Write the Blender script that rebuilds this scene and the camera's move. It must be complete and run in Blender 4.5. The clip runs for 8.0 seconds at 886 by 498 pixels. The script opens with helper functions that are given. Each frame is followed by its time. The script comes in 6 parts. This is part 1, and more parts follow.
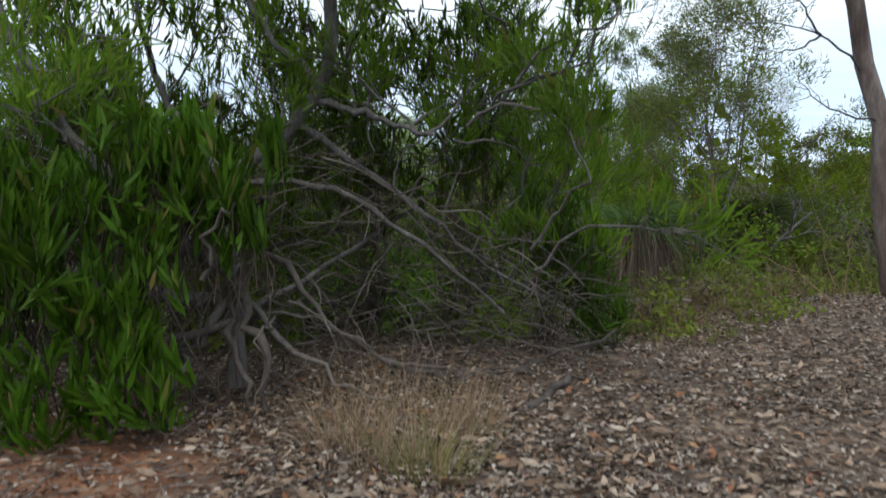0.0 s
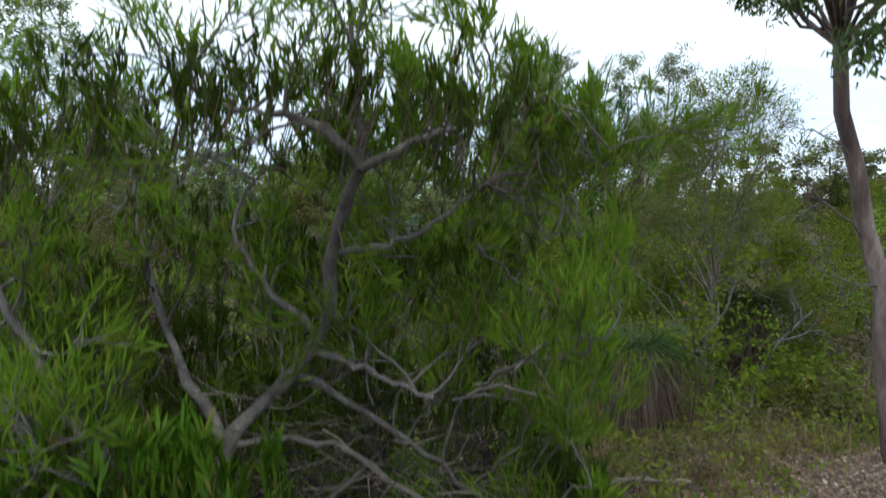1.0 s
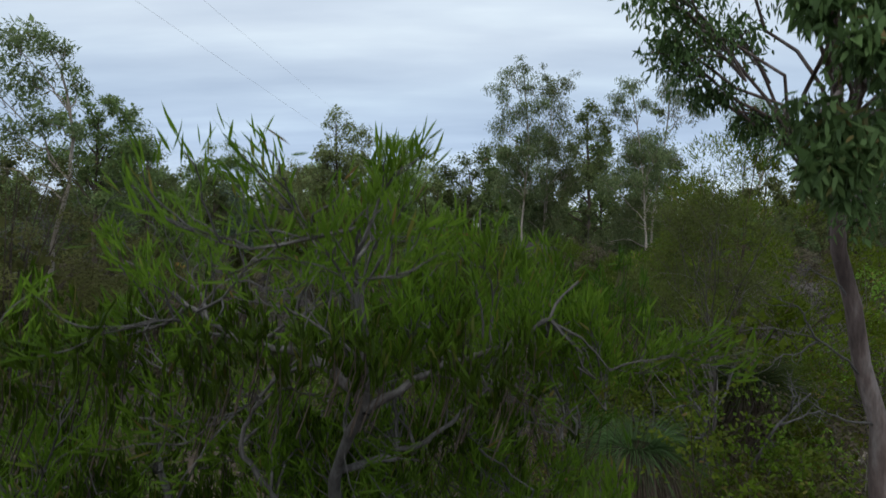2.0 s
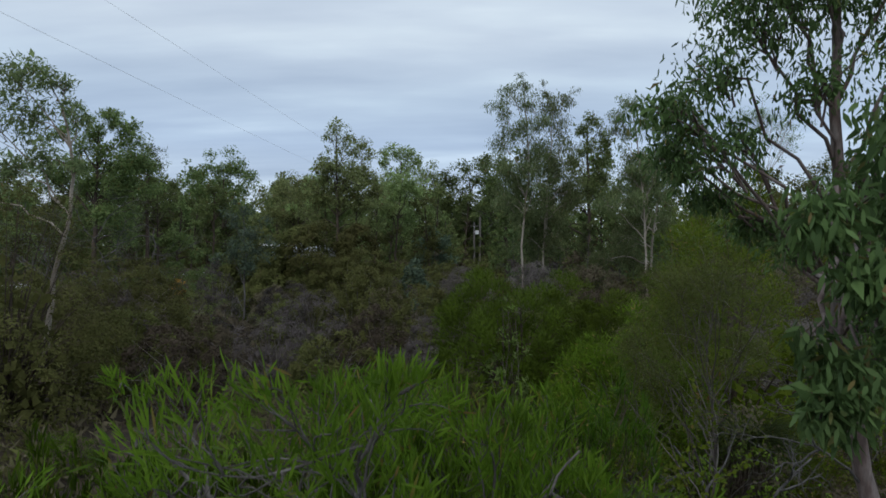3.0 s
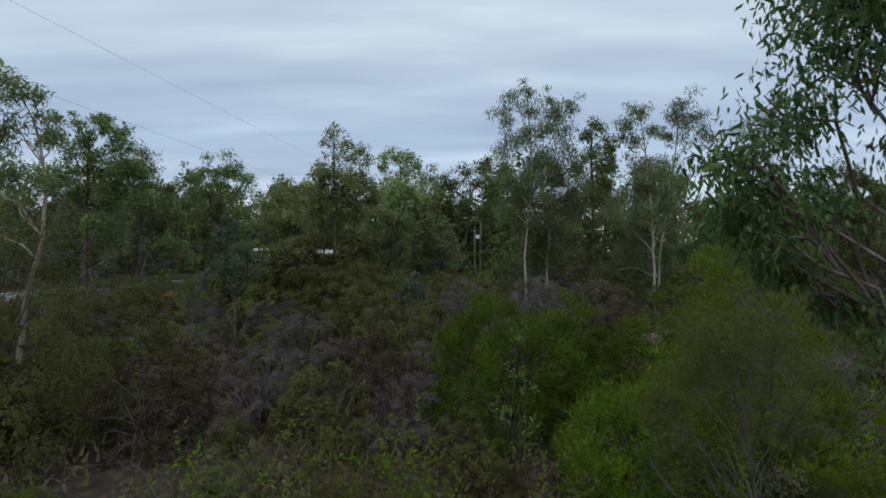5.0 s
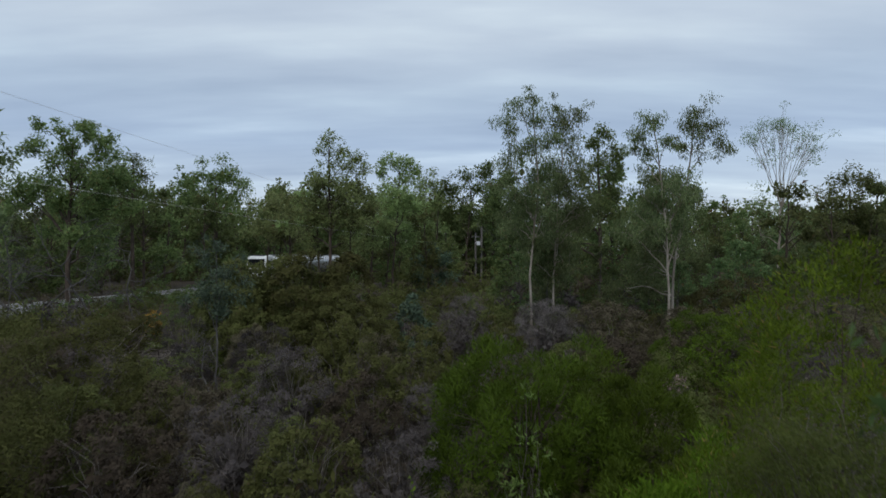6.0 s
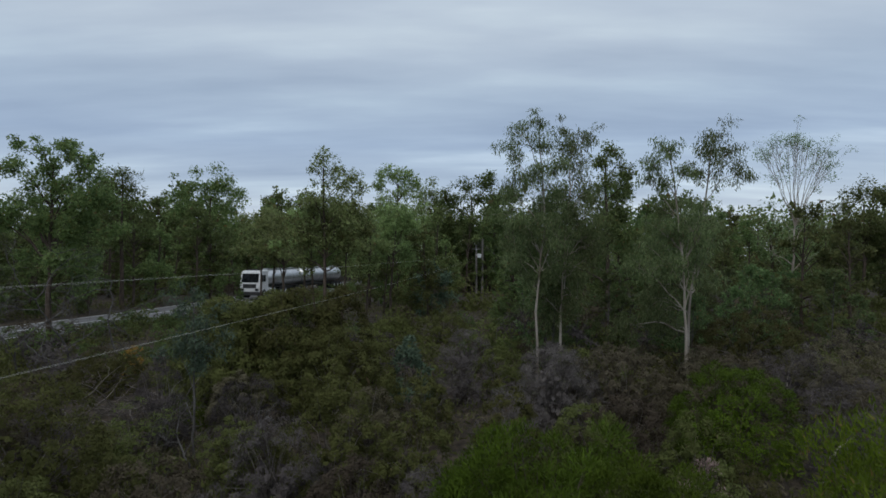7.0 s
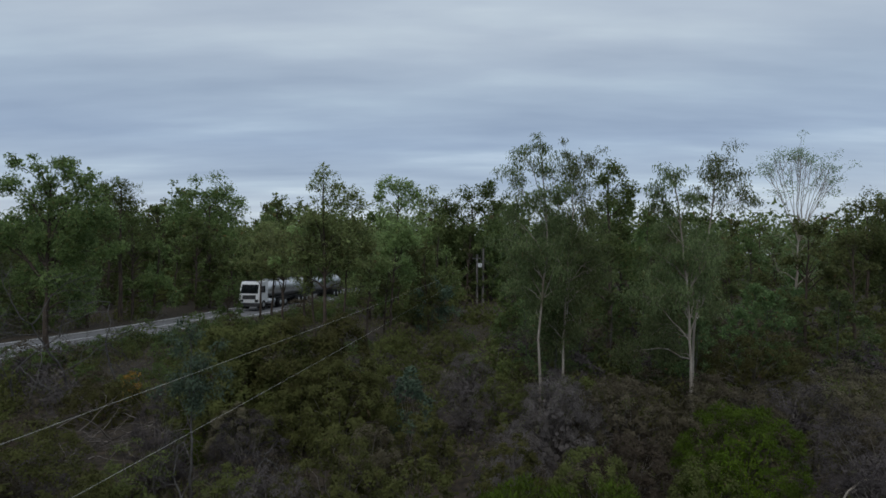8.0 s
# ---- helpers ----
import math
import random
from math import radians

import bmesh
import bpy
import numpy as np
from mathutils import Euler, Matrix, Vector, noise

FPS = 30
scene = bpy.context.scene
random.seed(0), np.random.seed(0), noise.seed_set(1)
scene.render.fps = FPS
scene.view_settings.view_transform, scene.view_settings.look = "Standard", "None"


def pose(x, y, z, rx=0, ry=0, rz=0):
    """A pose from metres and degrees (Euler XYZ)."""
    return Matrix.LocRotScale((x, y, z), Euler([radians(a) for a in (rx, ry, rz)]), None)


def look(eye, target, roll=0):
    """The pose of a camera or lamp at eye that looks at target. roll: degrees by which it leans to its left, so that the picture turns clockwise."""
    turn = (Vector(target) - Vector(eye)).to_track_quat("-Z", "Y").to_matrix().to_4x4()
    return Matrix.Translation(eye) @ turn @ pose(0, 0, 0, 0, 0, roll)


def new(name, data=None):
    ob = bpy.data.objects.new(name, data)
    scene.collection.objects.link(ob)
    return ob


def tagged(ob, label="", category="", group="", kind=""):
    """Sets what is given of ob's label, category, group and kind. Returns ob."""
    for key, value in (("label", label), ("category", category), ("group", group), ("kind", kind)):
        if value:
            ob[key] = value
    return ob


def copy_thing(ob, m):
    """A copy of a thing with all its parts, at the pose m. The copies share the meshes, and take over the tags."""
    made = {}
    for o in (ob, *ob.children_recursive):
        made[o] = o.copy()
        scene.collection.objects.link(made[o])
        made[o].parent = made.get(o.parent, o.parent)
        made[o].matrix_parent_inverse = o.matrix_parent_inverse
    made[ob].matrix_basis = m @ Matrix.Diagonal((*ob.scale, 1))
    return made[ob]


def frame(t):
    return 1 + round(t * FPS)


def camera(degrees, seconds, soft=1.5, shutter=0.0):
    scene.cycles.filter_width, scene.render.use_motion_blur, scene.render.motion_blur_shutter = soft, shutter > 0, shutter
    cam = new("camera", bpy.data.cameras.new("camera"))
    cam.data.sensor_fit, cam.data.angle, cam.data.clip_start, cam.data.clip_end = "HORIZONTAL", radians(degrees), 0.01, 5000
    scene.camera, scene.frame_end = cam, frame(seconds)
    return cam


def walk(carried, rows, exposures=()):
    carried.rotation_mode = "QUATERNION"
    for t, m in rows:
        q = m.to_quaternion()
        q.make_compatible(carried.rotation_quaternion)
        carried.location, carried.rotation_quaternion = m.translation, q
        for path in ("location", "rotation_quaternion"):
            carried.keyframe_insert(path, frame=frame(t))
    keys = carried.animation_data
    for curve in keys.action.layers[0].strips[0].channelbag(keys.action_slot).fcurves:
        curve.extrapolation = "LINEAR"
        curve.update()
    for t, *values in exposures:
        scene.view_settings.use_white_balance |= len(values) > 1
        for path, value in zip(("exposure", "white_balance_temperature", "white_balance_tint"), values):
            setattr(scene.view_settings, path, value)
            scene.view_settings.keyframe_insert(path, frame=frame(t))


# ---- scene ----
# camera and walk
cam = camera(70.0, 8.0, soft=1.6, shutter=0.3)
EYE = 0.83
PATH = [
    (0.0, 0.0, 0.0, 0.0), (0.2, 0.0, 0.008, 0.2), (0.5, 0.0, 0.004, 0.581), (0.8, 0.0, 0.002, 1.095), (1.0, 0.002, 0.004, 1.454),
    (1.2, 0.004, 0.008, 1.78), (1.5, 0.006, -0.007, 2.13), (1.8, 0.0, -0.06, 2.483), (2.0, -0.015, -0.08, 2.671), (2.2, -0.025, -0.1, 2.87),
    (2.7, -0.025, -0.11, 3.40), (3.3, -0.025, -0.07, 3.765), (3.5, -0.04, -0.055, 3.81), (4.0, -0.05, 0.073, 3.92), (4.2, -0.045, 0.19, 3.964),
    (4.7, -0.04, 0.72, 4.13), (5.3, -0.04, 1.586, 4.42), (5.5, -0.05, 1.93, 4.55), (6.0, -0.045, 3.11, 5.17), (6.5, -0.03, 4.38, 5.905),
    (6.8, -0.03, 4.97, 6.42), (7.0, -0.037, 5.17, 6.79), (7.3, -0.047, 5.27, 7.26), (7.5, -0.055, 5.32, 7.53), (8.0, -0.1, 5.53, 8.0),
]
walk(cam, [(t, pose(x, y, z + EYE, 90.56, 0, 0)) for t, x, y, z in PATH],
     exposures=[(0.0, 1.16, 6850, 8), (0.5, 1.36, 6900, 8), (1.0, 1.33, 6900, 8), (1.4, 1.08, 6850, 8), (1.8, 0.57, 6700, 9), (2.2, 0.40, 6600, 9), (3.5, 0.25, 6550, 9), (5.5, 0.22, 6550, 9), (7.0, 0.02, 6500, 9), (8.0, -0.08, 6500, 9)])

# world: overcast sky with stratus streaks
world = bpy.data.worlds.new("overcast_sky")
scene.world = world
world.use_nodes = True
nt = world.node_tree
nt.nodes.clear()


def wnode(kind, **kw):
    n = nt.nodes.new(kind)
    for k, v in kw.items():
        n.inputs[k].default_value = v
    return n


def ramp(tree, stops, fac):
    n = tree.nodes.new("ShaderNodeValToRGB")
    e = n.color_ramp.elements
    while len(e) > 1:
        e.remove(e[-1])
    e[0].position, e[0].color = stops[0][0], (*stops[0][1], 1)
    for p, c in stops[1:]:
        e.new(p).color = (*c, 1)
    tree.links.new(fac, n.inputs[0])
    return n.outputs[0]


coord = wnode("ShaderNodeTexCoord")
sep = wnode("ShaderNodeSeparateXYZ")
nt.links.new(coord.outputs["Generated"], sep.inputs[0])
grad = ramp(nt, [(0.0, (0.56, 0.62, 0.69)), (0.06, (0.60, 0.68, 0.77)), (0.105, (0.46, 0.56, 0.69)), (0.17, (0.375, 0.478, 0.635)),
                 (0.24, (0.415, 0.515, 0.647)), (0.32, (0.50, 0.585, 0.69)), (1.0, (0.62, 0.67, 0.74))], sep.outputs[2])
add = wnode("ShaderNodeMath")
add.operation = "ADD"
add.inputs[1].default_value = 0.12
nt.links.new(sep.outputs[2], add.inputs[0])
divide = wnode("ShaderNodeVectorMath")
divide.operation = "DIVIDE"
nt.links.new(coord.outputs["Generated"], divide.inputs[0])
nt.links.new(add.outputs[0], divide.inputs[1])
mapping = wnode("ShaderNodeMapping")
mapping.inputs["Scale"].default_value = (0.42, 1.25, 0.0)
mapping.inputs["Rotation"].default_value = (0, 0, radians(6))
nt.links.new(divide.outputs[0], mapping.inputs[0])
cloud = wnode("ShaderNodeTexNoise", Scale=1.5, Detail=5.0, Roughness=0.52)
nt.links.new(mapping.outputs[0], cloud.inputs["Vector"])
streak = ramp(nt, [(0.30, (0.80, 0.82, 0.87)), (0.5, (0.98, 0.985, 1.0)), (0.60, (1.10, 1.10, 1.08)), (0.71, (1.36, 1.32, 1.24))], cloud.outputs[0])
mul = wnode("ShaderNodeMixRGB")
mul.blend_type = "MULTIPLY"
mul.inputs[0].default_value = 1.0
nt.links.new(grad, mul.inputs[1])
nt.links.new(streak, mul.inputs[2])
sky = wnode("ShaderNodeTexSky")
sky.sky_type, sky.sun_disc = "NISHITA", False
sky.sun_elevation, sky.sun_rotation = radians(38), radians(200)
skyb = wnode("ShaderNodeBackground", Strength=0.06)
cloudb = wnode("ShaderNodeBackground", Strength=1.0)
both = wnode("ShaderNodeMixShader")
both.inputs[0].default_value = 0.93
wout = wnode("ShaderNodeOutputWorld")
nt.links.new(sky.outputs[0], skyb.inputs[0])
nt.links.new(mul.outputs[0], cloudb.inputs[0])
nt.links.new(skyb.outputs[0], both.inputs[1])
nt.links.new(cloudb.outputs[0], both.inputs[2])
nt.links.new(both.outputs[0], wout.inputs[0])
sun = new("sun", bpy.data.lights.new("sun", "SUN"))
sun.data.energy, sun.data.angle, sun.data.color = 0.6, radians(25), (1.0, 0.96, 0.9)
sun.matrix_world = look((0, 0, 30), (6, 22, 0))

# ---- materials ----


def leaf_material(name, dark, light, odd=None, thin=0.3, rough=0.5, calm=0.0):
    """Foliage: hue varies leaf by leaf and plant by plant, light passes through the blade."""
    m = bpy.data.materials.new(name)
    m.use_nodes = True
    t = m.node_tree
    b = t.nodes["Principled BSDF"]
    geo = t.nodes.new("ShaderNodeNewGeometry")
    info = t.nodes.new("ShaderNodeObjectInfo")
    dark, light = (tuple(1.34 * q for q in c) for c in (dark, light))
    mean = [(p + q) / 2 for p, q in zip(dark, light)]
    dark, light = (tuple(p + (q - p) * calm for p, q in zip(c, mean)) for c in (dark, light))
    stops = [(0.0, dark), (0.8, light)]
    if odd:
        stops += [(0.95, light), (1.0, odd)]
    col = ramp(t, stops, geo.outputs["Random Per Island"])
    tc = t.nodes.new("ShaderNodeTexCoord")
    patch = t.nodes.new("ShaderNodeTexNoise")
    patch.inputs["Scale"].default_value = 1.7
    patch.inputs["Detail"].default_value = 3
    t.links.new(tc.outputs["Object"], patch.inputs["Vector"])
    val = t.nodes.new("ShaderNodeMapRange")
    val.inputs[1].default_value, val.inputs[2].default_value = 0.3, 0.7
    val.inputs[3].default_value, val.inputs[4].default_value = 0.65, 1.35
    t.links.new(patch.outputs[0], val.inputs[0])
    hs = t.nodes.new("ShaderNodeHueSaturation")
    hue = t.nodes.new("ShaderNodeMapRange")
    hue.inputs[3].default_value, hue.inputs[4].default_value = 0.465, 0.52
    t.links.new(info.outputs["Random"], hue.inputs[0])
    t.links.new(hue.outputs[0], hs.inputs["Hue"])
    each = t.nodes.new("ShaderNodeMapRange")
    each.inputs[3].default_value, each.inputs[4].default_value = 0.62, 1.38
    t.links.new(info.outputs["Random"], each.inputs[0])
    both_ = t.nodes.new("ShaderNodeMath")
    both_.operation = "MULTIPLY"
    t.links.new(val.outputs[0], both_.inputs[0])
    t.links.new(each.outputs[0], both_.inputs[1])
    t.links.new(both_.outputs[0], hs.inputs["Value"])
    t.links.new(col, hs.inputs["Color"])
    t.links.new(hs.outputs[0], b.inputs["Base Color"])
    b.inputs["Roughness"].default_value = rough
    b.inputs["Specular IOR Level"].default_value = 0.14
    tr = t.nodes.new("ShaderNodeBsdfTranslucent")
    t.links.new(hs.outputs[0], tr.inputs[0])
    mix = t.nodes.new("ShaderNodeMixShader")
    mix.inputs[0].default_value = 0.24 + 0.8 * (thin - 0.2)
    t.links.new(b.outputs[0], mix.inputs[1])
    t.links.new(tr.outputs[0], mix.inputs[2])
    t.links.new(mix.outputs[0], t.nodes["Material Output"].inputs[0])
    return m


def rough_material(name, stops, scale=6.0, stretch=(1, 1, 1), rough=0.9, bump=0.4, metal=0.0, fine=40.0, islands=0.0, spec=0.3):
    """Bark, soil, stone, paint: coarse noise through a colour ramp, fine grain over it, and relief."""
    m = bpy.data.materials.new(name)
    m.use_nodes = True
    t = m.node_tree
    b = t.nodes["Principled BSDF"]
    tc = t.nodes.new("ShaderNodeTexCoord")
    mp = t.nodes.new("ShaderNodeMapping")
    mp.inputs["Scale"].default_value = stretch
    t.links.new(tc.outputs["Object"], mp.inputs[0])
    n1 = t.nodes.new("ShaderNodeTexNoise")
    n1.inputs["Scale"].default_value, n1.inputs["Detail"].default_value = scale, 6
    n2 = t.nodes.new("ShaderNodeTexNoise")
    n2.inputs["Scale"].default_value, n2.inputs["Detail"].default_value = fine, 4
    for n in (n1, n2):
        t.links.new(mp.outputs[0], n.inputs["Vector"])
    src = n1.outputs[0]
    if islands:
        geo = t.nodes.new("ShaderNodeNewGeometry")
        info = t.nodes.new("ShaderNodeObjectInfo")
        both_ = t.nodes.new("ShaderNodeMath")
        both_.operation = "ADD"
        t.links.new(geo.outputs["Random Per Island"], both_.inputs[0])
        t.links.new(info.outputs["Random"], both_.inputs[1])
        fr = t.nodes.new("ShaderNodeMath")
        fr.operation = "FRACT"
        t.links.new(both_.outputs[0], fr.inputs[0])
        mx = t.nodes.new("ShaderNodeMix")
        mx.inputs[0].default_value = islands
        t.links.new(n1.outputs[0], mx.inputs[2])
        t.links.new(fr.outputs[0], mx.inputs[3])
        src = mx.outputs[0]
    col = ramp(t, stops, src)
    g = t.nodes.new("ShaderNodeMapRange")
    g.inputs[1].default_value, g.inputs[2].default_value = 0.3, 0.7
    g.inputs[3].default_value, g.inputs[4].default_value = 0.75, 1.2
    t.links.new(n2.outputs[0], g.inputs[0])
    hs = t.nodes.new("ShaderNodeHueSaturation")
    t.links.new(g.outputs[0], hs.inputs["Value"])
    t.links.new(col, hs.inputs["Color"])
    t.links.new(hs.outputs[0], b.inputs["Base Color"])
    b.inputs["Roughness"].default_value, b.inputs["Metallic"].default_value = rough, metal
    b.inputs["Specular IOR Level"].default_value = spec
    if bump:
        bp = t.nodes.new("ShaderNodeBump")
        bp.inputs["Strength"].default_value, bp.inputs["Distance"].default_value = bump, 0.02
        t.links.new(n2.outputs[0], bp.inputs["Height"])
        t.links.new(bp.outputs[0], b.inputs["Normal"])
    return m


LEAF_WATTLE = leaf_material("wattle_leaf", (0.046, 0.129, 0.011), (0.105, 0.242, 0.024), (0.26, 0.20, 0.06), 0.64)
LEAF_LUSH = leaf_material("lush_leaf", (0.019, 0.055, 0.004), (0.046, 0.116, 0.009), (0.19, 0.17, 0.05), 0.38)
LEAF_GREEN = leaf_material("green_shrub_leaf", (0.029, 0.046, 0.005), (0.059, 0.087, 0.008), None, 0.3, 0.7, calm=0.5)
LEAF_LIME = leaf_material("lime_shrub_leaf", (0.041, 0.071, 0.005), (0.093, 0.132, 0.010), (0.24, 0.16, 0.06), 0.4, 0.7, calm=0.5)
LEAF_OLIVE = leaf_material("olive_shrub_leaf", (0.048, 0.057, 0.016), (0.103, 0.110, 0.037), (0.12, 0.095, 0.05), 0.3, 0.8, calm=0.88)
LEAF_BROWN = leaf_material("brown_shrub_leaf", (0.052, 0.047, 0.030), (0.113, 0.095, 0.063), (0.11, 0.11, 0.05), 0.25, 0.8, calm=0.88)
LEAF_GREY = leaf_material("grey_shrub_leaf", (0.056, 0.049, 0.047), (0.108, 0.094, 0.091), (0.09, 0.09, 0.045), 0.2, 0.8, calm=0.88)
LEAF_BLUE = leaf_material("blue_green_leaf", (0.038, 0.059, 0.038), (0.082, 0.118, 0.078), None, 0.25)
LEAF_GUM = leaf_material("gum_leaf", (0.065, 0.091, 0.033), (0.143, 0.175, 0.065), (0.16, 0.11, 0.045), 0.6)
LEAF_DARK = leaf_material("dark_gum_leaf", (0.050, 0.072, 0.026), (0.105, 0.139, 0.048), (0.12, 0.085, 0.035), 0.6)
LEAF_MID = leaf_material("young_gum_leaf", (0.058, 0.088, 0.034), (0.121, 0.168, 0.067), (0.21, 0.11, 0.06), 0.6)
LEAF_SHOOT = leaf_material("fresh_shoot_leaf", (0.060, 0.112, 0.013), (0.138, 0.208, 0.028), (0.22, 0.15, 0.06), 0.4, 0.7, calm=0.3)
LEAF_HAZE = leaf_material("olive_gum_leaf", (0.102, 0.133, 0.053), (0.211, 0.258, 0.103), (0.16, 0.12, 0.05), 0.6)
LEAF_PALE = leaf_material("pale_gum_leaf", (0.076, 0.111, 0.047), (0.165, 0.213, 0.095), (0.20, 0.15, 0.07), 0.6)
LEAF_FEATHER = leaf_material("feathery_leaf", (0.062, 0.100, 0.024), (0.125, 0.172, 0.050), (0.16, 0.13, 0.07), 0.45, 0.7, calm=0.3)
NEEDLE = leaf_material("grass_tree_needle", (0.030, 0.052, 0.018), (0.062, 0.098, 0.034), None, 0.3, 0.6)
THATCH = rough_material("dead_needle_thatch", [(0.2, (0.060, 0.042, 0.032)), (0.5, (0.120, 0.088, 0.068)), (0.8, (0.20, 0.155, 0.125))], 3, islands=0.9, bump=0)
LEAF_NEAR = leaf_material("hanging_gum_leaf", (0.030, 0.052, 0.017), (0.076, 0.120, 0.040), (0.15, 0.10, 0.04), 0.33, 0.55)
LEAF_DEAD = leaf_material("dead_brown_leaf", (0.11, 0.050, 0.030), (0.19, 0.092, 0.055), None, 0.2, 0.8)
LEAF_WITHERED = leaf_material("withered_leaf", (0.14, 0.105, 0.085), (0.27, 0.215, 0.18), None, 0.2, 0.8)
LEAF_YELLOW = leaf_material("yellow_leaf", (0.25, 0.19, 0.03), (0.4, 0.3, 0.05), None, 0.3)
BARK_GREY = rough_material("grey_bark", [(0.3, (0.058, 0.053, 0.050)), (0.55, (0.122, 0.114, 0.108)), (0.75, (0.21, 0.198, 0.188))], 9, (1, 1, 0.3), fine=60, bump=0.8)
BARK_PALE = rough_material("pale_bark", [(0.3, (0.18, 0.14, 0.105)), (0.5, (0.30, 0.26, 0.215)), (0.75, (0.46, 0.42, 0.365))], 3, (1, 1, 0.4), bump=0.3)
BARK_PINK = rough_material("smooth_gum_bark", [(0.3, (0.065, 0.047, 0.042)), (0.5, (0.14, 0.105, 0.094)), (0.7, (0.25, 0.215, 0.20))], 7, (1, 1, 0.25), fine=50, bump=0.5)
BARK_DARK = rough_material("dark_bark", [(0.3, (0.035, 0.028, 0.022)), (0.6, (0.10, 0.075, 0.058)), (0.8, (0.17, 0.13, 0.10))], 5, (1, 1, 0.3), bump=0.8)
TWIG = rough_material("dead_twig", [(0.2, (0.065, 0.054, 0.048)), (0.5, (0.13, 0.112, 0.10)), (0.8, (0.24, 0.21, 0.19))], 4, islands=0.6, bump=0.2)
WOOD_DEAD = rough_material("weathered_wood", [(0.2, (0.036, 0.030, 0.026)), (0.5, (0.085, 0.072, 0.064)), (0.8, (0.20, 0.178, 0.16))], 8, (1, 1, 0.3), islands=0.3, bump=0.6)
LITTER = rough_material("leaf_litter", [(0.0, (0.038, 0.027, 0.020)), (0.25, (0.11, 0.068, 0.043)), (0.5, (0.21, 0.138, 0.092)), (0.72, (0.36, 0.27, 0.20)),
                                        (0.86, (0.33, 0.285, 0.24)), (0.90, (0.21, 0.082, 0.038)), (1.0, (0.34, 0.21, 0.115))], 3, islands=0.92, bump=0.1, rough=0.75)
LITTER_BITS = rough_material("leaf_crumbs", [(0.0, (0.045, 0.036, 0.032)), (0.3, (0.12, 0.090, 0.072)), (0.55, (0.21, 0.165, 0.135)), (0.8, (0.33, 0.285, 0.245)), (0.9, (0.42, 0.385, 0.345)), (1.0, (0.19, 0.078, 0.040))], 3, islands=0.95, bump=0, rough=0.8)
STRAW = rough_material("straw", [(0.2, (0.13, 0.105, 0.050)), (0.45, (0.23, 0.150, 0.090)), (0.8, (0.34, 0.235, 0.165))], 3, islands=0.9, bump=0)
GRASS = rough_material("green_grass", [(0.2, (0.09, 0.13, 0.03)), (0.6, (0.19, 0.20, 0.055)), (0.9, (0.33, 0.28, 0.11))], 3, islands=0.9, bump=0)
ASPHALT = rough_material("asphalt", [(0.3, (0.125, 0.125, 0.13)), (0.7, (0.19, 0.19, 0.195))], 0.6, fine=30, bump=0.2)
PAINT_WHITE = rough_material("white_paint", [(0.3, (0.70, 0.71, 0.72)), (0.7, (0.82, 0.82, 0.82))], 2, rough=0.35, bump=0, spec=0.5)
STEEL = rough_material("brushed_tank_steel", [(0.3, (0.50, 0.51, 0.53)), (0.7, (0.68, 0.69, 0.70))], 1.2, rough=0.38, bump=0.02, metal=0.75)
RUBBER = rough_material("tyre_rubber", [(0.3, (0.012, 0.012, 0.012)), (0.7, (0.03, 0.03, 0.03))], 5, rough=0.8, bump=0.1)
CHASSIS = rough_material("chassis_dark", [(0.3, (0.02, 0.02, 0.022)), (0.7, (0.06, 0.06, 0.06))], 3, rough=0.6, bump=0.1)
GLASS_DARK = rough_material("windscreen", [(0.3, (0.012, 0.015, 0.018)), (0.7, (0.02, 0.024, 0.028))], 2, rough=0.08, bump=0, spec=0.6)
POLE_WOOD = rough_material("pole_timber", [(0.3, (0.12, 0.11, 0.10)), (0.7, (0.23, 0.215, 0.20))], 4, (1, 1, 0.1), bump=0.4)
WIRE_METAL = rough_material("aluminium_wire", [(0.3, (0.55, 0.54, 0.50)), (0.7, (0.70, 0.68, 0.62))], 2, rough=0.45, bump=0, metal=0.3)


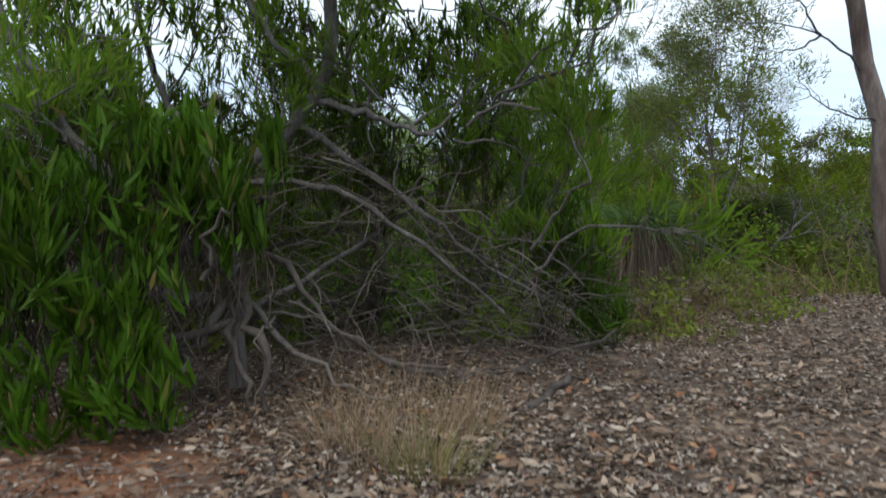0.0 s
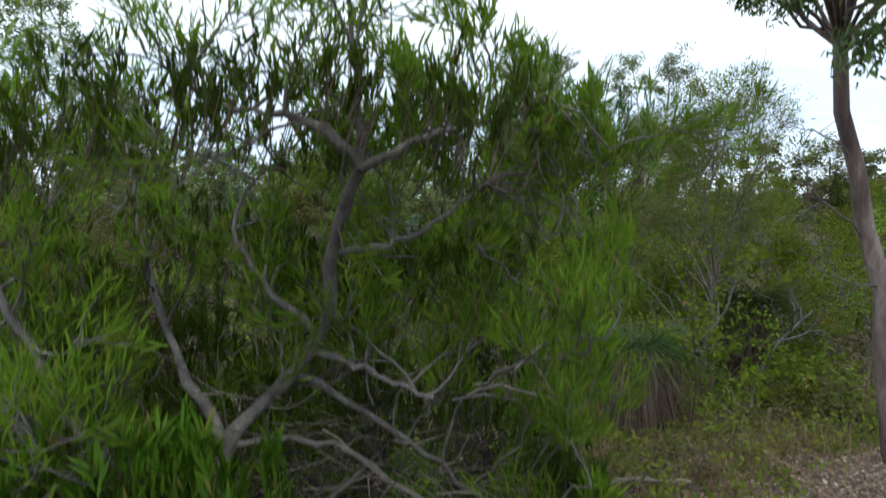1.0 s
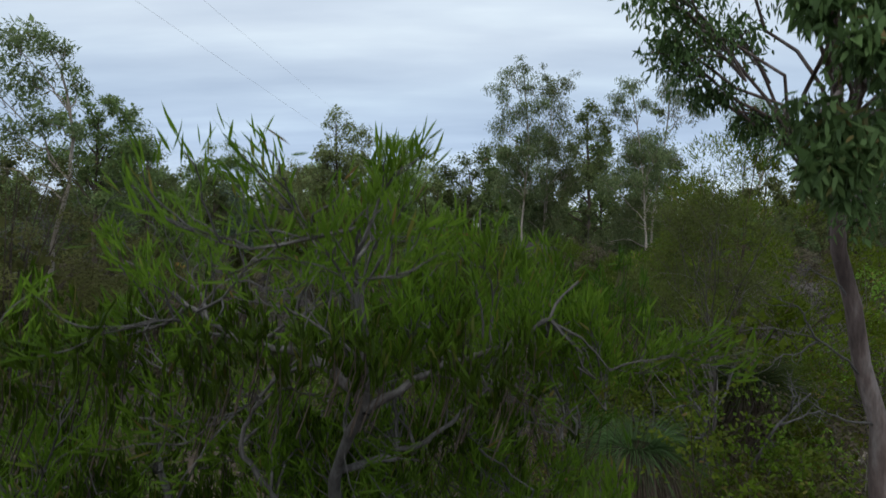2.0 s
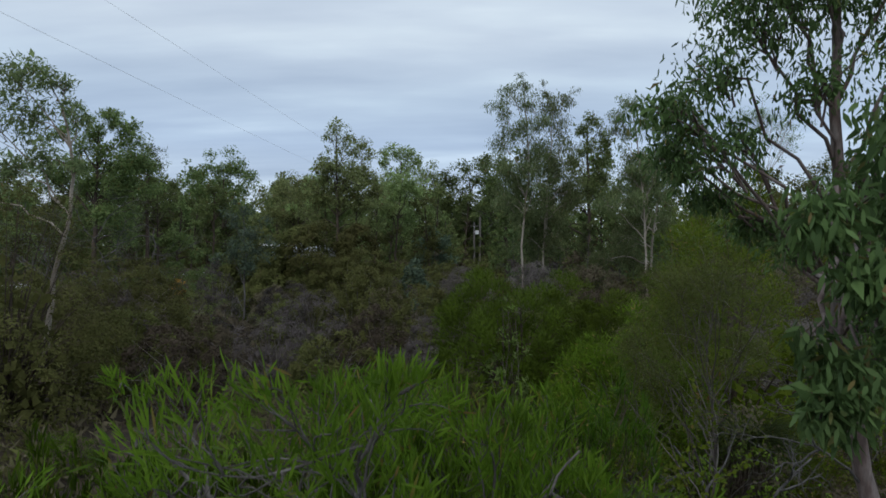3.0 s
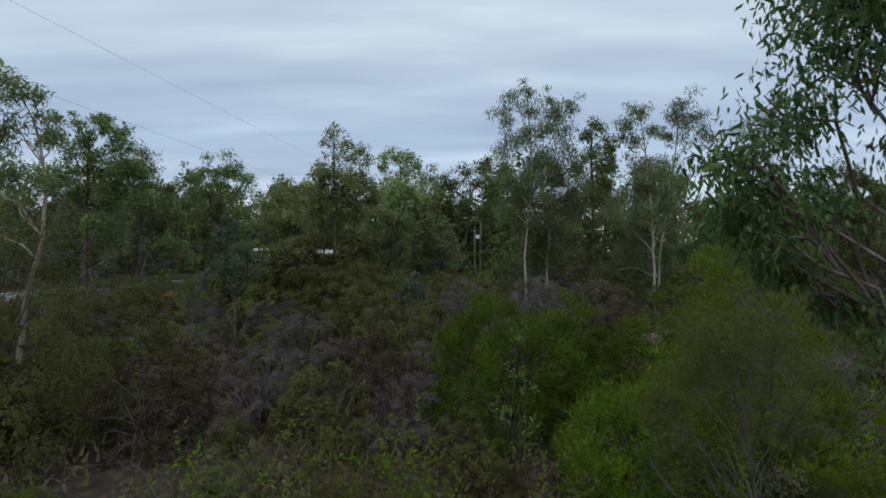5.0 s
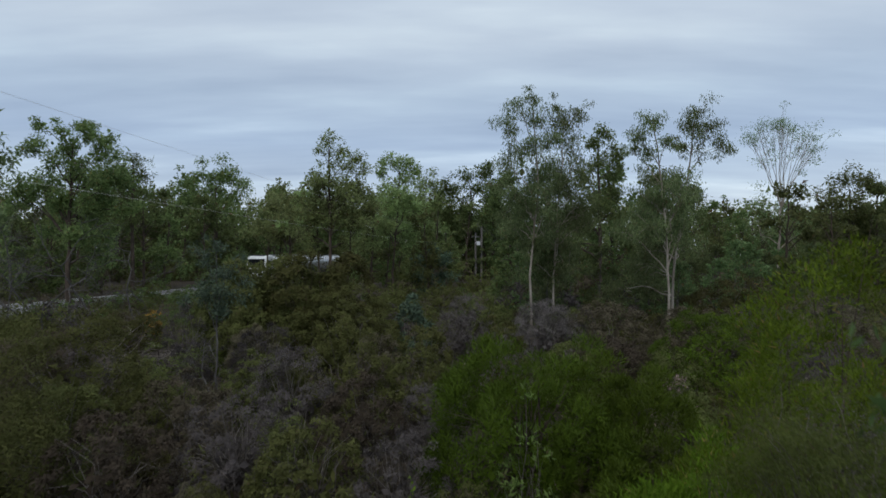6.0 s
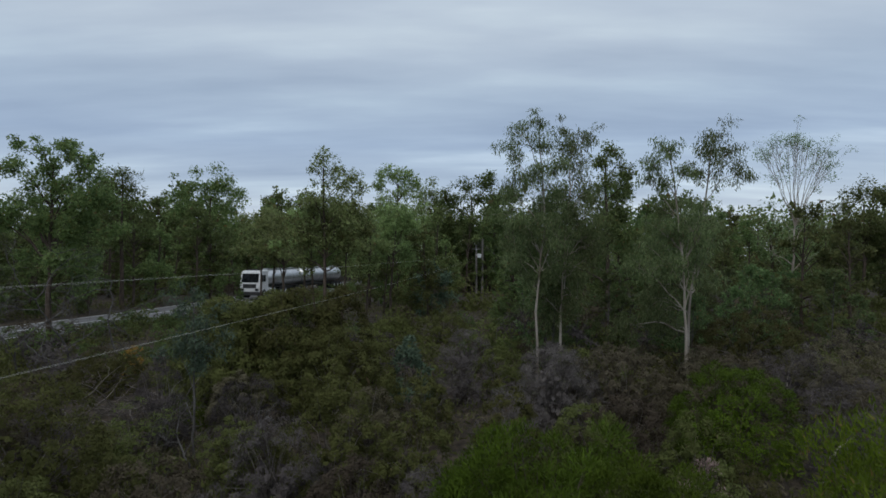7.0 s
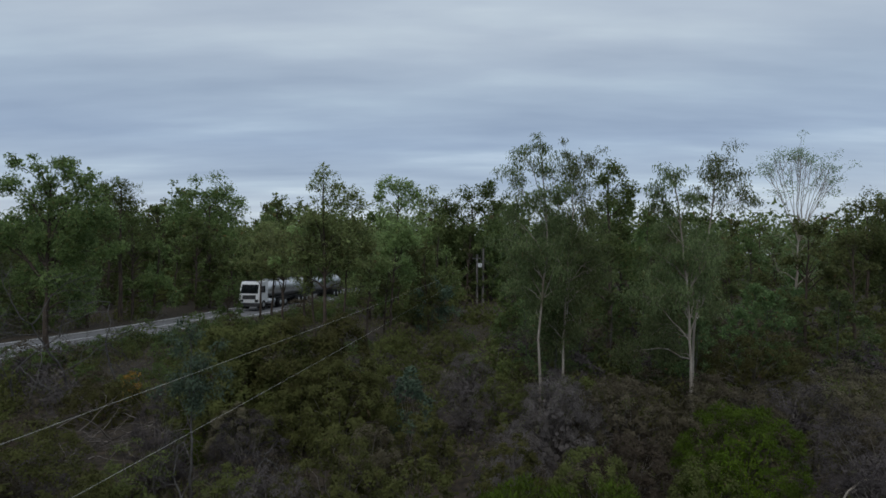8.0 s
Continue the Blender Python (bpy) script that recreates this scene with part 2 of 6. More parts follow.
def ground_material():
    """Red-brown sandy soil under grey litter, with bare red patches and pale verges."""
    m = rough_material("bush_soil", [(0.25, (0.060, 0.042, 0.032)), (0.45, (0.115, 0.082, 0.062)), (0.6, (0.165, 0.122, 0.092)), (0.8, (0.20, 0.13, 0.085))], 1.3, fine=26, bump=0.9)
    t = m.node_tree
    b = t.nodes["Principled BSDF"]
    old = b.inputs["Base Color"].links[0].from_socket
    tc = t.nodes.new("ShaderNodeTexCoord")
    d = t.nodes.new("ShaderNodeVectorMath")
    d.operation = "DISTANCE"
    d.inputs[1].default_value = (-1.75, 2.35, 0.0)
    t.links.new(tc.outputs["Object"], d.inputs[0])
    n = t.nodes.new("ShaderNodeTexNoise")
    n.inputs["Scale"].default_value, n.inputs["Detail"].default_value = 3.0, 5
    t.links.new(tc.outputs["Object"], n.inputs["Vector"])
    s = t.nodes.new("ShaderNodeMath")
    s.operation = "MULTIPLY_ADD"
    s.inputs[1].default_value = 0.9
    t.links.new(n.outputs[0], s.inputs[0])
    t.links.new(d.outputs["Value"], s.inputs[2])
    k = t.nodes.new("ShaderNodeMapRange")
    k.inputs[1].default_value, k.inputs[2].default_value, k.inputs[3].default_value, k.inputs[4].default_value = 1.15, 1.6, 1.0, 0.0
    t.links.new(s.outputs[0], k.inputs[0])
    cells = t.nodes.new("ShaderNodeTexVoronoi")
    cells.inputs["Scale"].default_value = 42.0
    warp = t.nodes.new("ShaderNodeMapping")
    warp.inputs["Scale"].default_value = (1.0, 0.7, 1.0)
    t.links.new(tc.outputs["Object"], warp.inputs[0])
    t.links.new(warp.outputs[0], cells.inputs["Vector"])
    pick = t.nodes.new("ShaderNodeSeparateColor")
    t.links.new(cells.outputs["Color"], pick.inputs[0])
    bits = ramp(t, [(0.0, (0.022, 0.015, 0.012)), (0.45, (0.075, 0.050, 0.036)), (0.8, (0.14, 0.10, 0.072)), (1.0, (0.26, 0.205, 0.16))], pick.outputs[0])
    crumbs = t.nodes.new("ShaderNodeMixRGB")
    crumbs.inputs[0].default_value = 0.65
    t.links.new(old, crumbs.inputs[1])
    t.links.new(bits, crumbs.inputs[2])
    old = crumbs.outputs[0]
    # leaf mould past 7 m; its colour also carries the shade under the shrubs
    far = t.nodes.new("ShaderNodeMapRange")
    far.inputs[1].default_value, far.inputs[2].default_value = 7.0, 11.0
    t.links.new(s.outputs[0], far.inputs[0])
    shaded_mould = ramp(t, [(0.3, (0.020, 0.016, 0.012)), (0.5, (0.042, 0.033, 0.023)), (0.7, (0.080, 0.060, 0.042))], n.outputs[0])
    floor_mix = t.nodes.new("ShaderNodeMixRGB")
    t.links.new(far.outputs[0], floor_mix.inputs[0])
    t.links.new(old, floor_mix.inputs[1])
    t.links.new(shaded_mould, floor_mix.inputs[2])
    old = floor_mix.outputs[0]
    red = ramp(t, [(0.3, (0.085, 0.040, 0.024)), (0.5, (0.17, 0.078, 0.044)), (0.7, (0.26, 0.135, 0.080))], n.outputs[0])
    mx = t.nodes.new("ShaderNodeMixRGB")
    t.links.new(k.outputs[0], mx.inputs[0])
    t.links.new(old, mx.inputs[1])
    t.links.new(red, mx.inputs[2])
    t.links.new(mx.outputs[0], b.inputs["Base Color"])
    return m


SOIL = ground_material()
CLOD = rough_material("red_clod", [(0.0, (0.11, 0.045, 0.022)), (0.5, (0.22, 0.095, 0.048)), (1.0, (0.36, 0.19, 0.11))], 4, islands=0.8, bump=0.5)

# ---- mesh helpers ----


class Buf:
    """Collects vertices, quads and triangles as arrays."""

    def __init__(self):
        self.v, self.q, self.t, self.n = [], [], [], 0

    def put(self, v, q=None, t=None):
        self.v.append(v)
        if q is not None:
            self.q.append(np.asarray(q, int) + self.n)
        if t is not None:
            self.t.append(np.asarray(t, int) + self.n)
        self.n += len(v)

    def mesh(self, name, mat, smooth=False):
        v = np.concatenate(self.v) if self.v else np.zeros((0, 3))
        q = np.concatenate(self.q) if self.q else np.zeros((0, 4), int)
        t = np.concatenate(self.t) if self.t else np.zeros((0, 3), int)
        me = bpy.data.meshes.new(name)
        me.vertices.add(len(v))
        me.vertices.foreach_set("co", v.astype(np.float32).ravel())
        me.loops.add(q.size + t.size)
        me.polygons.add(len(q) + len(t))
        me.loops.foreach_set("vertex_index", np.concatenate([q.ravel(), t.ravel()]).astype(np.int32))
        me.polygons.foreach_set("loop_start", np.concatenate([np.arange(len(q)) * 4, q.size + np.arange(len(t)) * 3]).astype(np.int32))
        me.update(calc_edges=True)
        me.validate()
        if smooth:
            me.polygons.foreach_set("use_smooth", np.ones(len(me.polygons), bool))
        me.materials.append(mat)
        return me


def unit(a):
    return a / np.maximum(np.linalg.norm(a, axis=-1, keepdims=True), 1e-9)


def tube(buf, pts, r0, r1, sides=6, power=1.0, knots=None):
    """A tapering limb along a polyline."""
    pts = np.asarray(pts, float)
    n = len(pts)
    tan = unit(np.gradient(pts, axis=0))
    ref = np.array([0.31, 0.87, 0.38]) if abs(tan[0] @ np.array([0.31, 0.87, 0.38])) < 0.9 else np.array([0.9, -0.3, 0.3])
    a = unit(np.cross(tan, ref))
    b = np.cross(tan, a)
    r = r0 + (r1 - r0) * np.linspace(0, 1, n) ** power
    ang = np.linspace(0, 2 * np.pi, sides, endpoint=False)
    r = np.broadcast_to(r[:, None], (n, sides))
    if knots is not None:
        r = r * (1 + knots.normal(0, 0.10, (n, 1)) + knots.normal(0, 0.09, (n, sides)))
    ring = pts[:, None] + r[:, :, None] * (np.cos(ang)[None, :, None] * a[:, None] + np.sin(ang)[None, :, None] * b[:, None])
    i, j = np.meshgrid(np.arange(n - 1), np.arange(sides), indexing="ij")
    k = (j + 1) % sides
    q = np.stack([i * sides + j, i * sides + k, (i + 1) * sides + k, (i + 1) * sides + j], -1).reshape(-1, 4)
    buf.put(ring.reshape(-1, 3), q)


def wander(rng, p, d, length, n, wob=0.15, lift=0.0):
    """A crooked polyline from p along d."""
    pts = [np.asarray(p, float)]
    d = unit(np.asarray(d, float))
    for _ in range(n):
        d = unit(d + rng.normal(0, wob, 3) + np.array([0, 0, lift]))
        pts.append(pts[-1] + d * length / n)
    return np.array(pts)


def smooth_line(keys, n=12, rng=None, wob=0.0):
    """A smooth polyline through a few places."""
    keys = np.asarray(keys, float)
    s = np.r_[0, np.cumsum(np.linalg.norm(np.diff(keys, axis=0), axis=1))]
    out = []
    m = np.gradient(keys, s, axis=0)
    for u in np.linspace(0, s[-1], n):
        i = min(max(np.searchsorted(s, u) - 1, 0), len(s) - 2)
        h = s[i + 1] - s[i]
        f = (u - s[i]) / h
        out.append((1 + 2 * f) * (1 - f) ** 2 * keys[i] + f * (1 - f) ** 2 * h * m[i] + f * f * (3 - 2 * f) * keys[i + 1] + f * f * (f - 1) * h * m[i + 1])
    out = np.array(out)
    if rng is not None:
        out[1:-1] += rng.normal(0, wob, (n - 2, 3))
    return out


def blades(buf, rng, pos, way, length, width, curl=0.15, lance=True, face=None, sliver=False):
    """Leaves at pos, pointing along way: lance-shaped and bent, short folded diamonds, or small pointed slivers."""
    n = len(pos)
    way = unit(way)
    L = (length * rng.uniform(0.65, 1.25, n))[:, None]
    W = (width * rng.uniform(0.7, 1.2, n))[:, None] / 2
    side = unit(np.cross(way, rng.normal(0, 1, (n, 3)) if face is None else face))
    nor = np.cross(side, way)
    c = (curl * rng.uniform(-0.6, 1.0, n))[:, None] * L
    if lance:
        v = np.stack([pos, pos + way * L * 0.33 - side * W + nor * c * 0.25, pos + way * L * 0.33 + side * W + nor * c * 0.25,
                      pos + way * L * 0.7 - side * W * 0.75 + nor * c * 0.7, pos + way * L * 0.7 + side * W * 0.75 + nor * c * 0.7, pos + way * L + nor * c * 1.4], 1)
        o = np.arange(n)[:, None] * 6
        buf.put(v.reshape(-1, 3), (o + np.array([[1, 2, 4, 3]])), np.concatenate([o + np.array([[0, 2, 1]]), o + np.array([[3, 4, 5]])]))
    elif sliver:
        v = np.stack([pos - side * W, pos + side * W, pos + way * L + nor * c], 1)
        buf.put(v.reshape(-1, 3), None, np.arange(n)[:, None] * 3 + np.array([[0, 1, 2]]))
    else:
        v = np.stack([pos, pos + way * L * 0.45 - side * W + nor * c, pos + way * L, pos + way * L * 0.45 + side * W + nor * c], 1)
        buf.put(v.reshape(-1, 3), np.arange(n)[:, None] * 4 + np.array([[0, 3, 2, 1]]))


def part(name, data, parent, label=""):
    ob = new(name, data)
    ob.parent = parent
    if label:
        tagged(ob, label)
    return ob


def thing(name, label, category, group="", kind="", at=(0, 0, 0)):
    ob = new(name)
    ob.matrix_basis = pose(*at)
    ob.empty_display_size = 0.2
    return tagged(ob, label, category, group, kind)


def bm_mesh(bm, name, mat, smooth=False):
    me = bpy.data.meshes.new(name)
    bm.to_mesh(me)
    bm.free()
    if smooth:
        me.polygons.foreach_set("use_smooth", np.ones(len(me.polygons), bool))
    me.materials.append(mat)
    return me


def box(bm, x0, x1, y0, y1, z0, z1, bevel=0.0):
    made = bmesh.ops.create_cube(bm, size=1.0, matrix=Matrix.LocRotScale(((x0 + x1) / 2, (y0 + y1) / 2, (z0 + z1) / 2), None, (x1 - x0, y1 - y0, z1 - z0)))
    if bevel:
        edges = {e for v in made["verts"] for e in v.link_edges}
        bmesh.ops.bevel(bm, geom=list(edges), offset=bevel, segments=2, affect="EDGES", profile=0.6)
    return bm


def drum(bm, a, b, r, segs=20, r2=None):
    a, b = Vector(a), Vector(b)
    m = Matrix.Translation((a + b) / 2) @ (b - a).to_track_quat("Z", "Y").to_matrix().to_4x4()
    bmesh.ops.create_cone(bm, cap_ends=True, segments=segs, radius1=r, radius2=r if r2 is None else r2, depth=(b - a).length, matrix=m)
    return bm


# ---- ground ----
PROFILE_Y = np.array([-4000, 2.0, 3.3, 5.6, 7.0, 8.6, 10.5, 14.0, 20.0, 28.0, 51.0, 83.0, 115.0, 250.0, 4000])
PROFILE_Z = np.array([0.0, 0.0, 0.12, 0.30, 0.16, -0.08, -0.05, 0.25, 0.65, 1.0, 2.2, 2.75, 3.0, 3.2, 3.2])
ROAD = smooth_line([(-70, 8), (-44, 30), (-30.5, 51), (-20.2, 83), (-14.0, 113), (-2, 134), (24, 152), (70, 165)], 70)


def road_gap(x, y):
    p = np.stack([np.asarray(x, float), np.asarray(y, float)], -1)[..., None, :]
    return np.sqrt(((p - ROAD) ** 2).sum(-1)).min(-1)


def height(x, y):
    """The lie of the land: a gentle rise away from the start, higher to the right of the bush."""
    x, y = np.asarray(x, float), np.asarray(y, float)
    z = np.interp(y, PROFILE_Y, PROFILE_Z)
    near = np.clip((y - 2.2) / 2.5, 0, 1) * np.clip((14 - y) / 8, 0, 1)
    z = z + 0.16 * near * np.clip((x - 0.3) / 3, -0.6, 1)
    z = z + 0.05 * np.clip((-1.0 - x) / 0.8, 0, 1) * np.clip((2.55 - y) / 0.3, 0, 1) * np.clip((y - 1.2) / 0.5, 0, 1)
    return z


def height1(x, y):
    return float(height(x, y))


def build_ground():
    xs = np.unique(np.r_[np.linspace(-4000, -300, 14), np.linspace(-300, -60, 25), np.linspace(-60, -6, 46), np.linspace(-6, 8, 90), np.linspace(8, 60, 44), np.linspace(60, 300, 25), np.linspace(300, 4000, 14)])
    ys = np.unique(np.r_[np.linspace(-4000, -100, 14), np.linspace(-100, 0, 20), np.linspace(0, 1, 6), np.linspace(1, 10, 60), np.linspace(10, 60, 46), np.linspace(60, 300, 40), np.linspace(300, 4000, 14)])
    X, Y = np.meshgrid(xs, ys, indexing="ij")
    Z = height(X, Y)
    gap = road_gap(X, Y)
    rough = np.vectorize(lambda a, b: noise.noise((a * 0.9, b * 0.9, 0.0)) * 0.05 + noise.noise((a * 4, b * 4, 3.0)) * 0.02 + noise.noise((a * 0.11, b * 0.11, 7.0)) * 0.12 * min(1, max(0, (b - 8) / 10)))(X, Y)
    Z = Z + rough * np.clip((gap - 3.5) / 4, 0, 1) - 0.12 * np.clip((5.0 - gap) / 1.5, 0, 1)
    buf = Buf()
    nx, ny = X.shape
    i, j = np.meshgrid(np.arange(nx - 1), np.arange(ny - 1), indexing="ij")
    buf.put(np.stack([X, Y, Z], -1).reshape(-1, 3), np.stack([i * ny + j, (i + 1) * ny + j, (i + 1) * ny + j + 1, i * ny + j + 1], -1).reshape(-1, 4))
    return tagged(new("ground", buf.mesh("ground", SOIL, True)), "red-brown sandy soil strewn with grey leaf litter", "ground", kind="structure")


GROUND = build_ground()


def build_road():
    tan = unit(np.gradient(ROAD, axis=0))
    nor = np.stack([-tan[:, 1], tan[:, 0]], 1)
    road = None
    for name, offs, lift, mat, label in (("road", (-3.6, 3.6), 0.0, ASPHALT, "grey asphalt country road with pale edge lines"),
                                         ("edge_line", (-3.2, -3.05), 0.006, PAINT_WHITE, ""), ("edge_line", (3.05, 3.2), 0.006, PAINT_WHITE, ""), ("centre_line", (-0.07, 0.07), 0.006, PAINT_WHITE, "")):
        rows = []
        for o in offs:
            p = ROAD + nor * o
            rows.append(np.c_[p, height(ROAD[:, 0], ROAD[:, 1]) + lift])
        if name == "road":
            rows.append(np.c_[ROAD + nor * 4.0, height(ROAD[:, 0], ROAD[:, 1]) - 0.25])
            rows.insert(0, np.c_[ROAD - nor * 4.0, height(ROAD[:, 0], ROAD[:, 1]) - 0.25])
        k = len(rows)
        v = np.stack(rows, 1).reshape(-1, 3)
        i, j = np.meshgrid(np.arange(len(ROAD) - 1), np.arange(k - 1), indexing="ij")
        buf = Buf()
        buf.put(v, np.stack([i * k + j, (i + 1) * k + j, (i + 1) * k + j + 1, i * k + j + 1], -1).reshape(-1, 4)[:, ::-1])
        if name == "road":
            road = tagged(new("road", buf.mesh("road", mat, False)), label, "road", kind="structure")
        else:
            part(name, buf.mesh(name, mat), road, "white painted line")


build_road()

# ---- plants: the kinds ----


def limb_to(rng, a, b, n=6, sag=0.0, wob=0.05):
    """A limb that leaves a steeply and bends over to b."""
    a, b = np.asarray(a, float), np.asarray(b, float)
    mid = (a + b) / 2
    mid[2] += sag * np.linalg.norm(b[:2] - a[:2])
    L = np.linalg.norm(b - a)
    return smooth_line([a, mid, b], n, rng, wob * min(L, 1.6) / 6)


def gum_parts(seed, trunk, blobs, r0, leaf=(0.16, 0.045), per=220, droop=0.5, sides=7, twigs=4, base=0.45, spread=1.0, lance=False, thin_sides=4, loose=0.5, heart=0.06):
    """Trunk with limbs to each clump of the crown, and the leaves of the clumps. Places are relative to the tree's base."""
    rng = np.random.default_rng(seed)
    wood, leaves = Buf(), Buf()
    line = smooth_line(trunk, 14, rng, 0.03)
    tube(wood, line, r0, r0 * 0.3, sides, 0.8)
    top = line[-1][2]
    for x, y, z, r in blobs:
        c = np.array([x, y, z])
        want = max(z - 1.0 * np.hypot(*(c[:2] - line[-1][:2])) - rng.uniform(0.6, 1.6) * max(r, 0.6), top * base if lance else min(top * (base + rng.uniform(-0.1, 0.25)), z * rng.uniform(0.7, 0.9)))
        i = min(int(np.searchsorted(line[:, 2], want)), len(line) - 1)
        rr = r0 * (1 - 0.7 * i / 13) * (0.2 if lance else 0.55)
        tube(wood, limb_to(rng, line[i], c, 6 if thin_sides > 3 else 3, 0.12, 0.25), max(rr, min(0.02, r0 * 0.25)), min(0.012, r0 * 0.15), thin_sides + 1)
        ends = []
        for _ in range(twigs):
            e = c + rng.normal(0, loose, 3) * r
            if thin_sides > 3:
                tube(wood, limb_to(rng, c - (c - line[i]) * rng.uniform(0.0, 0.35), e, 4, 0.1, 0.2), max(rr * 0.35, min(0.012, r0 * 0.15)), min(0.005, r0 * 0.08), thin_sides)
            ends.append(e)
        ends = np.array(ends + [c])
        n = int(per * max(r, 0.35) ** 1.6)
        which = rng.integers(0, len(ends), n)
        off = unit(rng.normal(0, 1, (n, 3))) * (rng.random(n) ** 0.5)[:, None] * r * np.array([0.72, 0.72, 0.55]) * spread
        pos = ends[which] + off
        way = rng.normal(0, 0.6, (n, 3)) + off / max(r, 0.1) * 0.5 + np.array([0, 0, -droop])
        out = off / max(r, 0.1) + rng.normal(0, 0.35, (n, 3)) + [0, 0, 0.35]
        blades(leaves, rng, pos, way, leaf[0], leaf[1], 0.2, lance, None if lance else out, not lance)
        if heart:
            m = max(int(n * heart), 6)
            inner = ends[rng.integers(0, len(ends), m)] + rng.normal(0, 0.3, (m, 3)) * r * np.array([0.72, 0.72, 0.55])
            lift = rng.normal(0, 0.5, (m, 3)) + [0, -0.2, 0.8]
            blades(leaves, rng, inner, rng.normal(0, 1, (m, 3)), leaf[0] * 2.0, leaf[1] * 2.4, 0.25, False, lift)
    return wood, leaves


def gum_tree(name, label, at, trunk, blobs, r0, bark, leafmat, seed, group="", fill=(), **kw):
    """A tree at a place: trunk and crown are its parts."""
    at = (at[0], at[1], height1(at[0], at[1]) - 0.08)
    t = thing(name, label, "tree", group, at=at)
    o = np.array(at)
    if fill:
        rr = np.random.default_rng(seed + 900)
        n, z0, z1, wide, size = fill
        blobs = list(blobs) + [(at[0] + rr.normal(0, wide), at[1] + rr.normal(0.9, wide * 0.6), rr.uniform(z0, z1), size * rr.uniform(0.7, 1.2)) for _ in range(n)]
    wood, leaves = gum_parts(seed, np.asarray(trunk, float) - o, [(b[0] - o[0], b[1] - o[1], b[2] - o[2], b[3]) for b in blobs], r0, **kw)
    part("trunk", wood.mesh("trunk", bark, True), t)
    part("crown", leaves.mesh("crown", leafmat), t)
    return t


def random_gum(seed, h, r, n=26, r0=0.16, lo=0.4, **kw):
    """A bushland gum of its own shape: clumps over an uneven crown."""
    rng = np.random.default_rng(seed)
    lean = rng.normal(0, 0.04, 2) * h
    trunk = [(0, 0, 0), (lean[0] * 0.3, lean[1] * 0.3, h * 0.35), (lean[0], lean[1], h * 0.85)]
    blobs = []
    for k in range(n):
        u = rng.random() ** 1.15
        z = h * (lo + (1 - lo) * u)
        w = r * np.sqrt(max(0.06, 1 - (1.9 * u - 0.75) ** 2 * 0.8)) * rng.uniform(0.35, 1.0)
        a = rng.uniform(0, 2 * np.pi)
        blobs.append((lean[0] + w * np.cos(a), lean[1] + w * np.sin(a), z, rng.uniform(0.6, 1.15) * r * 0.37))
    return gum_parts(seed + 7, trunk, blobs, r0, **kw)


def dome_parts(seed, r, h, n, leaf=(0.11, 0.03), twigs=60, up=0.6, bumps=0.22, core=1, skirt=0.15, lance=False, wild=0.05, clump=0.28, hug=0.875):
    """A rounded shrub: stems from one foot, a lumpy shell of small leaves, shaded foliage inside."""
    rng = np.random.default_rng(seed)
    wood, leaves = Buf(), Buf()
    lumps = unit(rng.normal(0, 1, (26, 3)) + np.array([0, 0, 0.4]))
    size = rng.uniform(-1, 1, 26)

    def shell(k):
        d = unit(rng.normal(0, 1, (k, 3)) * np.array([1, 1, 0.9]) + np.array([0, 0, 0.35]))
        d[:, 2] = np.abs(d[:, 2]) * 1.0 - skirt * rng.random(k)
        d = unit(d)
        w = np.exp(-((d[:, None] - lumps[None]) ** 2).sum(-1) / 0.09)
        f = 1 + bumps * (w * size[None]).sum(1)
        return d, f

    for _ in range(twigs):
        d, f = shell(1)
        tip = d[0] * f[0] * rng.uniform(0.7, 1.12) * np.array([r, r, h])
        tip[2] = max(tip[2], 0.1)
        tube(wood, limb_to(rng, rng.normal(0, 0.12, 3) * [1, 1, 0], tip, 4, 0.2, 0.35), 0.022 * r / 1.5, 0.004, 3)
    k = int((12 + 10 * r * h) * (0.28 / clump) ** 1.6)
    c, f = shell(k)
    centre = c * (f * rng.uniform(hug - 0.075, hug + 0.075, k))[:, None] * np.array([r, r, h])
    size_ = clump * min(r, h) ** 0.75 * rng.uniform(0.65, 1.3, k)
    which = rng.choice(k, n, p=size_ ** 2 / (size_ ** 2).sum())
    d = unit(rng.normal(0, 1, (n, 3)) + c[which] * 1.3 + np.array([0, 0, 0.45]))
    pos = centre[which] + d * (size_[which] * (1 - 0.4 * rng.random(n) ** 2))[:, None] + rng.normal(0, wild * 0.7, (n, 3))
    pos[:, 2] = np.maximum(pos[:, 2], 0.02)
    out = unit(d + rng.normal(0, 0.18, (n, 3)))
    way = unit(np.cross(out, rng.normal(0, 1, (n, 3)))) * 0.9 + d * (0.1 + 0.3 * up) + np.array([0, 0, up * 0.45])
    blades(leaves, rng, pos, way, leaf[0], leaf[1], 0.15, lance, out, not lance and core > 0)
    if core:
        m = int(20 + 34 * r * h)
        d, f = shell(m)
        p = d * (f * rng.uniform(0.30, 0.66, m))[:, None] * np.array([r, r, h]) * core
        blades(leaves, rng, p, rng.normal(0, 1, (m, 3)), 0.24 * r ** 0.4, 0.17 * r ** 0.4, 0.25, False, d + rng.normal(0, 0.4, (m, 3)))
    return wood, leaves


def shrub(name, label, x, y, r, h, n, stem, leafmat, seed, group="shrubs", **kw):
    t = thing(name, label, "shrub", group, at=(x, y, height1(x, y) - 0.05))
    wood, leaves = dome_parts(seed, r, h, n, **kw)
    part("branchwork", wood.mesh("branchwork", stem, True), t)
    part("foliage", leaves.mesh("foliage", leafmat), t)
    return t


# ---- the wattle bush in front of the start ----


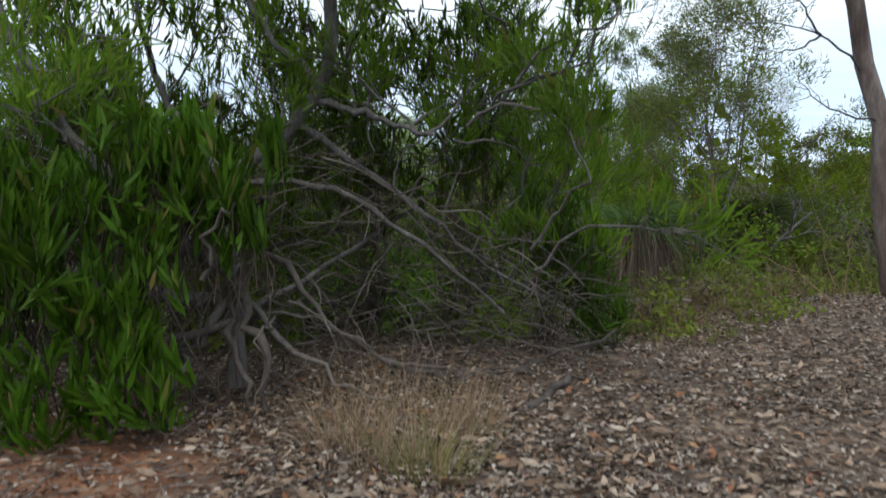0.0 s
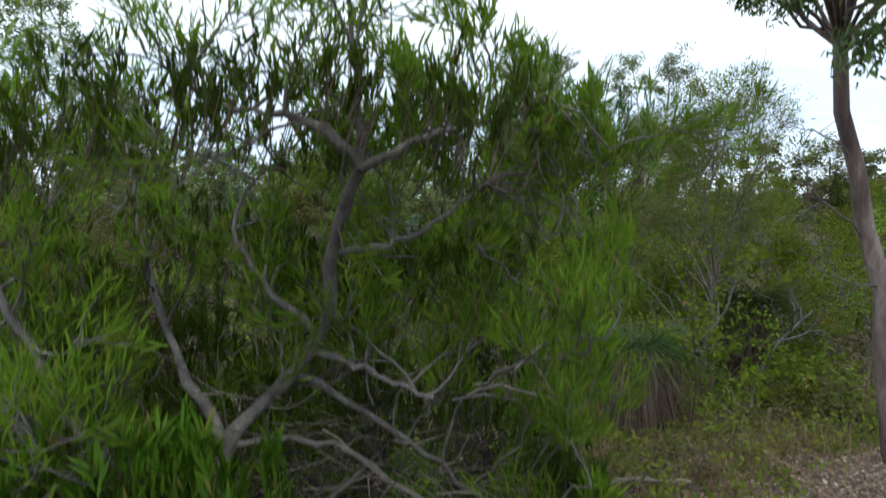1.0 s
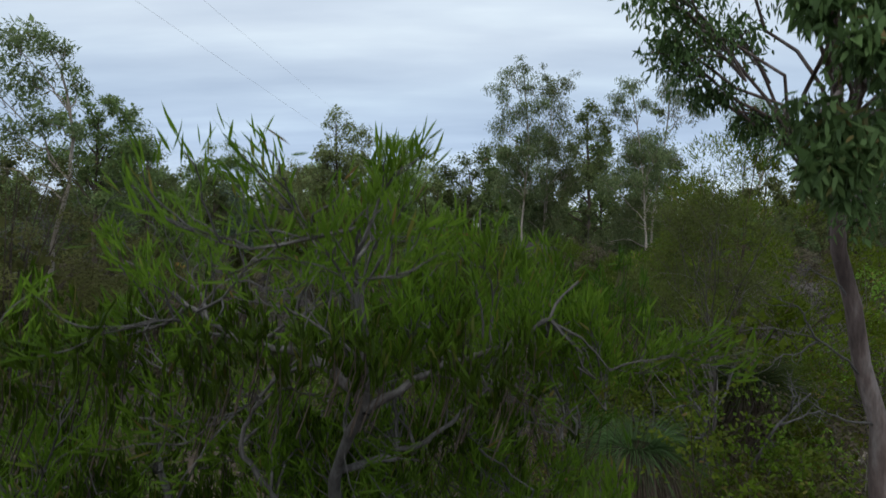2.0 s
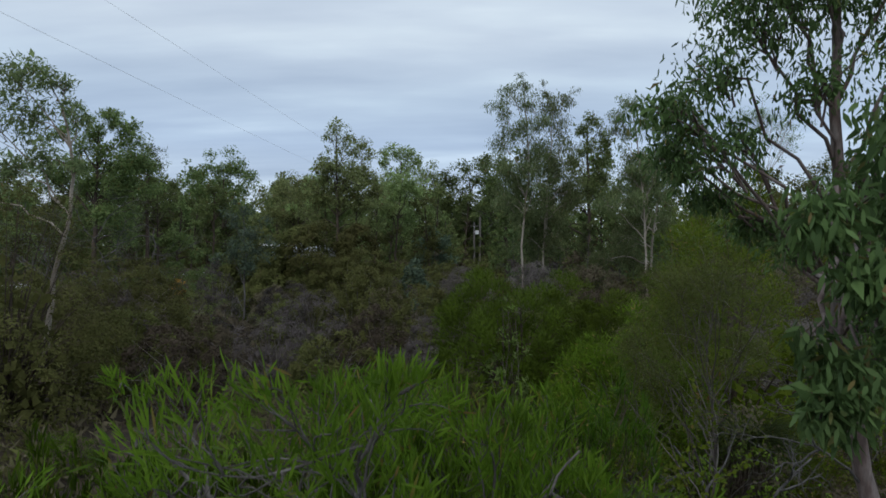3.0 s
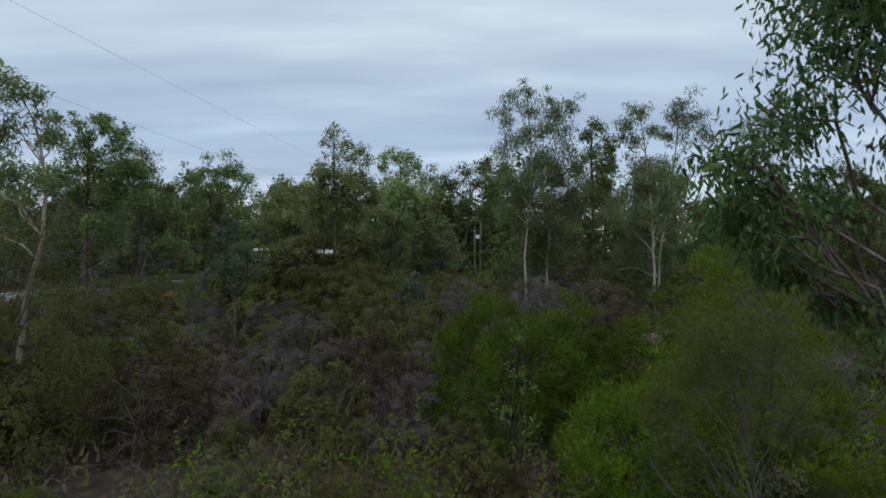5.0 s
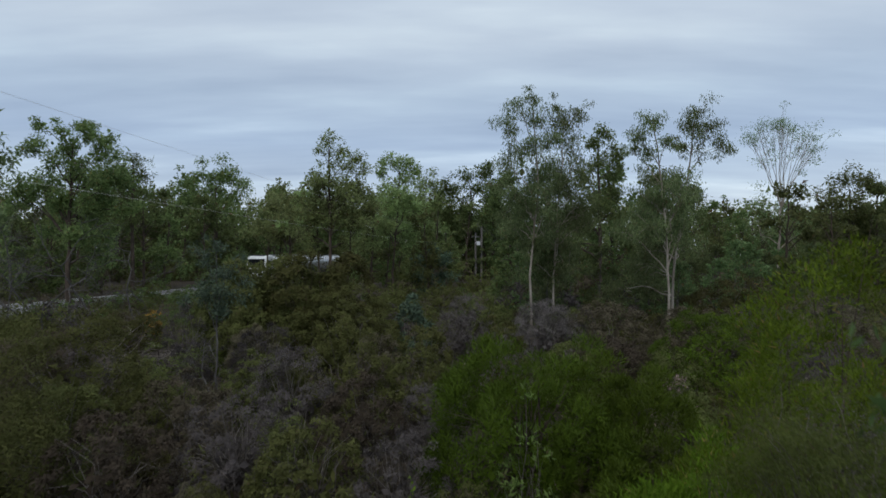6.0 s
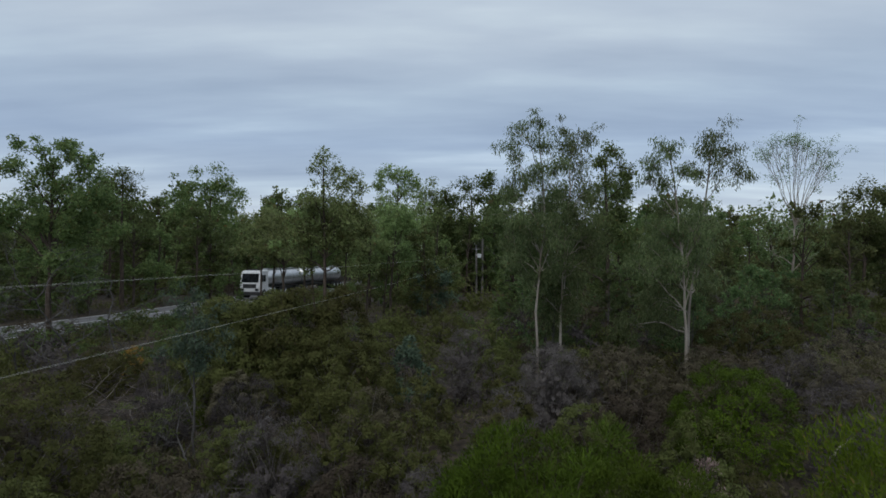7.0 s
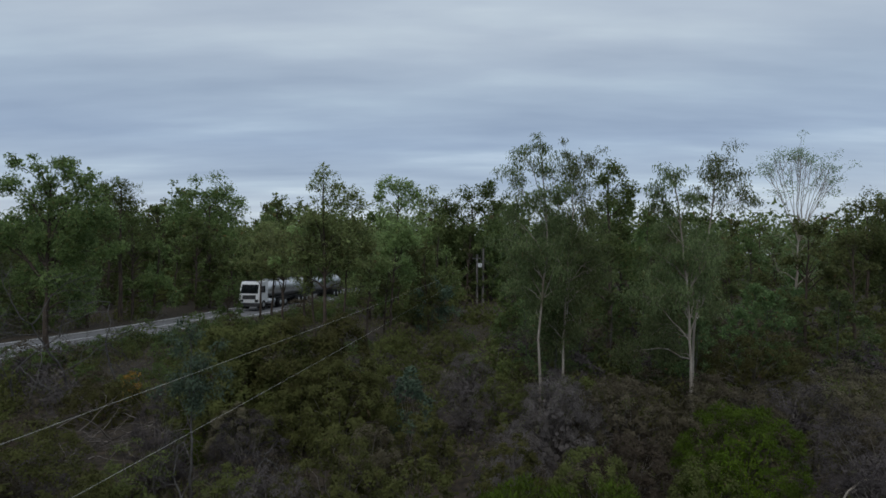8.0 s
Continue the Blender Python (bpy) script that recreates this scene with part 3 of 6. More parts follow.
def wattle_bush():
    rng = np.random.default_rng(11)
    t = thing("wattle_bush", "large sprawling wattle bush with grey crooked trunk and narrow green leaves", "bush", at=(-0.95, 3.4, 0.1))
    o = np.array([-0.95, 3.4, 0.1])
    wood, twig = Buf(), Buf()
    mains = [
        ([(-1.05, 3.25, 0.15), (-1.10, 3.3, 0.75), (-1.2, 3.5, 1.24), (-0.86, 3.7, 1.60), (-0.68, 3.66, 1.82), (-0.62, 3.45, 2.3), (-0.41, 3.15, 2.71)], 0.05, 0.03),
        ([(-0.41, 3.15, 2.71), (-0.40, 3.0, 3.15), (-0.41, 2.85, 3.4), (-0.38, 2.7, 3.62)], 0.022, 0.006),
        ([(-0.41, 3.15, 2.71), (-0.15, 3.2, 2.86), (0.15, 3.3, 2.98), (0.5, 3.4, 3.1), (0.75, 3.5, 3.35)], 0.024, 0.006),
        ([(-0.41, 3.15, 2.71), (-0.7, 3.2, 2.98), (-1.1, 3.3, 3.05), (-1.5, 3.4, 3.3)], 0.03, 0.008),
        ([(-1.2, 3.5, 1.24), (-1.05, 3.55, 1.24), (-0.75, 3.6, 1.25), (-0.45, 3.6, 1.12), (-0.1, 3.6, 0.85), (0.35, 3.6, 0.5)], 0.024, 0.008),
        ([(-0.86, 3.7, 1.60), (-0.55, 3.8, 1.40), (-0.2, 3.85, 1.15), (0.3, 3.9, 0.75), (0.75, 3.9, 0.5)], 0.024, 0.008),
        ([(-1.1, 3.3, 0.75), (-1.6, 3.3, 1.1), (-2.1, 3.3, 1.7), (-2.4, 3.3, 2.3), (-2.6, 3.4, 3.0)], 0.04, 0.012),
        ([(-1.15, 3.3, 0.6), (-1.8, 3.0, 0.75), (-2.3, 2.8, 1.2), (-2.7, 2.7, 1.9)], 0.045, 0.012),
        ([(-1.2, 3.5, 1.24), (-1.7, 4.0, 1.7), (-2.1, 4.4, 2.4), (-2.3, 4.6, 3.1)], 0.035, 0.012),
        ([(-1.1, 3.4, 0.5), (-0.4, 4.2, 1.0), (0.3, 4.7, 1.7), (0.6, 4.8, 2.2), (0.7, 4.9, 2.6)], 0.017, 0.006),
        ([(-0.62, 3.45, 2.3), (-0.3, 3.6, 2.35), (0.0, 3.6, 2.5), (0.25, 3.7, 2.7)], 0.022, 0.008),
        ([(-0.68, 3.66, 1.82), (-1.0, 3.6, 2.1), (-1.15, 3.5, 2.5), (-0.95, 3.4, 2.75)], 0.022, 0.008),
        ([(-0.72, 3.68, 1.72), (-0.4, 3.6, 1.62), (-0.05, 3.5, 1.5)], 0.022, 0.012),
    ]
    lines = []
    for keys, a, b in mains:
        ln = smooth_line(keys, 16, rng, 0.012)
        tube(wood, ln - o, a, b, 9, 1.0, rng)
        lines.append((ln, a))
    # root plate and low dead limbs
    roots = [
        ([(-1.0, 3.2, 0.75), (-1.02, 3.1, 0.45), (-0.95, 3.05, 0.2), (-0.9, 3.0, 0.0)], 0.035, 0.012),
        ([(-0.98, 3.3, 0.85), (-0.78, 3.25, 0.75), (-0.58, 3.2, 0.5), (-0.3, 3.2, 0.3), (0.05, 3.3, 0.16)], 0.026, 0.012),
        ([(-1.0, 3.25, 0.6), (-0.8, 3.2, 0.4), (-0.6, 3.15, 0.25), (-0.2, 3.1, 0.1)], 0.024, 0.010),
        ([(-1.05, 3.2, 0.7), (-0.88, 3.05, 0.4), (-0.82, 3.0, 0.05)], 0.04, 0.02),
        ([(-1.1, 3.2, 0.6), (-1.25, 3.05, 0.3), (-1.3, 2.95, 0.05)], 0.035, 0.015),
        ([(-1.05, 3.15, 0.5), (-1.5, 3.0, 0.35), (-2.1, 2.95, 0.4), (-2.6, 3.0, 0.35)], 0.035, 0.012),
        ([(-0.2, 3.5, 0.2), (0.3, 3.7, 0.16), (0.75, 3.85, 0.24), (1.06, 3.86, 0.38)], 0.026, 0.012),
        ([(-1.05, 2.75, 0.72), (-0.99, 2.7, 0.85), (-0.93, 2.6, 1.0), (-0.84, 2.55, 1.04)], 0.016, 0.006),
        ([(-1.0, 3.3, 0.9), (-0.94, 3.2, 1.02), (-0.9, 3.15, 1.12)], 0.035, 0.022),
        ([(-0.3, 3.2, 0.3), (0.1, 3.25, 0.24), (0.5, 3.3, 0.2)], 0.02, 0.008),
    ]
    for _ in range(18):
        bow = rng.uniform(-0.4, 0.5)
        p0 = np.array([-1.02, 3.25, 0.62]) + rng.normal(0, 0.12, 3) * [1.2, 0.8, 1.3]
        out = p0 + [rng.normal(0.1, 0.4), rng.uniform(-0.4, 0.1), 0]
        out[2] = height1(out[0], out[1]) + 0.01
        roots.append(([p0, (p0 + out) / 2 + rng.normal(0, 0.06, 3) + [0, 0, 0.06 + 0.05 * bow], out], rng.uniform(0.006, 0.017), 0.004))
    root = Buf()
    for keys, a, b in roots:
        tube(root, smooth_line(keys, 12, rng, 0.02) - o, a * 0.72, b * 0.7, 7, 1.0, rng)
    # side branches and twigs carrying leaves
    leaf_pos, leaf_dir = [], []

    def tuft(p, d, k, s=0.03):
        d = unit(np.asarray(d, float))
        leaf_pos.append(p + rng.normal(0, s, (k, 3)))
        leaf_dir.append(d + rng.normal(0, 0.38, (k, 3)))

    def spray(p, d, length, r, deep):
        for _ in range(5):
            ln = wander(rng, p, d, length, 6, 0.22, 0.06)
            if ln[-1][2] < 3.86 - 0.22 * (ln[-1][1] - 3):
                break
            length *= 0.7
        else:
            return
        tube(twig, ln - o, r, 0.003, 4 if deep else 3)
        if deep:
            for i in (2, 3, 4, 5, 6):
                for _ in range(1 if rng.random() < 0.55 else 2):
                    dd = unit(ln[i] - ln[i - 1]) + rng.normal(0, 0.6, 3) + [0, 0, 0.25]
                    spray(ln[i], dd, length * rng.uniform(0.4, 0.6), r * 0.5, deep - 1)
        else:
            for i in (3, 4, 5, 6):
                tuft(ln[i], ln[i] - ln[i - 1] + np.array([0, 0, 0.04]), 4 if i < 6 else 8)

    for ln, a in lines:
        high = [i for i in range(4, 16) if ln[i][2] > 1.3]
        for i in high:
            if rng.random() < (0.6 if ln[i][2] > 2.95 else 0.5):
                way = rng.normal(0, 0.8, 3) + [0, 0, 0.5]
                if ln[i][2] < 2.65 and -1.4 < ln[i][0] < 0.1:
                    way[1] = abs(way[1]) + 0.25
                spray(ln[i], way, rng.uniform(0.5, 0.85), 0.012, 1)
    # free sprays that fill the crown; their feet hang on the nearest main limb
    allp = np.concatenate([ln[5:] for ln, a in lines])
    count = 0
    while count < 250:
        p = np.array([rng.uniform(-4.4, 0.95), rng.uniform(2.75, 5.6), rng.uniform(0.55, 3.0)])
        top = 2.84 - 0.06 * abs(p[0] + 0.6) + 0.22 * np.sin(p[0] * 3.1) - 0.45 * max(0, p[1] - 3.9)
        if p[2] > top or (p[0] > 0.6 and p[2] > 3.3) or (p[0] > 0.85 and p[1] < 3.7):
            continue
        open_low = -1.3 < p[0] < 0.75 and p[2] < 1.05 and p[1] < 4.6
        if open_low or (p[1] < 3.62 and -1.4 < p[0] < -0.2 and p[2] < 2.7) or (p[1] < 3.25 and p[0] < 0.5 and p[0] > -1.4):
            continue
        if p[2] > 1.5 and rng.random() < (1.0 if p[0] < -1.2 and p[1] < 3.0 else 0.75 if p[0] < -1.2 and p[1] < 3.7 and p[2] < 2.2 else 0.88 if p[0] < -1.2 and p[2] > 1.9 else 0.25 if p[0] < -1.2 else 0.72 if p[0] > 0.0 and p[2] > 1.4 else 0.45 if p[2] > 1.9 else 0.08):
            continue
        near = allp[np.argmin(((allp - p) ** 2).sum(1))]
        gap = np.linalg.norm(p - near)
        if gap > 0.25:
            root_ = near if gap < 0.6 else p + (near - p) / gap * 0.5
            tube(twig, limb_to(rng, root_, p, 6, 0.1, 0.3) - o, 0.010, 0.006, 4)
        spray(p, (p - near) / max(gap, 0.1) * 0.6 + rng.normal(0, 0.5, 3) + [0, 0, 0.7], rng.uniform(0.3, 0.55), 0.007, 1)
        count += 1
    # upright shoots over the top of the crown
    for i in range(40):
        p = np.array([rng.uniform(-0.8, 0.75) if i < 26 else rng.uniform(0.5, 0.95), rng.uniform(3.3, 4.9) if i < 26 else rng.uniform(3.4, 4.1), 0])
        p[2] = rng.uniform(2.55, 3.15) - 0.2 * (p[1] - 3.3) - 0.15 * max(0, p[0])
        near = allp[np.argmin(((allp - p) ** 2).sum(1))]
        tube(twig, limb_to(rng, near, p, 6, 0.1, 0.3) - o, 0.009, 0.005, 4)
        spray(p, rng.normal(0, 0.4, 3) + [0, 0, 0.9], rng.uniform(0.35, 0.6), 0.007, 1)
    leaves = Buf()
    P, D = np.concatenate(leaf_pos), np.concatenate(leaf_dir)
    blades(leaves, rng, P - o, D, 0.125, 0.0135, 0.18, True)
    # bare dead twigs hanging inside
    dead = Buf()
    for _ in range(480):
        a = np.array([rng.uniform(-1.2, 0.72), rng.uniform(3.2, 5.0), 0])
        a[2] = rng.uniform(0.1, 1.5) * np.clip((1.5 - a[0]) / 2.2, 0.2, 1) + 0.1
        tube(dead, wander(rng, a - o, rng.normal(0, 1, 3) * [1.2, 0.6, 0.4] + [0.5, 0, -0.25], rng.uniform(0.3, 0.95), 7, 0.22, -0.02), rng.uniform(0.002, 0.006), 0.001, 4)
    for _ in range(140):
        a = np.array([rng.uniform(-3.5, -1.0), rng.uniform(3.0, 4.2), rng.uniform(0.1, 1.6)])
        tube(dead, wander(rng, a - o, rng.normal(0, 1, 3), rng.uniform(0.3, 0.8), 7, 0.22, -0.02), rng.uniform(0.003, 0.007), 0.0015, 4)
    part("trunk", wood.mesh("trunk", BARK_GREY, True), t, "crooked grey trunk with forked limbs")
    part("root_plate", root.mesh("root_plate", WOOD_DEAD, True), t, "exposed weathered roots and dead limbs")
    part("branchwork", twig.mesh("branchwork", BARK_GREY), t)
    part("brushwood", dead.mesh("brushwood", WOOD_DEAD), t, "tangle of bare grey dead twigs")
    part("foliage", leaves.mesh("foliage", LEAF_WATTLE), t, "narrow upright green leaves")
    return len(P)


wattle_bush()


def lush_bush(name, label, spots, seed, L=0.12, W=0.016, up=0.9, mat=None):
    """Low leafy growth: tufts of long upright leaves on short crooked stems."""
    rng = np.random.default_rng(seed)
    cx, cy = np.mean([s[0] for s in spots]), np.mean([s[1] for s in spots])
    o = np.array([cx, cy, height1(cx, cy)])
    t = thing(name, label, "bush", at=tuple(o))
    stems, leaves = Buf(), Buf()
    for x, y, z, r, k in spots:
        foot = np.array([x + rng.normal(0, 0.1), y + 0.15, height1(x, y)])
        for _ in range(k):
            tip = np.array([x, y, z]) + unit(rng.normal(0, 1, 3)) * r * rng.random() ** 0.4 * [1, 0.8, 0.9]
            tip[2] = max(tip[2], height1(tip[0], tip[1]) + 0.05)
            stalk = limb_to(rng, foot, tip, 6, 0.1, 0.3) - o
            tube(stems, np.array([tip - o - unit(tip - foot) * 0.3 - [0.05, 0, 0], tip - o - unit(tip - foot) * 0.15, tip - o]) if z > 2.2 else stalk if rng.random() < 0.2 else stalk[3:], 0.004, 0.002, 3)
            n = int(rng.integers(11, 20))
            d = unit(tip - foot) * 0.5 + rng.normal(0, 0.36, 3) + [0, -0.12, up * 0.85]
            pos = tip - unit(d) * rng.uniform(0, 0.16, (n, 1)) + rng.normal(0, 0.012, (n, 3))
            blades(leaves, rng, pos - o, d + rng.normal(0, 0.26, (n, 3)), L, W, 0.16, True)
    part("branchwork", stems.mesh("branchwork", BARK_DARK), t)
    part("foliage", leaves.mesh("foliage", mat or LEAF_LUSH), t)


lush_bush("lush_bush", "low bright green bush with long narrow leaves at the litter edge",
          [(-1.75, 2.7, 0.95, 0.4, 46), (-1.4, 2.65, 0.62, 0.3, 40), (-2.1, 2.75, 0.5, 0.35, 30), (-1.25, 2.55, 0.32, 0.24, 26), (-1.65, 2.5, 0.22, 0.25, 26),
           (-1.95, 2.85, 1.22, 0.32, 32), (-1.5, 2.95, 1.3, 0.35, 28), (-2.4, 2.9, 1.1, 0.45, 34), (-1.25, 2.75, 0.95, 0.18, 12), (-0.88, 2.85, 0.98, 0.1, 6), (-2.8, 3.0, 1.3, 0.35, 26), (-3.2, 3.1, 1.2, 0.6, 40), (-1.15, 2.85, 1.25, 0.26, 30), (-1.3, 2.95, 1.40, 0.25, 26), (-1.0, 2.9, 0.98, 0.16, 12), (-0.82, 2.95, 1.35, 0.14, 8)], 21, 0.135, 0.02)
lush_bush("drooping_bush", "dense green fine-leaved growth hanging to the litter",
          [(0.80, 4.0, 0.85, 0.28, 70), (0.66, 3.95, 1.1, 0.28, 34), (0.95, 4.0, 0.6, 0.23, 46), (0.5, 4.0, 1.2, 0.25, 12), (0.75, 4.3, 1.7, 0.33, 8), (1.0, 4.1, 0.38, 0.2, 28), (0.9, 4.5, 2.5, 0.35, 10), (1.3, 4.6, 2.9, 0.38, 30), (1.0, 4.4, 3.25, 0.3, 26), (1.4, 4.8, 3.3, 0.28, 20), (1.2, 4.7, 2.2, 0.3, 8), (0.6, 4.6, 3.1, 0.35, 24)], 22, 0.13, 0.009, 0.35)
lush_bush("young_wattle_bush", "green wattle regrowth with upright leaf tufts",
          [(-2.6, 4.4, 1.85, 0.35, 60), (-1.7, 4.4, 1.8, 0.35, 60), (-0.6, 4.4, 1.9, 0.35, 34), (-3.4, 4.4, 1.9, 0.35, 50), (-1.1, 5.2, 1.9, 0.5, 58), (-2.4, 5.2, 1.8, 0.5, 52), (0.3, 5.1, 2.0, 0.5, 10), (-3.6, 5.2, 1.8, 0.5, 43), (0.9, 5.0, 1.9, 0.4, 8), (0.2, 4.5, 2.4, 0.35, 10)]
          + [(-3.3 + 0.7 * i, 4.15, 1.35 + 0.15 * (i % 2), 0.42, 46) for i in range(6)] + [(-1.2 + 0.5 * i, 4.2, 2.25, 0.35, 24) for i in range(4)]
          + [(-2.2, 3.9, 2.3, 0.35, 24), (-1.7, 4.0, 2.5, 0.35, 24), (-1.2, 4.0, 2.35, 0.3, 18), (-2.6, 4.0, 2.6, 0.35, 22), (-0.95, 4.3, 2.05, 0.3, 16), (-2.0, 3.8, 2.0, 0.3, 20)]
          + [(-2.9 + 0.55 * i, 3.55 + 0.12 * (i % 3), 3.05 + 0.1 * (i % 2), 0.33, 32) for i in range(6)]
          + [(-1.1, 2.75, 3.05, 0.22, 18), (-0.75, 2.7, 3.1, 0.22, 18), (-0.4, 2.68, 3.1, 0.2, 16), (0.0, 2.75, 3.05, 0.22, 18), (0.35, 2.9, 3.0, 0.25, 18), (-1.6, 2.8, 3.05, 0.3, 22), (-2.1, 2.9, 3.0, 0.3, 22)], 23, 0.092, 0.015)

for k, (x, y, r, h) in enumerate(((-1.7, 5.4, 0.9, 1.4), (-0.6, 5.5, 0.9, 1.3), (0.4, 5.5, 0.8, 1.2), (-2.9, 5.2, 0.9, 1.5))):
    shrub("shrub", "low green twiggy shrub under the wattle", x, y, r, h, 3000, TWIG, LEAF_SHOOT, 90 + k, "undergrowth shrubs", leaf=(0.09, 0.02), twigs=150, core=1, bumps=0.3)

# ---- hanging gum beside the start ----
near_gum = gum_tree("gum_tree", "slender gum tree with smooth pinkish grey trunk and hanging leaves", (4.0, 5.6),
                    [(4.0, 5.6, 0.3), (3.88, 5.55, 1.6), (3.80, 5.53, 2.2), (3.62, 5.53, 3.2), (3.49, 5.53, 4.0), (3.5, 5.55, 5.5), (3.55, 5.6, 7.4)],
                    [(1.95, 5.3, 5.75, 0.40), (2.2, 5.3, 5.42, 0.38), (2.35, 5.5, 6.05, 0.42), (2.7, 5.5, 6.5, 0.6), (2.6, 5.3, 7.0, 0.6), (3.1, 5.6, 6.9, 0.7), (3.0, 5.3, 7.5, 0.7), (3.6, 5.5, 7.0, 0.7), (3.6, 5.5, 7.9, 0.8),
                     (4.2, 5.3, 6.4, 0.7), (4.3, 5.7, 7.2, 0.8), (4.3, 5.2, 5.6, 0.6), (3.1, 5.2, 5.9, 0.4), (3.05, 5.4, 4.6, 0.36), 
                     (3.2, 4.8, 3.9, 0.36), (3.9, 5.0, 4.7, 0.5), (3.4, 5.1, 5.1, 0.4), (4.4, 5.0, 4.3, 0.5),
                     (2.75, 3.7, 4.35, 0.32), (2.85, 3.5, 4.0, 0.3), (3.15, 3.8, 4.4, 0.4),
                     (2.2, 5.8, 5.3, 0.30), (2.5, 5.8, 5.0, 0.26), (2.75, 5.8, 5.55, 0.34), (2.05, 5.75, 5.5, 0.24), (2.9, 5.8, 4.75, 0.26), (3.0, 4.4, 4.3, 0.3),
                     (1.6, 2.5, 4.0, 0.18), (1.75, 2.5, 4.35, 0.2), (1.95, 2.6, 4.0, 0.2), (1.62, 2.6, 4.65, 0.2), (2.0, 2.6, 4.6, 0.24), (2.15, 2.7, 4.2, 0.22), (1.56, 2.45, 3.85, 0.13), (1.9, 2.5, 4.95, 0.25), (2.3, 2.8, 4.9, 0.28)],
                    0.105, BARK_PINK, LEAF_NEAR, 31, leaf=(0.080, 0.0215), per=2300, droop=1.1, sides=10, twigs=7, base=0.5, spread=1.0, lance=True, loose=0.32)
feather = np.random.default_rng(37)
gum_tree("tall_shrub", "tall feathery grey-green shrub with many bare grey twigs", (4.0, 9.4), [(4.0, 9.4, 0.2), (4.05, 9.4, 1.6), (3.95, 9.4, 2.8), (4.0, 9.4, 3.9)],
         [(3.75 + 0.95 * a * b, 9.4 + 0.9 * feather.normal(), 1.9 + 2.5 * (1 - 0.75 * a * a) * feather.uniform(0.45, 1.0), feather.uniform(0.28, 0.45)) for a, b in zip(feather.random(34), feather.choice([-1, 1], 34))],
         0.03, TWIG, LEAF_FEATHER, 36, "saplings", leaf=(0.085, 0.014), per=2300, droop=-0.2, twigs=4, base=0.15, spread=1.3, loose=0.6, heart=0.0)
bare = Buf()
brng = np.random.default_rng(34)
for keys in ([(3.66, 5.53, 2.45), (3.3, 5.5, 2.75), (2.95, 5.5, 2.85), (2.6, 5.5, 2.83)], [(3.3, 5.5, 2.75), (3.05, 5.5, 2.6), (2.85, 5.5, 2.62)], [(3.3, 5.5, 2.75), (3.1, 5.5, 3.05), (2.85, 5.5, 3.15)], [(3.62, 5.53, 3.1), (3.3, 5.5, 3.35), (3.0, 5.5, 3.4)], [(3.8, 5.53, 2.0), (3.4, 5.5, 2.1), (3.1, 5.5, 2.35)]):
    line = smooth_line(keys, 10, brng, 0.012) - np.array(near_gum.location)
    tube(bare, line, 0.012, 0.003, 5)
    for i in (4, 5, 6, 7, 8, 9):
        tube(bare, wander(brng, line[i], brng.normal(0, 1, 3) + [-0.5, 0, 0.3], brng.uniform(0.15, 0.4), 5, 0.25), 0.005, 0.0015, 3)
part("bare_branch", bare.mesh("bare_branch", BARK_GREY, True), near_gum, "leafless twiggy side branch")

# ---- skyline trees, each with its own crown ----
TALL = dict(leaf=(0.17, 0.050), per=1150, droop=1.2, twigs=6, loose=0.52, heart=0.0)
DENSE = dict(leaf=(0.19, 0.10), per=720, droop=0.3, twigs=4, loose=0.42)
gum_tree("gum_tree", "tall slender pale gum with open crown of fine leaves", (4.4, 34.8), [(4.4, 34.8, 1.2), (4.4, 34.8, 6.5), (4.7, 34.8, 9), (4.5, 34.8, 13.2)],
         [(4.5, 34.8, 13.9, 0.53), (3.9, 34.6, 13.1, 0.75), (4.9, 35.0, 12.8, 0.71), (3.3, 34.8, 12.0, 0.71), (4.2, 34.3, 11.5, 0.85), (5.2, 35.2, 11.6, 0.7), (3.2, 34.9, 10.6, 0.8), (4.6, 35.5, 10.4, 0.9), (3.6, 34.4, 9.2, 0.8), (5.3, 34.6, 9.3, 0.8),
          (3.4, 35.2, 7.4, 0.9), (5.2, 35.3, 7.2, 0.9)], 0.078, BARK_PALE, LEAF_PALE, 41, "pale gums", fill=(12, 6.2, 10.5, 1.0, 0.85), **TALL)
gum_tree("gum_tree", "tall slender pale gum with drooping crown", (5.6, 36.3), [(5.6, 36.3, 1.2), (5.9, 36.3, 7), (6.3, 36.3, 12.6)],
         [(6.3, 36.3, 12.9, 0.93), (7.0, 36.3, 13.5, 0.56), (6.5, 36.5, 11.9, 1.03), (5.9, 36.3, 13.7, 0.41), (6.9, 36.0, 10.8, 1.0), (5.9, 36.6, 10.5, 0.9), (6.6, 36.3, 9.2, 1.1), (7.4, 36.6, 8.2, 1.0), (6.0, 36.0, 7.5, 1.0)], 0.08, BARK_PALE, LEAF_PALE, 42, "pale gums", fill=(12, 4.0, 10.0, 1.0, 0.9), **TALL)
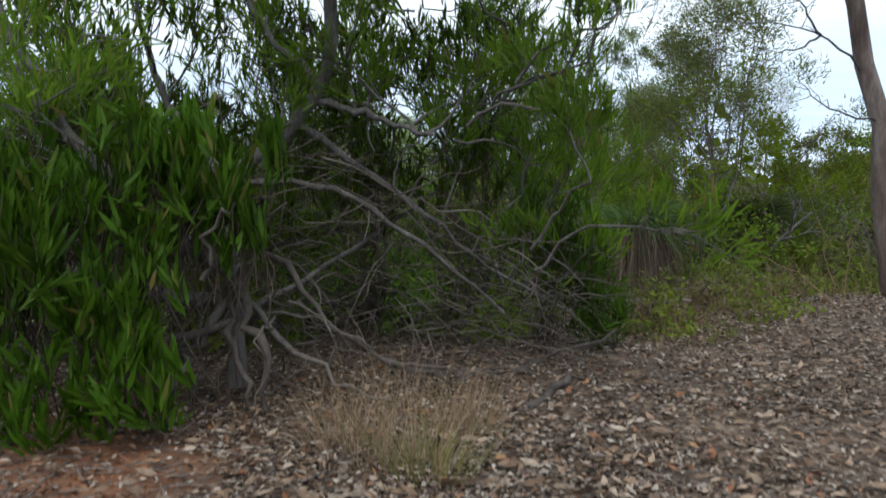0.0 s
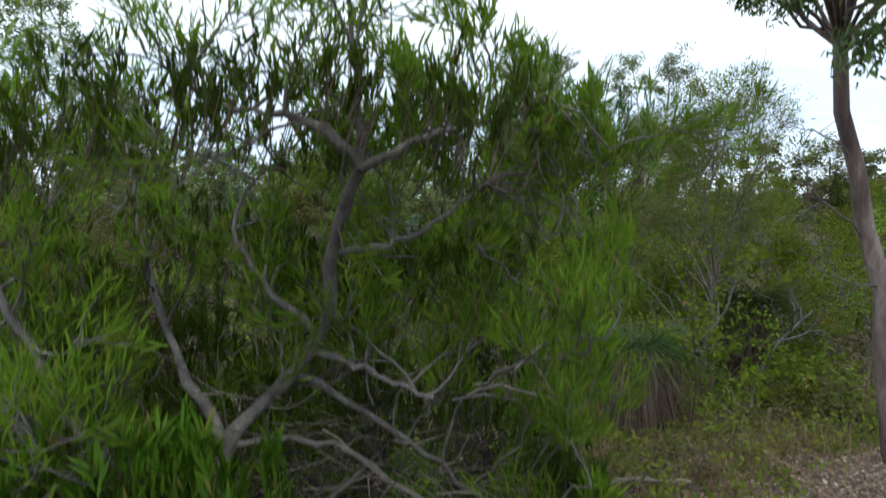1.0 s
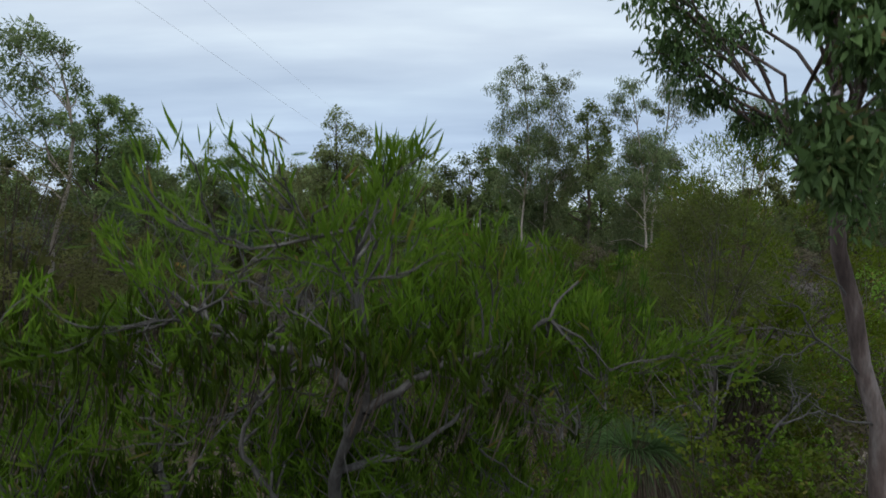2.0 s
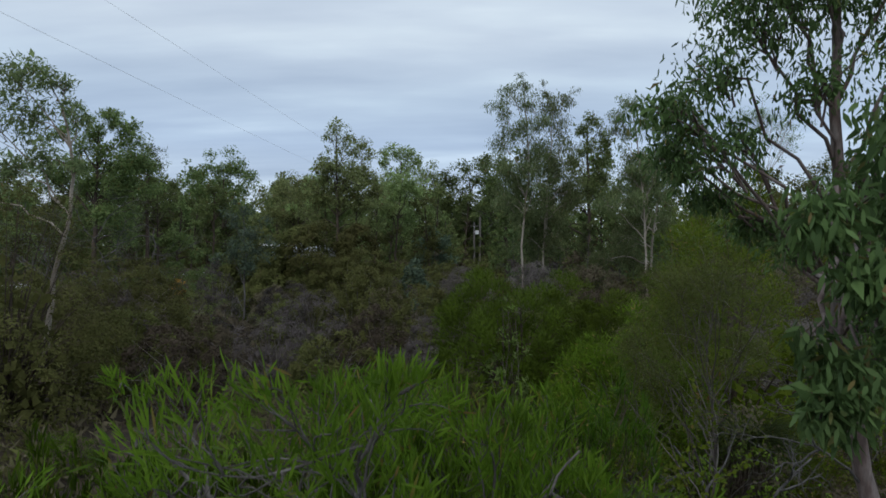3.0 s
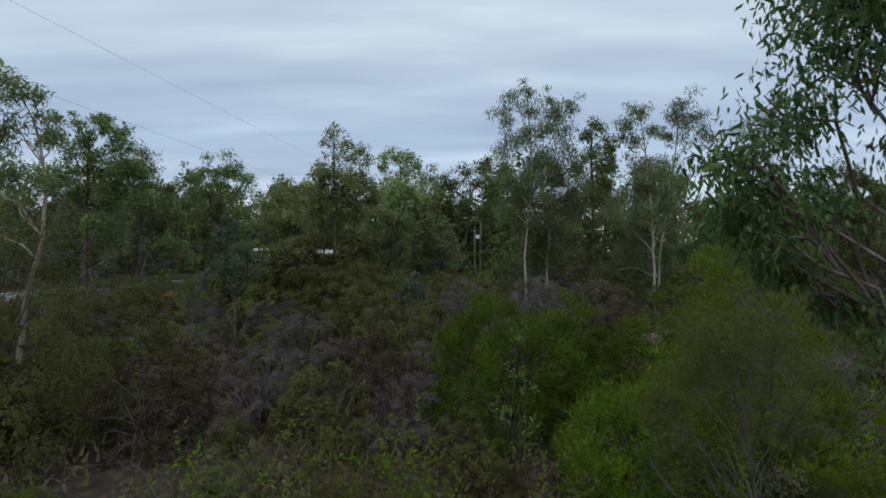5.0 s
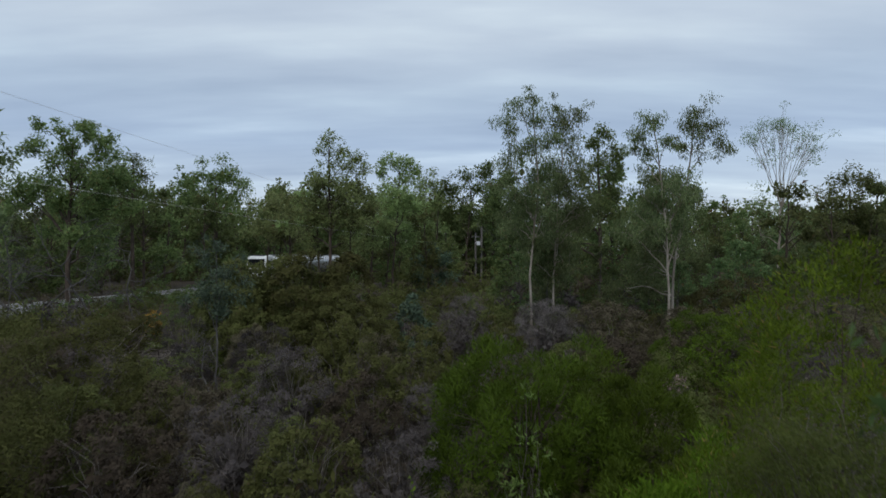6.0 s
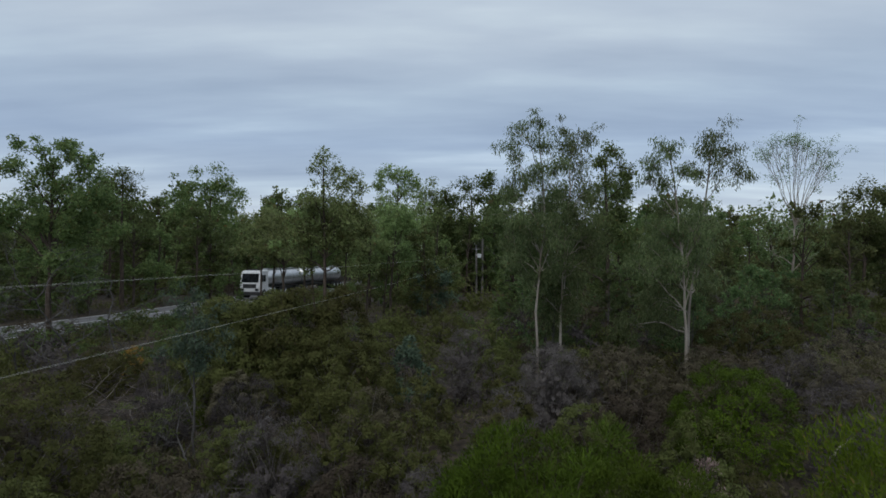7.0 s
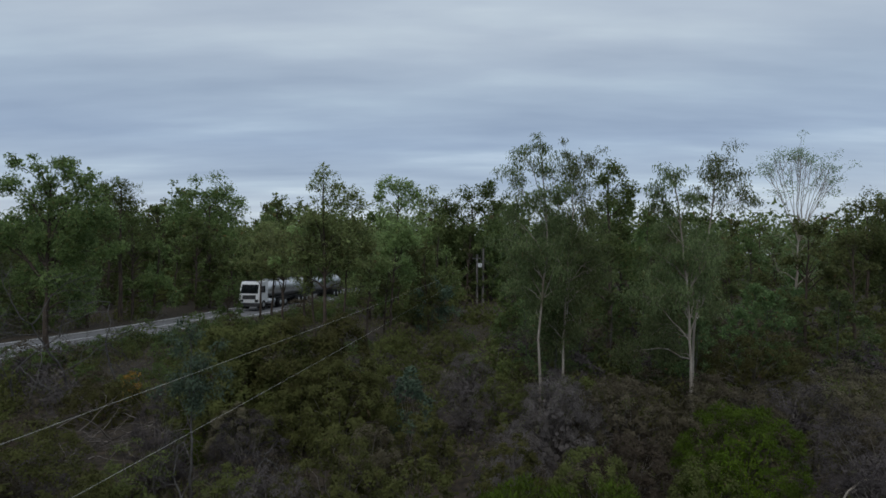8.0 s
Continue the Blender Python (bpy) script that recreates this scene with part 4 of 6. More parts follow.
gum_tree("gum_tree", "pale gum with forked white trunk and small tufted crown", (10.4, 32.3), [(10.4, 32.3, 1.1), (10.35, 32.3, 4.5), (10.2, 32.3, 8), (9.7, 32.3, 11.8)],
         [(9.7, 32.3, 12.2, 0.68), (9.0, 32.4, 11.5, 0.52), (10.3, 32.1, 11.3, 0.57), (9.5, 32.3, 10.7, 0.55), (8.7, 32.5, 10.9, 0.41), (10.9, 32.0, 8.6, 0.7), (9.4, 32.6, 8.7, 0.7), (11.2, 32.6, 7.4, 0.8), (9.6, 32.0, 7.2, 0.7)], 0.078, BARK_PALE, LEAF_PALE, 43, "pale gums", fill=(9, 6.3, 9.5, 1.0, 0.75), base=0.4, **TALL)
gum_tree("gum_tree", "pale gum with spreading limbs and tufted crown", (11.5, 35.3), [(11.5, 35.3, 1.2), (11.8, 35.3, 6), (12.4, 35.3, 9.5), (12.8, 35.3, 12.9)],
         [(12.8, 35.3, 13.3, 0.76), (12.4, 35.1, 12.5, 0.69), (13.7, 35.5, 12.7, 0.76), (14.2, 35.3, 11.7, 0.63), (12.9, 35.2, 11.3, 0.54), (12.2, 35.3, 11.6, 0.45), (13.2, 35.8, 9.0, 0.8), (11.8, 34.9, 8.6, 0.8)], 0.09, BARK_PALE, LEAF_PALE, 44, "pale gums", fill=(10, 4.0, 10.0, 1.1, 0.85), base=0.5, **TALL)
fan = np.random.default_rng(45)
gum_tree("gum_tree", "sparse pale gum with a fan of bare upright branches", (27.0, 54.3), [(27.0, 54.3, 2.2), (27.1, 54.3, 6), (27.3, 54.3, 9.8)],
         [(27.4 + 3.0 * u, 54.3 + fan.normal(0, 0.6), 16.6 - 1.9 * u * u + fan.normal(0, 0.3), fan.uniform(0.45, 0.75)) for u in np.linspace(-0.85, 1.0, 15)]
         + [(25.9, 54.3, 13.7, 0.6), (29.4, 54.3, 13.6, 0.6), (27.6, 54.2, 14.2, 0.5), (26.4, 55.2, 10.6, 1.1), (28.4, 55.0, 10.2, 1.1), (27.3, 55.2, 9.0, 1.2), (26.0, 55.0, 7.6, 1.1), (28.6, 55.0, 7.4, 1.1)],
         0.17, BARK_PALE, LEAF_PALE, 45, "pale gums", leaf=(0.2, 0.06), per=330, droop=0.4, twigs=9, base=0.85, loose=0.8, heart=0.0)
gum_tree("gum_tree", "dark gum with clumped open crown", (10.9, 47.3), [(10.9, 47.3, 2.0), (10.9, 47.3, 8), (10.8, 47.3, 13.6)],
         [(10.9, 47.3, 14.4, 0.81), (11.8, 47.3, 13.7, 0.71), (10.3, 47.3, 13.8, 0.63), (10.7, 47.3, 12.5, 0.88), (12.1, 47.3, 12.4, 0.76), (9.7, 47.1, 11.6, 1.0), (11.9, 47.5, 10.8, 1.1), (10.6, 47.0, 9.8, 1.2)], 0.2, BARK_DARK, LEAF_GUM, 46, "dark gums", fill=(10, 5.0, 11.0, 1.3, 1.1), **DENSE)
gum_tree("gum_tree", "dark sparse gum on several reddish stems", (-8.0, 48.3), [(-8.0, 48.3, 2.0), (-8.1, 48.3, 7), (-8.2, 48.3, 13.6)],
         [(-8.2, 48.3, 14.2, 0.62), (-8.8, 48.3, 13.4, 0.57), (-7.2, 48.3, 13.6, 0.78), (-6.2, 48.3, 13.0, 0.72), (-6.9, 48.3, 12.4, 0.91), (-8.2, 48.3, 12.4, 0.62), (-5.7, 48.3, 12.1, 0.62), (-8.9, 48.6, 11.0, 1.0), (-7.2, 48.0, 10.6, 1.2), (-5.9, 48.4, 10.3, 1.1),
          (-9.6, 48.2, 9.2, 1.2), (-8.0, 48.6, 8.6, 1.2), (-6.4, 48.1, 8.4, 1.2)], 0.16, BARK_DARK, LEAF_HAZE, 47, "dark gums", fill=(12, 6.5, 11.5, 1.8, 1.1), leaf=(0.19, 0.09), per=480, droop=0.3, twigs=6)
for k, (x, y, dx, h) in enumerate(((-8.9, 49.2, -0.5, 11.0), (-7.1, 48.8, 0.6, 10.5), (-5.6, 50.5, 0.4, 9.5))):
    gum_tree("gum_tree", "dark gum with slender reddish stem", (x, y), [(x, y, 2.0), (x + dx * 0.4, y, h * 0.5), (x + dx, y, h)], [(x + dx, y, h + 0.3, 0.9), (x + dx - 1.0, y, h - 1.0, 1.0), (x + dx + 1.0, y, h - 1.2, 1.0), (x + dx, y - 0.4, h - 2.2, 1.1)], 0.11, BARK_DARK, LEAF_HAZE, 56 + k, "dark gums", leaf=(0.2, 0.1), per=460, droop=0.3, twigs=4)
gum_tree("gum_tree", "dark gum with rounded clumps", (-5.0, 72.3), [(-5.0, 72.3, 2.6), (-5.0, 72.3, 9), (-4.8, 72.3, 15.2)],
         [(-5.5, 72.3, 16.1, 1.37), (-3.8, 72.3, 16.2, 1.13), (-6.7, 72.3, 15.3, 1.0), (-4.3, 72.3, 14.2, 1.6), (-5.7, 72.3, 13.2, 1.8), (-3.0, 72.3, 15.2, 0.6), (-4.0, 72, 11.5, 2.0), (-6.2, 72.5, 10.3, 2.0)], 0.25, BARK_DARK, LEAF_HAZE, 48, "dark gums", fill=(10, 6, 12, 2.0, 1.6), leaf=(0.26, 0.14), per=360, droop=0.3, twigs=5)
gum_tree("gum_tree", "large dark gum with uneven tufted crown", (-25.0, 45.3), [(-25.0, 45.3, 1.8), (-25.0, 45.3, 7), (-24.8, 45.3, 13.2)],
         [(-27.1, 45.3, 14.8, 0.55), (-25.7, 45.3, 14.5, 0.6), (-24.2, 45.3, 14.6, 0.84), (-23.6, 45.3, 14.0, 0.67), (-22.5, 45.3, 13.7, 0.72), (-27.5, 45.3, 13.4, 0.91), (-25.2, 45.3, 13.2, 0.91), (-23.1, 45.3, 12.7, 1.08), (-26.1, 45.3, 12.3, 1.08), (-24.5, 45.3, 11.8, 1.2),
          (-27.5, 45.8, 11.2, 1.3), (-22.6, 45.0, 10.6, 1.3), (-25.4, 45.1, 9.8, 1.5)], 0.22, BARK_DARK, LEAF_GUM, 49, "dark gums", fill=(16, 6, 12.0, 2.2, 1.3), **DENSE)
gum_tree("pine_tree", "dense dark green conical tree", (-30.9, 66.0), [(-30.9, 66, 2.4), (-30.9, 66, 9), (-30.9, 66, 15.0)],
         [(-30.9, 66, 15.5, 0.9), (-31.6, 66, 14.3, 1.26), (-30.0, 66, 14.3, 1.26), (-30.9, 66, 13.0, 1.8), (-32.2, 66, 11.6, 1.7), (-29.8, 66, 11.4, 1.7), (-30.9, 65.4, 10, 2.0)], 0.25, BARK_DARK, LEAF_DARK, 50, "dark gums", leaf=(0.3, 0.08), per=330, droop=0.1, twigs=6)
gum_tree("gum_tree", "broad dark gum with domed crown", (-32.0, 92.0), [(-32, 92, 2.8), (-32, 92, 9), (-32, 92, 15.5)],
         [(-34.0, 92, 17.4, 1.64), (-31.2, 92, 17.3, 2.15), (-28.6, 92, 16.0, 1.94), (-36.3, 92, 16.1, 1.53), (-32.5, 92, 15.0, 2.56), (-28.9, 92, 13.7, 2.56), (-35.5, 92, 13.4, 2.3)], 0.3, BARK_DARK, LEAF_GUM, 51, "dark gums", leaf=(0.30, 0.18), per=300, droop=0.2, twigs=5)
gum_tree("gum_tree", "large dark gum with rounded crown clumps", (3.8, 90.0), [(3.8, 90, 2.8), (3.8, 90, 9), (3.8, 90, 15.2)],
         [(3.2, 90, 16.5, 1.4), (5.9, 90, 16.9, 1.5), (1.4, 90, 15.1, 1.8), (4.4, 90, 15.0, 2.0), (7.4, 90, 15.0, 1.8), (0.2, 90, 15.6, 0.9), (2.4, 90, 12.5, 2.4), (6.0, 90, 12.0, 2.4), (4.2, 89.5, 9.8, 2.4), (8.0, 90, 10.5, 2.2), (0.4, 90, 10.8, 2.0)], 0.3, BARK_DARK, LEAF_DARK, 52, "dark gums", leaf=(0.30, 0.18), per=300, droop=0.2, twigs=5)
gum_tree("gum_tree", "dark gum with small domed crown", (-2.0, 95.0), [(-2, 95, 2.8), (-2, 95, 9), (-2, 95, 15)],
         [(-1.3, 95, 16.2, 1.6), (-2.9, 95, 14.9, 1.85), (-0.6, 95, 13.2, 2.0), (-2.4, 95, 11.6, 2.2)], 0.25, BARK_DARK, LEAF_HAZE, 53, "dark gums", leaf=(0.30, 0.18), per=300, droop=0.2, twigs=5)
gum_tree("gum_tree", "dark gum with ragged crown", (40.0, 65.3), [(40, 65.3, 2.4), (40, 65.3, 7), (40, 65.3, 12.4)],
         [(39.6, 65.3, 13.4, 1.37), (41.6, 65.3, 13.2, 1.37), (40.7, 65.3, 11.4, 1.8), (38.2, 65.3, 12.3, 1.08), (39.2, 65, 9.6, 1.8), (42.4, 65, 9.8, 1.7)], 0.22, BARK_DARK, LEAF_GUM, 54, "dark gums", fill=(10, 5, 10, 2.0, 1.5), leaf=(0.25, 0.12), per=340, droop=0.3, twigs=6)
gum_tree("gum_tree", "gum tree with pale curved trunk and bushy crown", (-11.2, 17.6), [(-11.2, 17.6, 0.7), (-10.9, 17.5, 3.5), (-10.3, 17.5, 6.2), (-10.6, 17.4, 8.6)],
         [(-10.5, 17.4, 9.2, 0.5), (-11.2, 17.4, 9.6, 0.6), (-12.0, 17.3, 9.4, 0.7), (-10.2, 17.5, 8.3, 0.5), (-11.6, 17.6, 8.4, 0.8), (-12.6, 17.4, 8.2, 0.7), (-11.0, 17.2, 7.2, 0.6), (-12.2, 17.6, 7.0, 0.7), (-10.2, 17.3, 6.9, 0.35), (-12.8, 17.2, 6.0, 0.7)], 0.10, BARK_PALE, LEAF_PALE, 55, "pale gums", leaf=(0.15, 0.05), per=950, droop=0.5, twigs=6, loose=0.34)

# ---- power line ----


def wire_place(y, top):
    x = -4.05 + 0.1036 * (y - 5.5)
    u = (y - 20.0) / 65.6
    return (x, y, top + 0.95 * u * u)


def power_pole(x, y, top, label):
    t = thing("power_pole", label, "power pole", "power line", at=(x, y, height1(x, y) - 0.1))
    h = top - height1(x, y)
    b = Buf()
    tube(b, [(0, 0, 0), (0, 0, h * 0.5), (0, 0, h + 0.7)], 0.15, 0.11, 12)
    part("pole", b.mesh("pole", POLE_WOOD, True), t)
    part("crossarm", bm_mesh(box(bmesh.new(), -0.55, 0.55, -0.06, 0.06, h + 0.1, h + 0.22, 0.012), "crossarm", POLE_WOOD), t)
    for dz in (0.0, -0.67):
        part("insulator", bm_mesh(drum(bmesh.new(), (0.0, -0.14, h + dz - 0.02), (0.0, -0.14, h + dz + 0.12), 0.05, 12, 0.03), "insulator", PAINT_WHITE, True), t)
    part("switch_box", bm_mesh(box(bmesh.new(), 0.12, 0.62, -0.2, 0.2, h - 0.95, h - 0.45, 0.04), "switch_box", PAINT_WHITE), t, "white painted switch box")
    part("bracket", bm_mesh(box(bmesh.new(), 0.05, 0.14, -0.04, 0.04, h - 0.85, h - 0.55), "bracket", CHASSIS), t)


power_pole(4.2, 85.6, 8.35, "grey timber power pole with white switch box")
stay = thing("timber_pole", "plain grey timber pole beside the power pole", "pole", "power line", at=(4.95, 85.9, height1(4.95, 85.9) - 0.1))
pole_ = Buf()
tube(pole_, [(0, 0, 0), (0.02, 0, 3.5), (0.05, 0, 7.0)], 0.17, 0.13, 10)
part("pole", pole_.mesh("pole", POLE_WOOD, True), stay)
power_pole(-9.42, -45.6, 8.35, "grey timber power pole beside the track")
for k, top in enumerate((7.34, 6.62)):
    b = Buf()
    tube(b, [wire_place(y, top) for y in np.linspace(-45.5, 85.5, 90)], 0.0017, 0.0017, 5)
    tagged(new("power_line", b.mesh("power_line", WIRE_METAL, True)), "thin bare aluminium power line strung between poles", "power line", "power line")

# ---- tanker truck on the road ----


def wheel(t, x, y, r=0.5, w=0.55):
    wh = bm_mesh(drum(bmesh.new(), (x - w / 2, y, r), (x + w / 2, y, r), r, 24), "wheel", RUBBER, True)
    o = part("wheel", wh, t)
    s = 1 if x > 0 else -1
    part("rim", bm_mesh(drum(bmesh.new(), (x + s * w * 0.42, y, r), (x + s * (w / 2 + 0.015), y, r), r * 0.55, 16, r * 0.45), "rim", STEEL, True), o)


def tank(t, y0, y1, r, z):
    b = Buf()
    n = 28
    ang = np.linspace(0, 2 * np.pi, n, endpoint=False)
    secs = [(y0, 0.55), (y0 + 0.12, 0.88), (y0 + 0.35, 1.0)] + [(y, 1.0) for y in np.linspace(y0 + 1, y1 - 1, 6)] + [(y1 - 0.35, 1.0), (y1 - 0.12, 0.88), (y1, 0.55)]
    v = np.array([[(1.18 * r * s * np.cos(a), y, z + r * s * np.sin(a)) for a in ang] for y, s in secs]).reshape(-1, 3)
    i, j = np.meshgrid(np.arange(len(secs) - 1), np.arange(n), indexing="ij")
    b.put(v, np.stack([i * n + j, i * n + (j + 1) % n, (i + 1) * n + (j + 1) % n, (i + 1) * n + j], -1).reshape(-1, 4))
    for row in (0, len(secs) - 1):
        c = v[row * n:(row + 1) * n]
        b.put(np.r_[c, [c.mean(0)]], None, [(k, (k + 1) % n, n) for k in range(n)])
    shell_ = part("tank", b.mesh("tank", STEEL, True), t, "polished steel tank")
    for y in np.linspace(y0 + 0.9, y1 - 0.9, 5):
        part("band", bm_mesh(drum(bmesh.new(), (0, y - 0.04, z), (0, y + 0.04, z), r * 1.03, 28), "band", STEEL, True), shell_).scale = (1.17, 1, 1)
    for y in np.linspace(y0 + 1.2, y1 - 1.2, 3):
        part("hatch", bm_mesh(drum(bmesh.new(), (0, y, z + r - 0.05), (0, y, z + r + 0.14), 0.3, 16), "hatch", STEEL), shell_)
    part("walkway", bm_mesh(box(bmesh.new(), -0.45, -0.36, y0 + 0.4, y1 - 0.4, z + r * 0.92, z + r + 0.1), "walkway", STEEL), shell_)
    part("chassis", bm_mesh(box(bmesh.new(), -0.5, 0.5, y0 + 0.2, y1 - 0.2, 0.75, 1.05, 0.03), "chassis", CHASSIS), t)
    part("mudguard", bm_mesh(box(bmesh.new(), -1.2, 1.2, y1 - 4.4, y1 - 0.3, 1.08, 1.16, 0.03), "mudguard", CHASSIS), t)


def tanker_truck():
    """A cab and two tank trailers; it faces +y before it is turned on the road."""
    t = thing("tanker_truck", "white cab tanker truck with two polished steel tanks on the road", "truck")
    bm = bmesh.new()
    prof = [(12.7, 0.55), (12.75, 1.3), (12.68, 1.75), (12.35, 2.85), (12.1, 3.05), (10.7, 3.15), (10.65, 0.75), (11.0, 0.7)]
    vs = [[bm.verts.new((s * 1.22, y, z)) for y, z in prof] for s in (-1, 1)]
    bm.faces.new(vs[0])
    bm.faces.new(vs[1][::-1])
    for i in range(len(prof)):
        j = (i + 1) % len(prof)
        bm.faces.new((vs[0][i], vs[1][i], vs[1][j], vs[0][j]))
    bmesh.ops.recalc_face_normals(bm, faces=bm.faces)
    bmesh.ops.bevel(bm, geom=list(bm.edges), offset=0.05, segments=2, affect="EDGES")
    cab = part("cab", bm_mesh(bm, "cab", PAINT_WHITE), t, "white painted cab")
    g = bmesh.new()
    q = [g.verts.new(p) for p in ((-1.05, 12.70, 1.78), (1.05, 12.70, 1.78), (1.0, 12.40, 2.75), (-1.0, 12.40, 2.75))]
    g.faces.new(q)
    bmesh.ops.solidify(g, geom=list(g.faces), thickness=0.02)
    part("windscreen", bm_mesh(g, "windscreen", GLASS_DARK), cab)
    for s in (-1, 1):
        part("side_window", bm_mesh(box(bmesh.new(), s * 1.225 - 0.012, s * 1.225 + 0.012, 11.35, 12.2, 1.85, 2.6, 0.01), "side_window", GLASS_DARK), cab)
        part("headlight", bm_mesh(box(bmesh.new(), s * 0.9 - 0.2, s * 0.9 + 0.2, 12.74, 12.79, 0.85, 1.1, 0.015), "headlight", GLASS_DARK), cab)
        part("mirror", bm_mesh(box(bmesh.new(), s * 1.42 - 0.1, s * 1.42 + 0.1, 12.2, 12.3, 1.9, 2.6, 0.03), "mirror", CHASSIS), cab)
        part("mirror_arm", bm_mesh(box(bmesh.new(), min(s * 1.2, s * 1.36), max(s * 1.2, s * 1.36), 12.22, 12.27, 2.4, 2.46), "mirror_arm", CHASSIS), cab)
        part("fuel_tank", bm_mesh(drum(bmesh.new(), (s * 0.95, 8.9, 0.8), (s * 0.95, 10.3, 0.8), 0.32, 18), "fuel_tank", STEEL, True), t)
    part("grille", bm_mesh(box(bmesh.new(), -0.8, 0.8, 12.73, 12.78, 1.15, 1.6, 0.02), "grille", CHASSIS), cab)
    part("bumper", bm_mesh(box(bmesh.new(), -1.22, 1.22, 12.55, 12.9, 0.35, 0.75, 0.06), "bumper", CHASSIS), cab)
    part("roof_light", bm_mesh(box(bmesh.new(), -0.8, 0.8, 11.9, 12.05, 3.1, 3.24, 0.02), "roof_light", CHASSIS), cab)
    part("chassis", bm_mesh(box(bmesh.new(), -0.45, 0.45, 5.6, 12.2, 0.7, 0.98, 0.03), "chassis", CHASSIS), t)
    tank(t, 1.2, 10.2, 0.98, 2.15)
    tank(t, -12.4, 0.4, 0.98, 2.15)
    for y in (11.7, 7.6, 6.3, 2.6, 1.35, 0.1, -9.3, -10.55, -11.8):
        for s in (-1, 1):
            wheel(t, s * 0.95, y)
    for s in (-1, 1):
        part("tail_light", bm_mesh(box(bmesh.new(), s * 0.9 - 0.15, s * 0.9 + 0.15, -12.5, -12.42, 1.0, 1.12, 0.01), "tail_light", LEAF_DEAD), t)
        part("lamp_bracket", bm_mesh(box(bmesh.new(), s * 0.9 - 0.04, s * 0.9 + 0.04, -12.42, -11.6, 1.03, 1.09), "lamp_bracket", CHASSIS), t)
    x, y = -18.9, 88.0
    t.matrix_basis = Matrix.Translation((x, y, height1(x, y) + 0.02)) @ pose(0, 0, 0, 0, 0, 168.0) @ pose(0, 0, 0, 0.0, 0, 0)


tanker_truck()

# ---- named shrubs of the thicket ----
shrub("shrub", "bright green dense leafy shrub with lumpy rounded crown", 2.0, 18.4, 2.5, 3.25, 30000, BARK_DARK, LEAF_GREEN, 61, leaf=(0.15, 0.03), twigs=70, up=1.3, bumps=0.3, wild=0.09)
shrub("shrub", "bright green dense leafy shrub with upright shoots", 4.1, 17.8, 1.7, 3.0, 16000, BARK_DARK, LEAF_GREEN, 60, leaf=(0.14, 0.028), twigs=60, up=1.3, bumps=0.3, wild=0.09)
shrub("shrub", "low green leafy shrub with upright shoots", 4.0, 14.6, 1.4, 2.2, 9000, BARK_DARK, LEAF_GREEN, 57, leaf=(0.13, 0.028), twigs=50, up=1.3, bumps=0.3, wild=0.09)
shrub("shrub", "yellow-green dense rounded shrub", 9.5, 26.0, 1.9, 3.1, 20000, BARK_DARK, LEAF_GREEN, 55, leaf=(0.10, 0.034), twigs=20, up=0.7, bumps=0.1, clump=0.19, hug=0.93)
shrub("shrub", "small dusty grey-green shrub growing through the green bush", 1.55, 15.55, 0.55, 2.6, 500, TWIG, LEAF_FEATHER, 59, leaf=(0.15, 0.05), twigs=26, core=0, bumps=0.4)
shrub("shrub", "tall lime green shrub with feathery rounded crown", 6.0, 13.0, 2.4, 4.75, 34000, BARK_DARK, LEAF_LIME, 63, leaf=(0.13, 0.026), twigs=50, up=1.2, bumps=0.3, wild=0.12)
shrub("shrub", "tall leafy yellow-green shrub with upright shoots", 3.5, 11.9, 1.5, 3.6, 13000, TWIG, LEAF_LIME, 56, leaf=(0.12, 0.026), twigs=80, up=1.3, bumps=0.3, wild=0.1)
shrub("shrub", "grey twiggy shrub with rounded crown", 9.4, 16.8, 2.0, 2.3, 9000, TWIG, LEAF_GREY, 87, leaf=(0.098, 0.034), twigs=120)
shrub("shrub", "leafy lime green shrub", 12.2, 18.5, 2.0, 3.2, 10075, TWIG, LEAF_LIME, 88, leaf=(0.098, 0.038), twigs=100)
shrub("shrub", "small shrub with yellow leaves", -15.7, 37.2, 0.45, 1.9, 500, TWIG, LEAF_YELLOW, 89, leaf=(0.14, 0.05), twigs=20, core=0)
shrub("shrub", "small blue-green sapling with waxy leaves", -1.4, 31.4, 0.75, 3.0, 1800, BARK_PALE, LEAF_BLUE, 69, leaf=(0.2, 0.09), twigs=30, core=0, bumps=0.4)
shrub("shrub", "dried shrub with pale withered leaf clusters", 6.3, 20.6, 0.6, 2.2, 700, TWIG, LEAF_WITHERED, 58, leaf=(0.11, 0.05), twigs=50, core=0, bumps=0.4)
OLIVE_, BROWN_, GREY_ = (("olive green shrub with dense rounded crown", LEAF_OLIVE, 0.062), ("brown drying shrub with rounded twiggy crown", LEAF_BROWN, 0.055), ("grey purplish twiggy shrub with rounded crown", LEAF_GREY, 0.03))
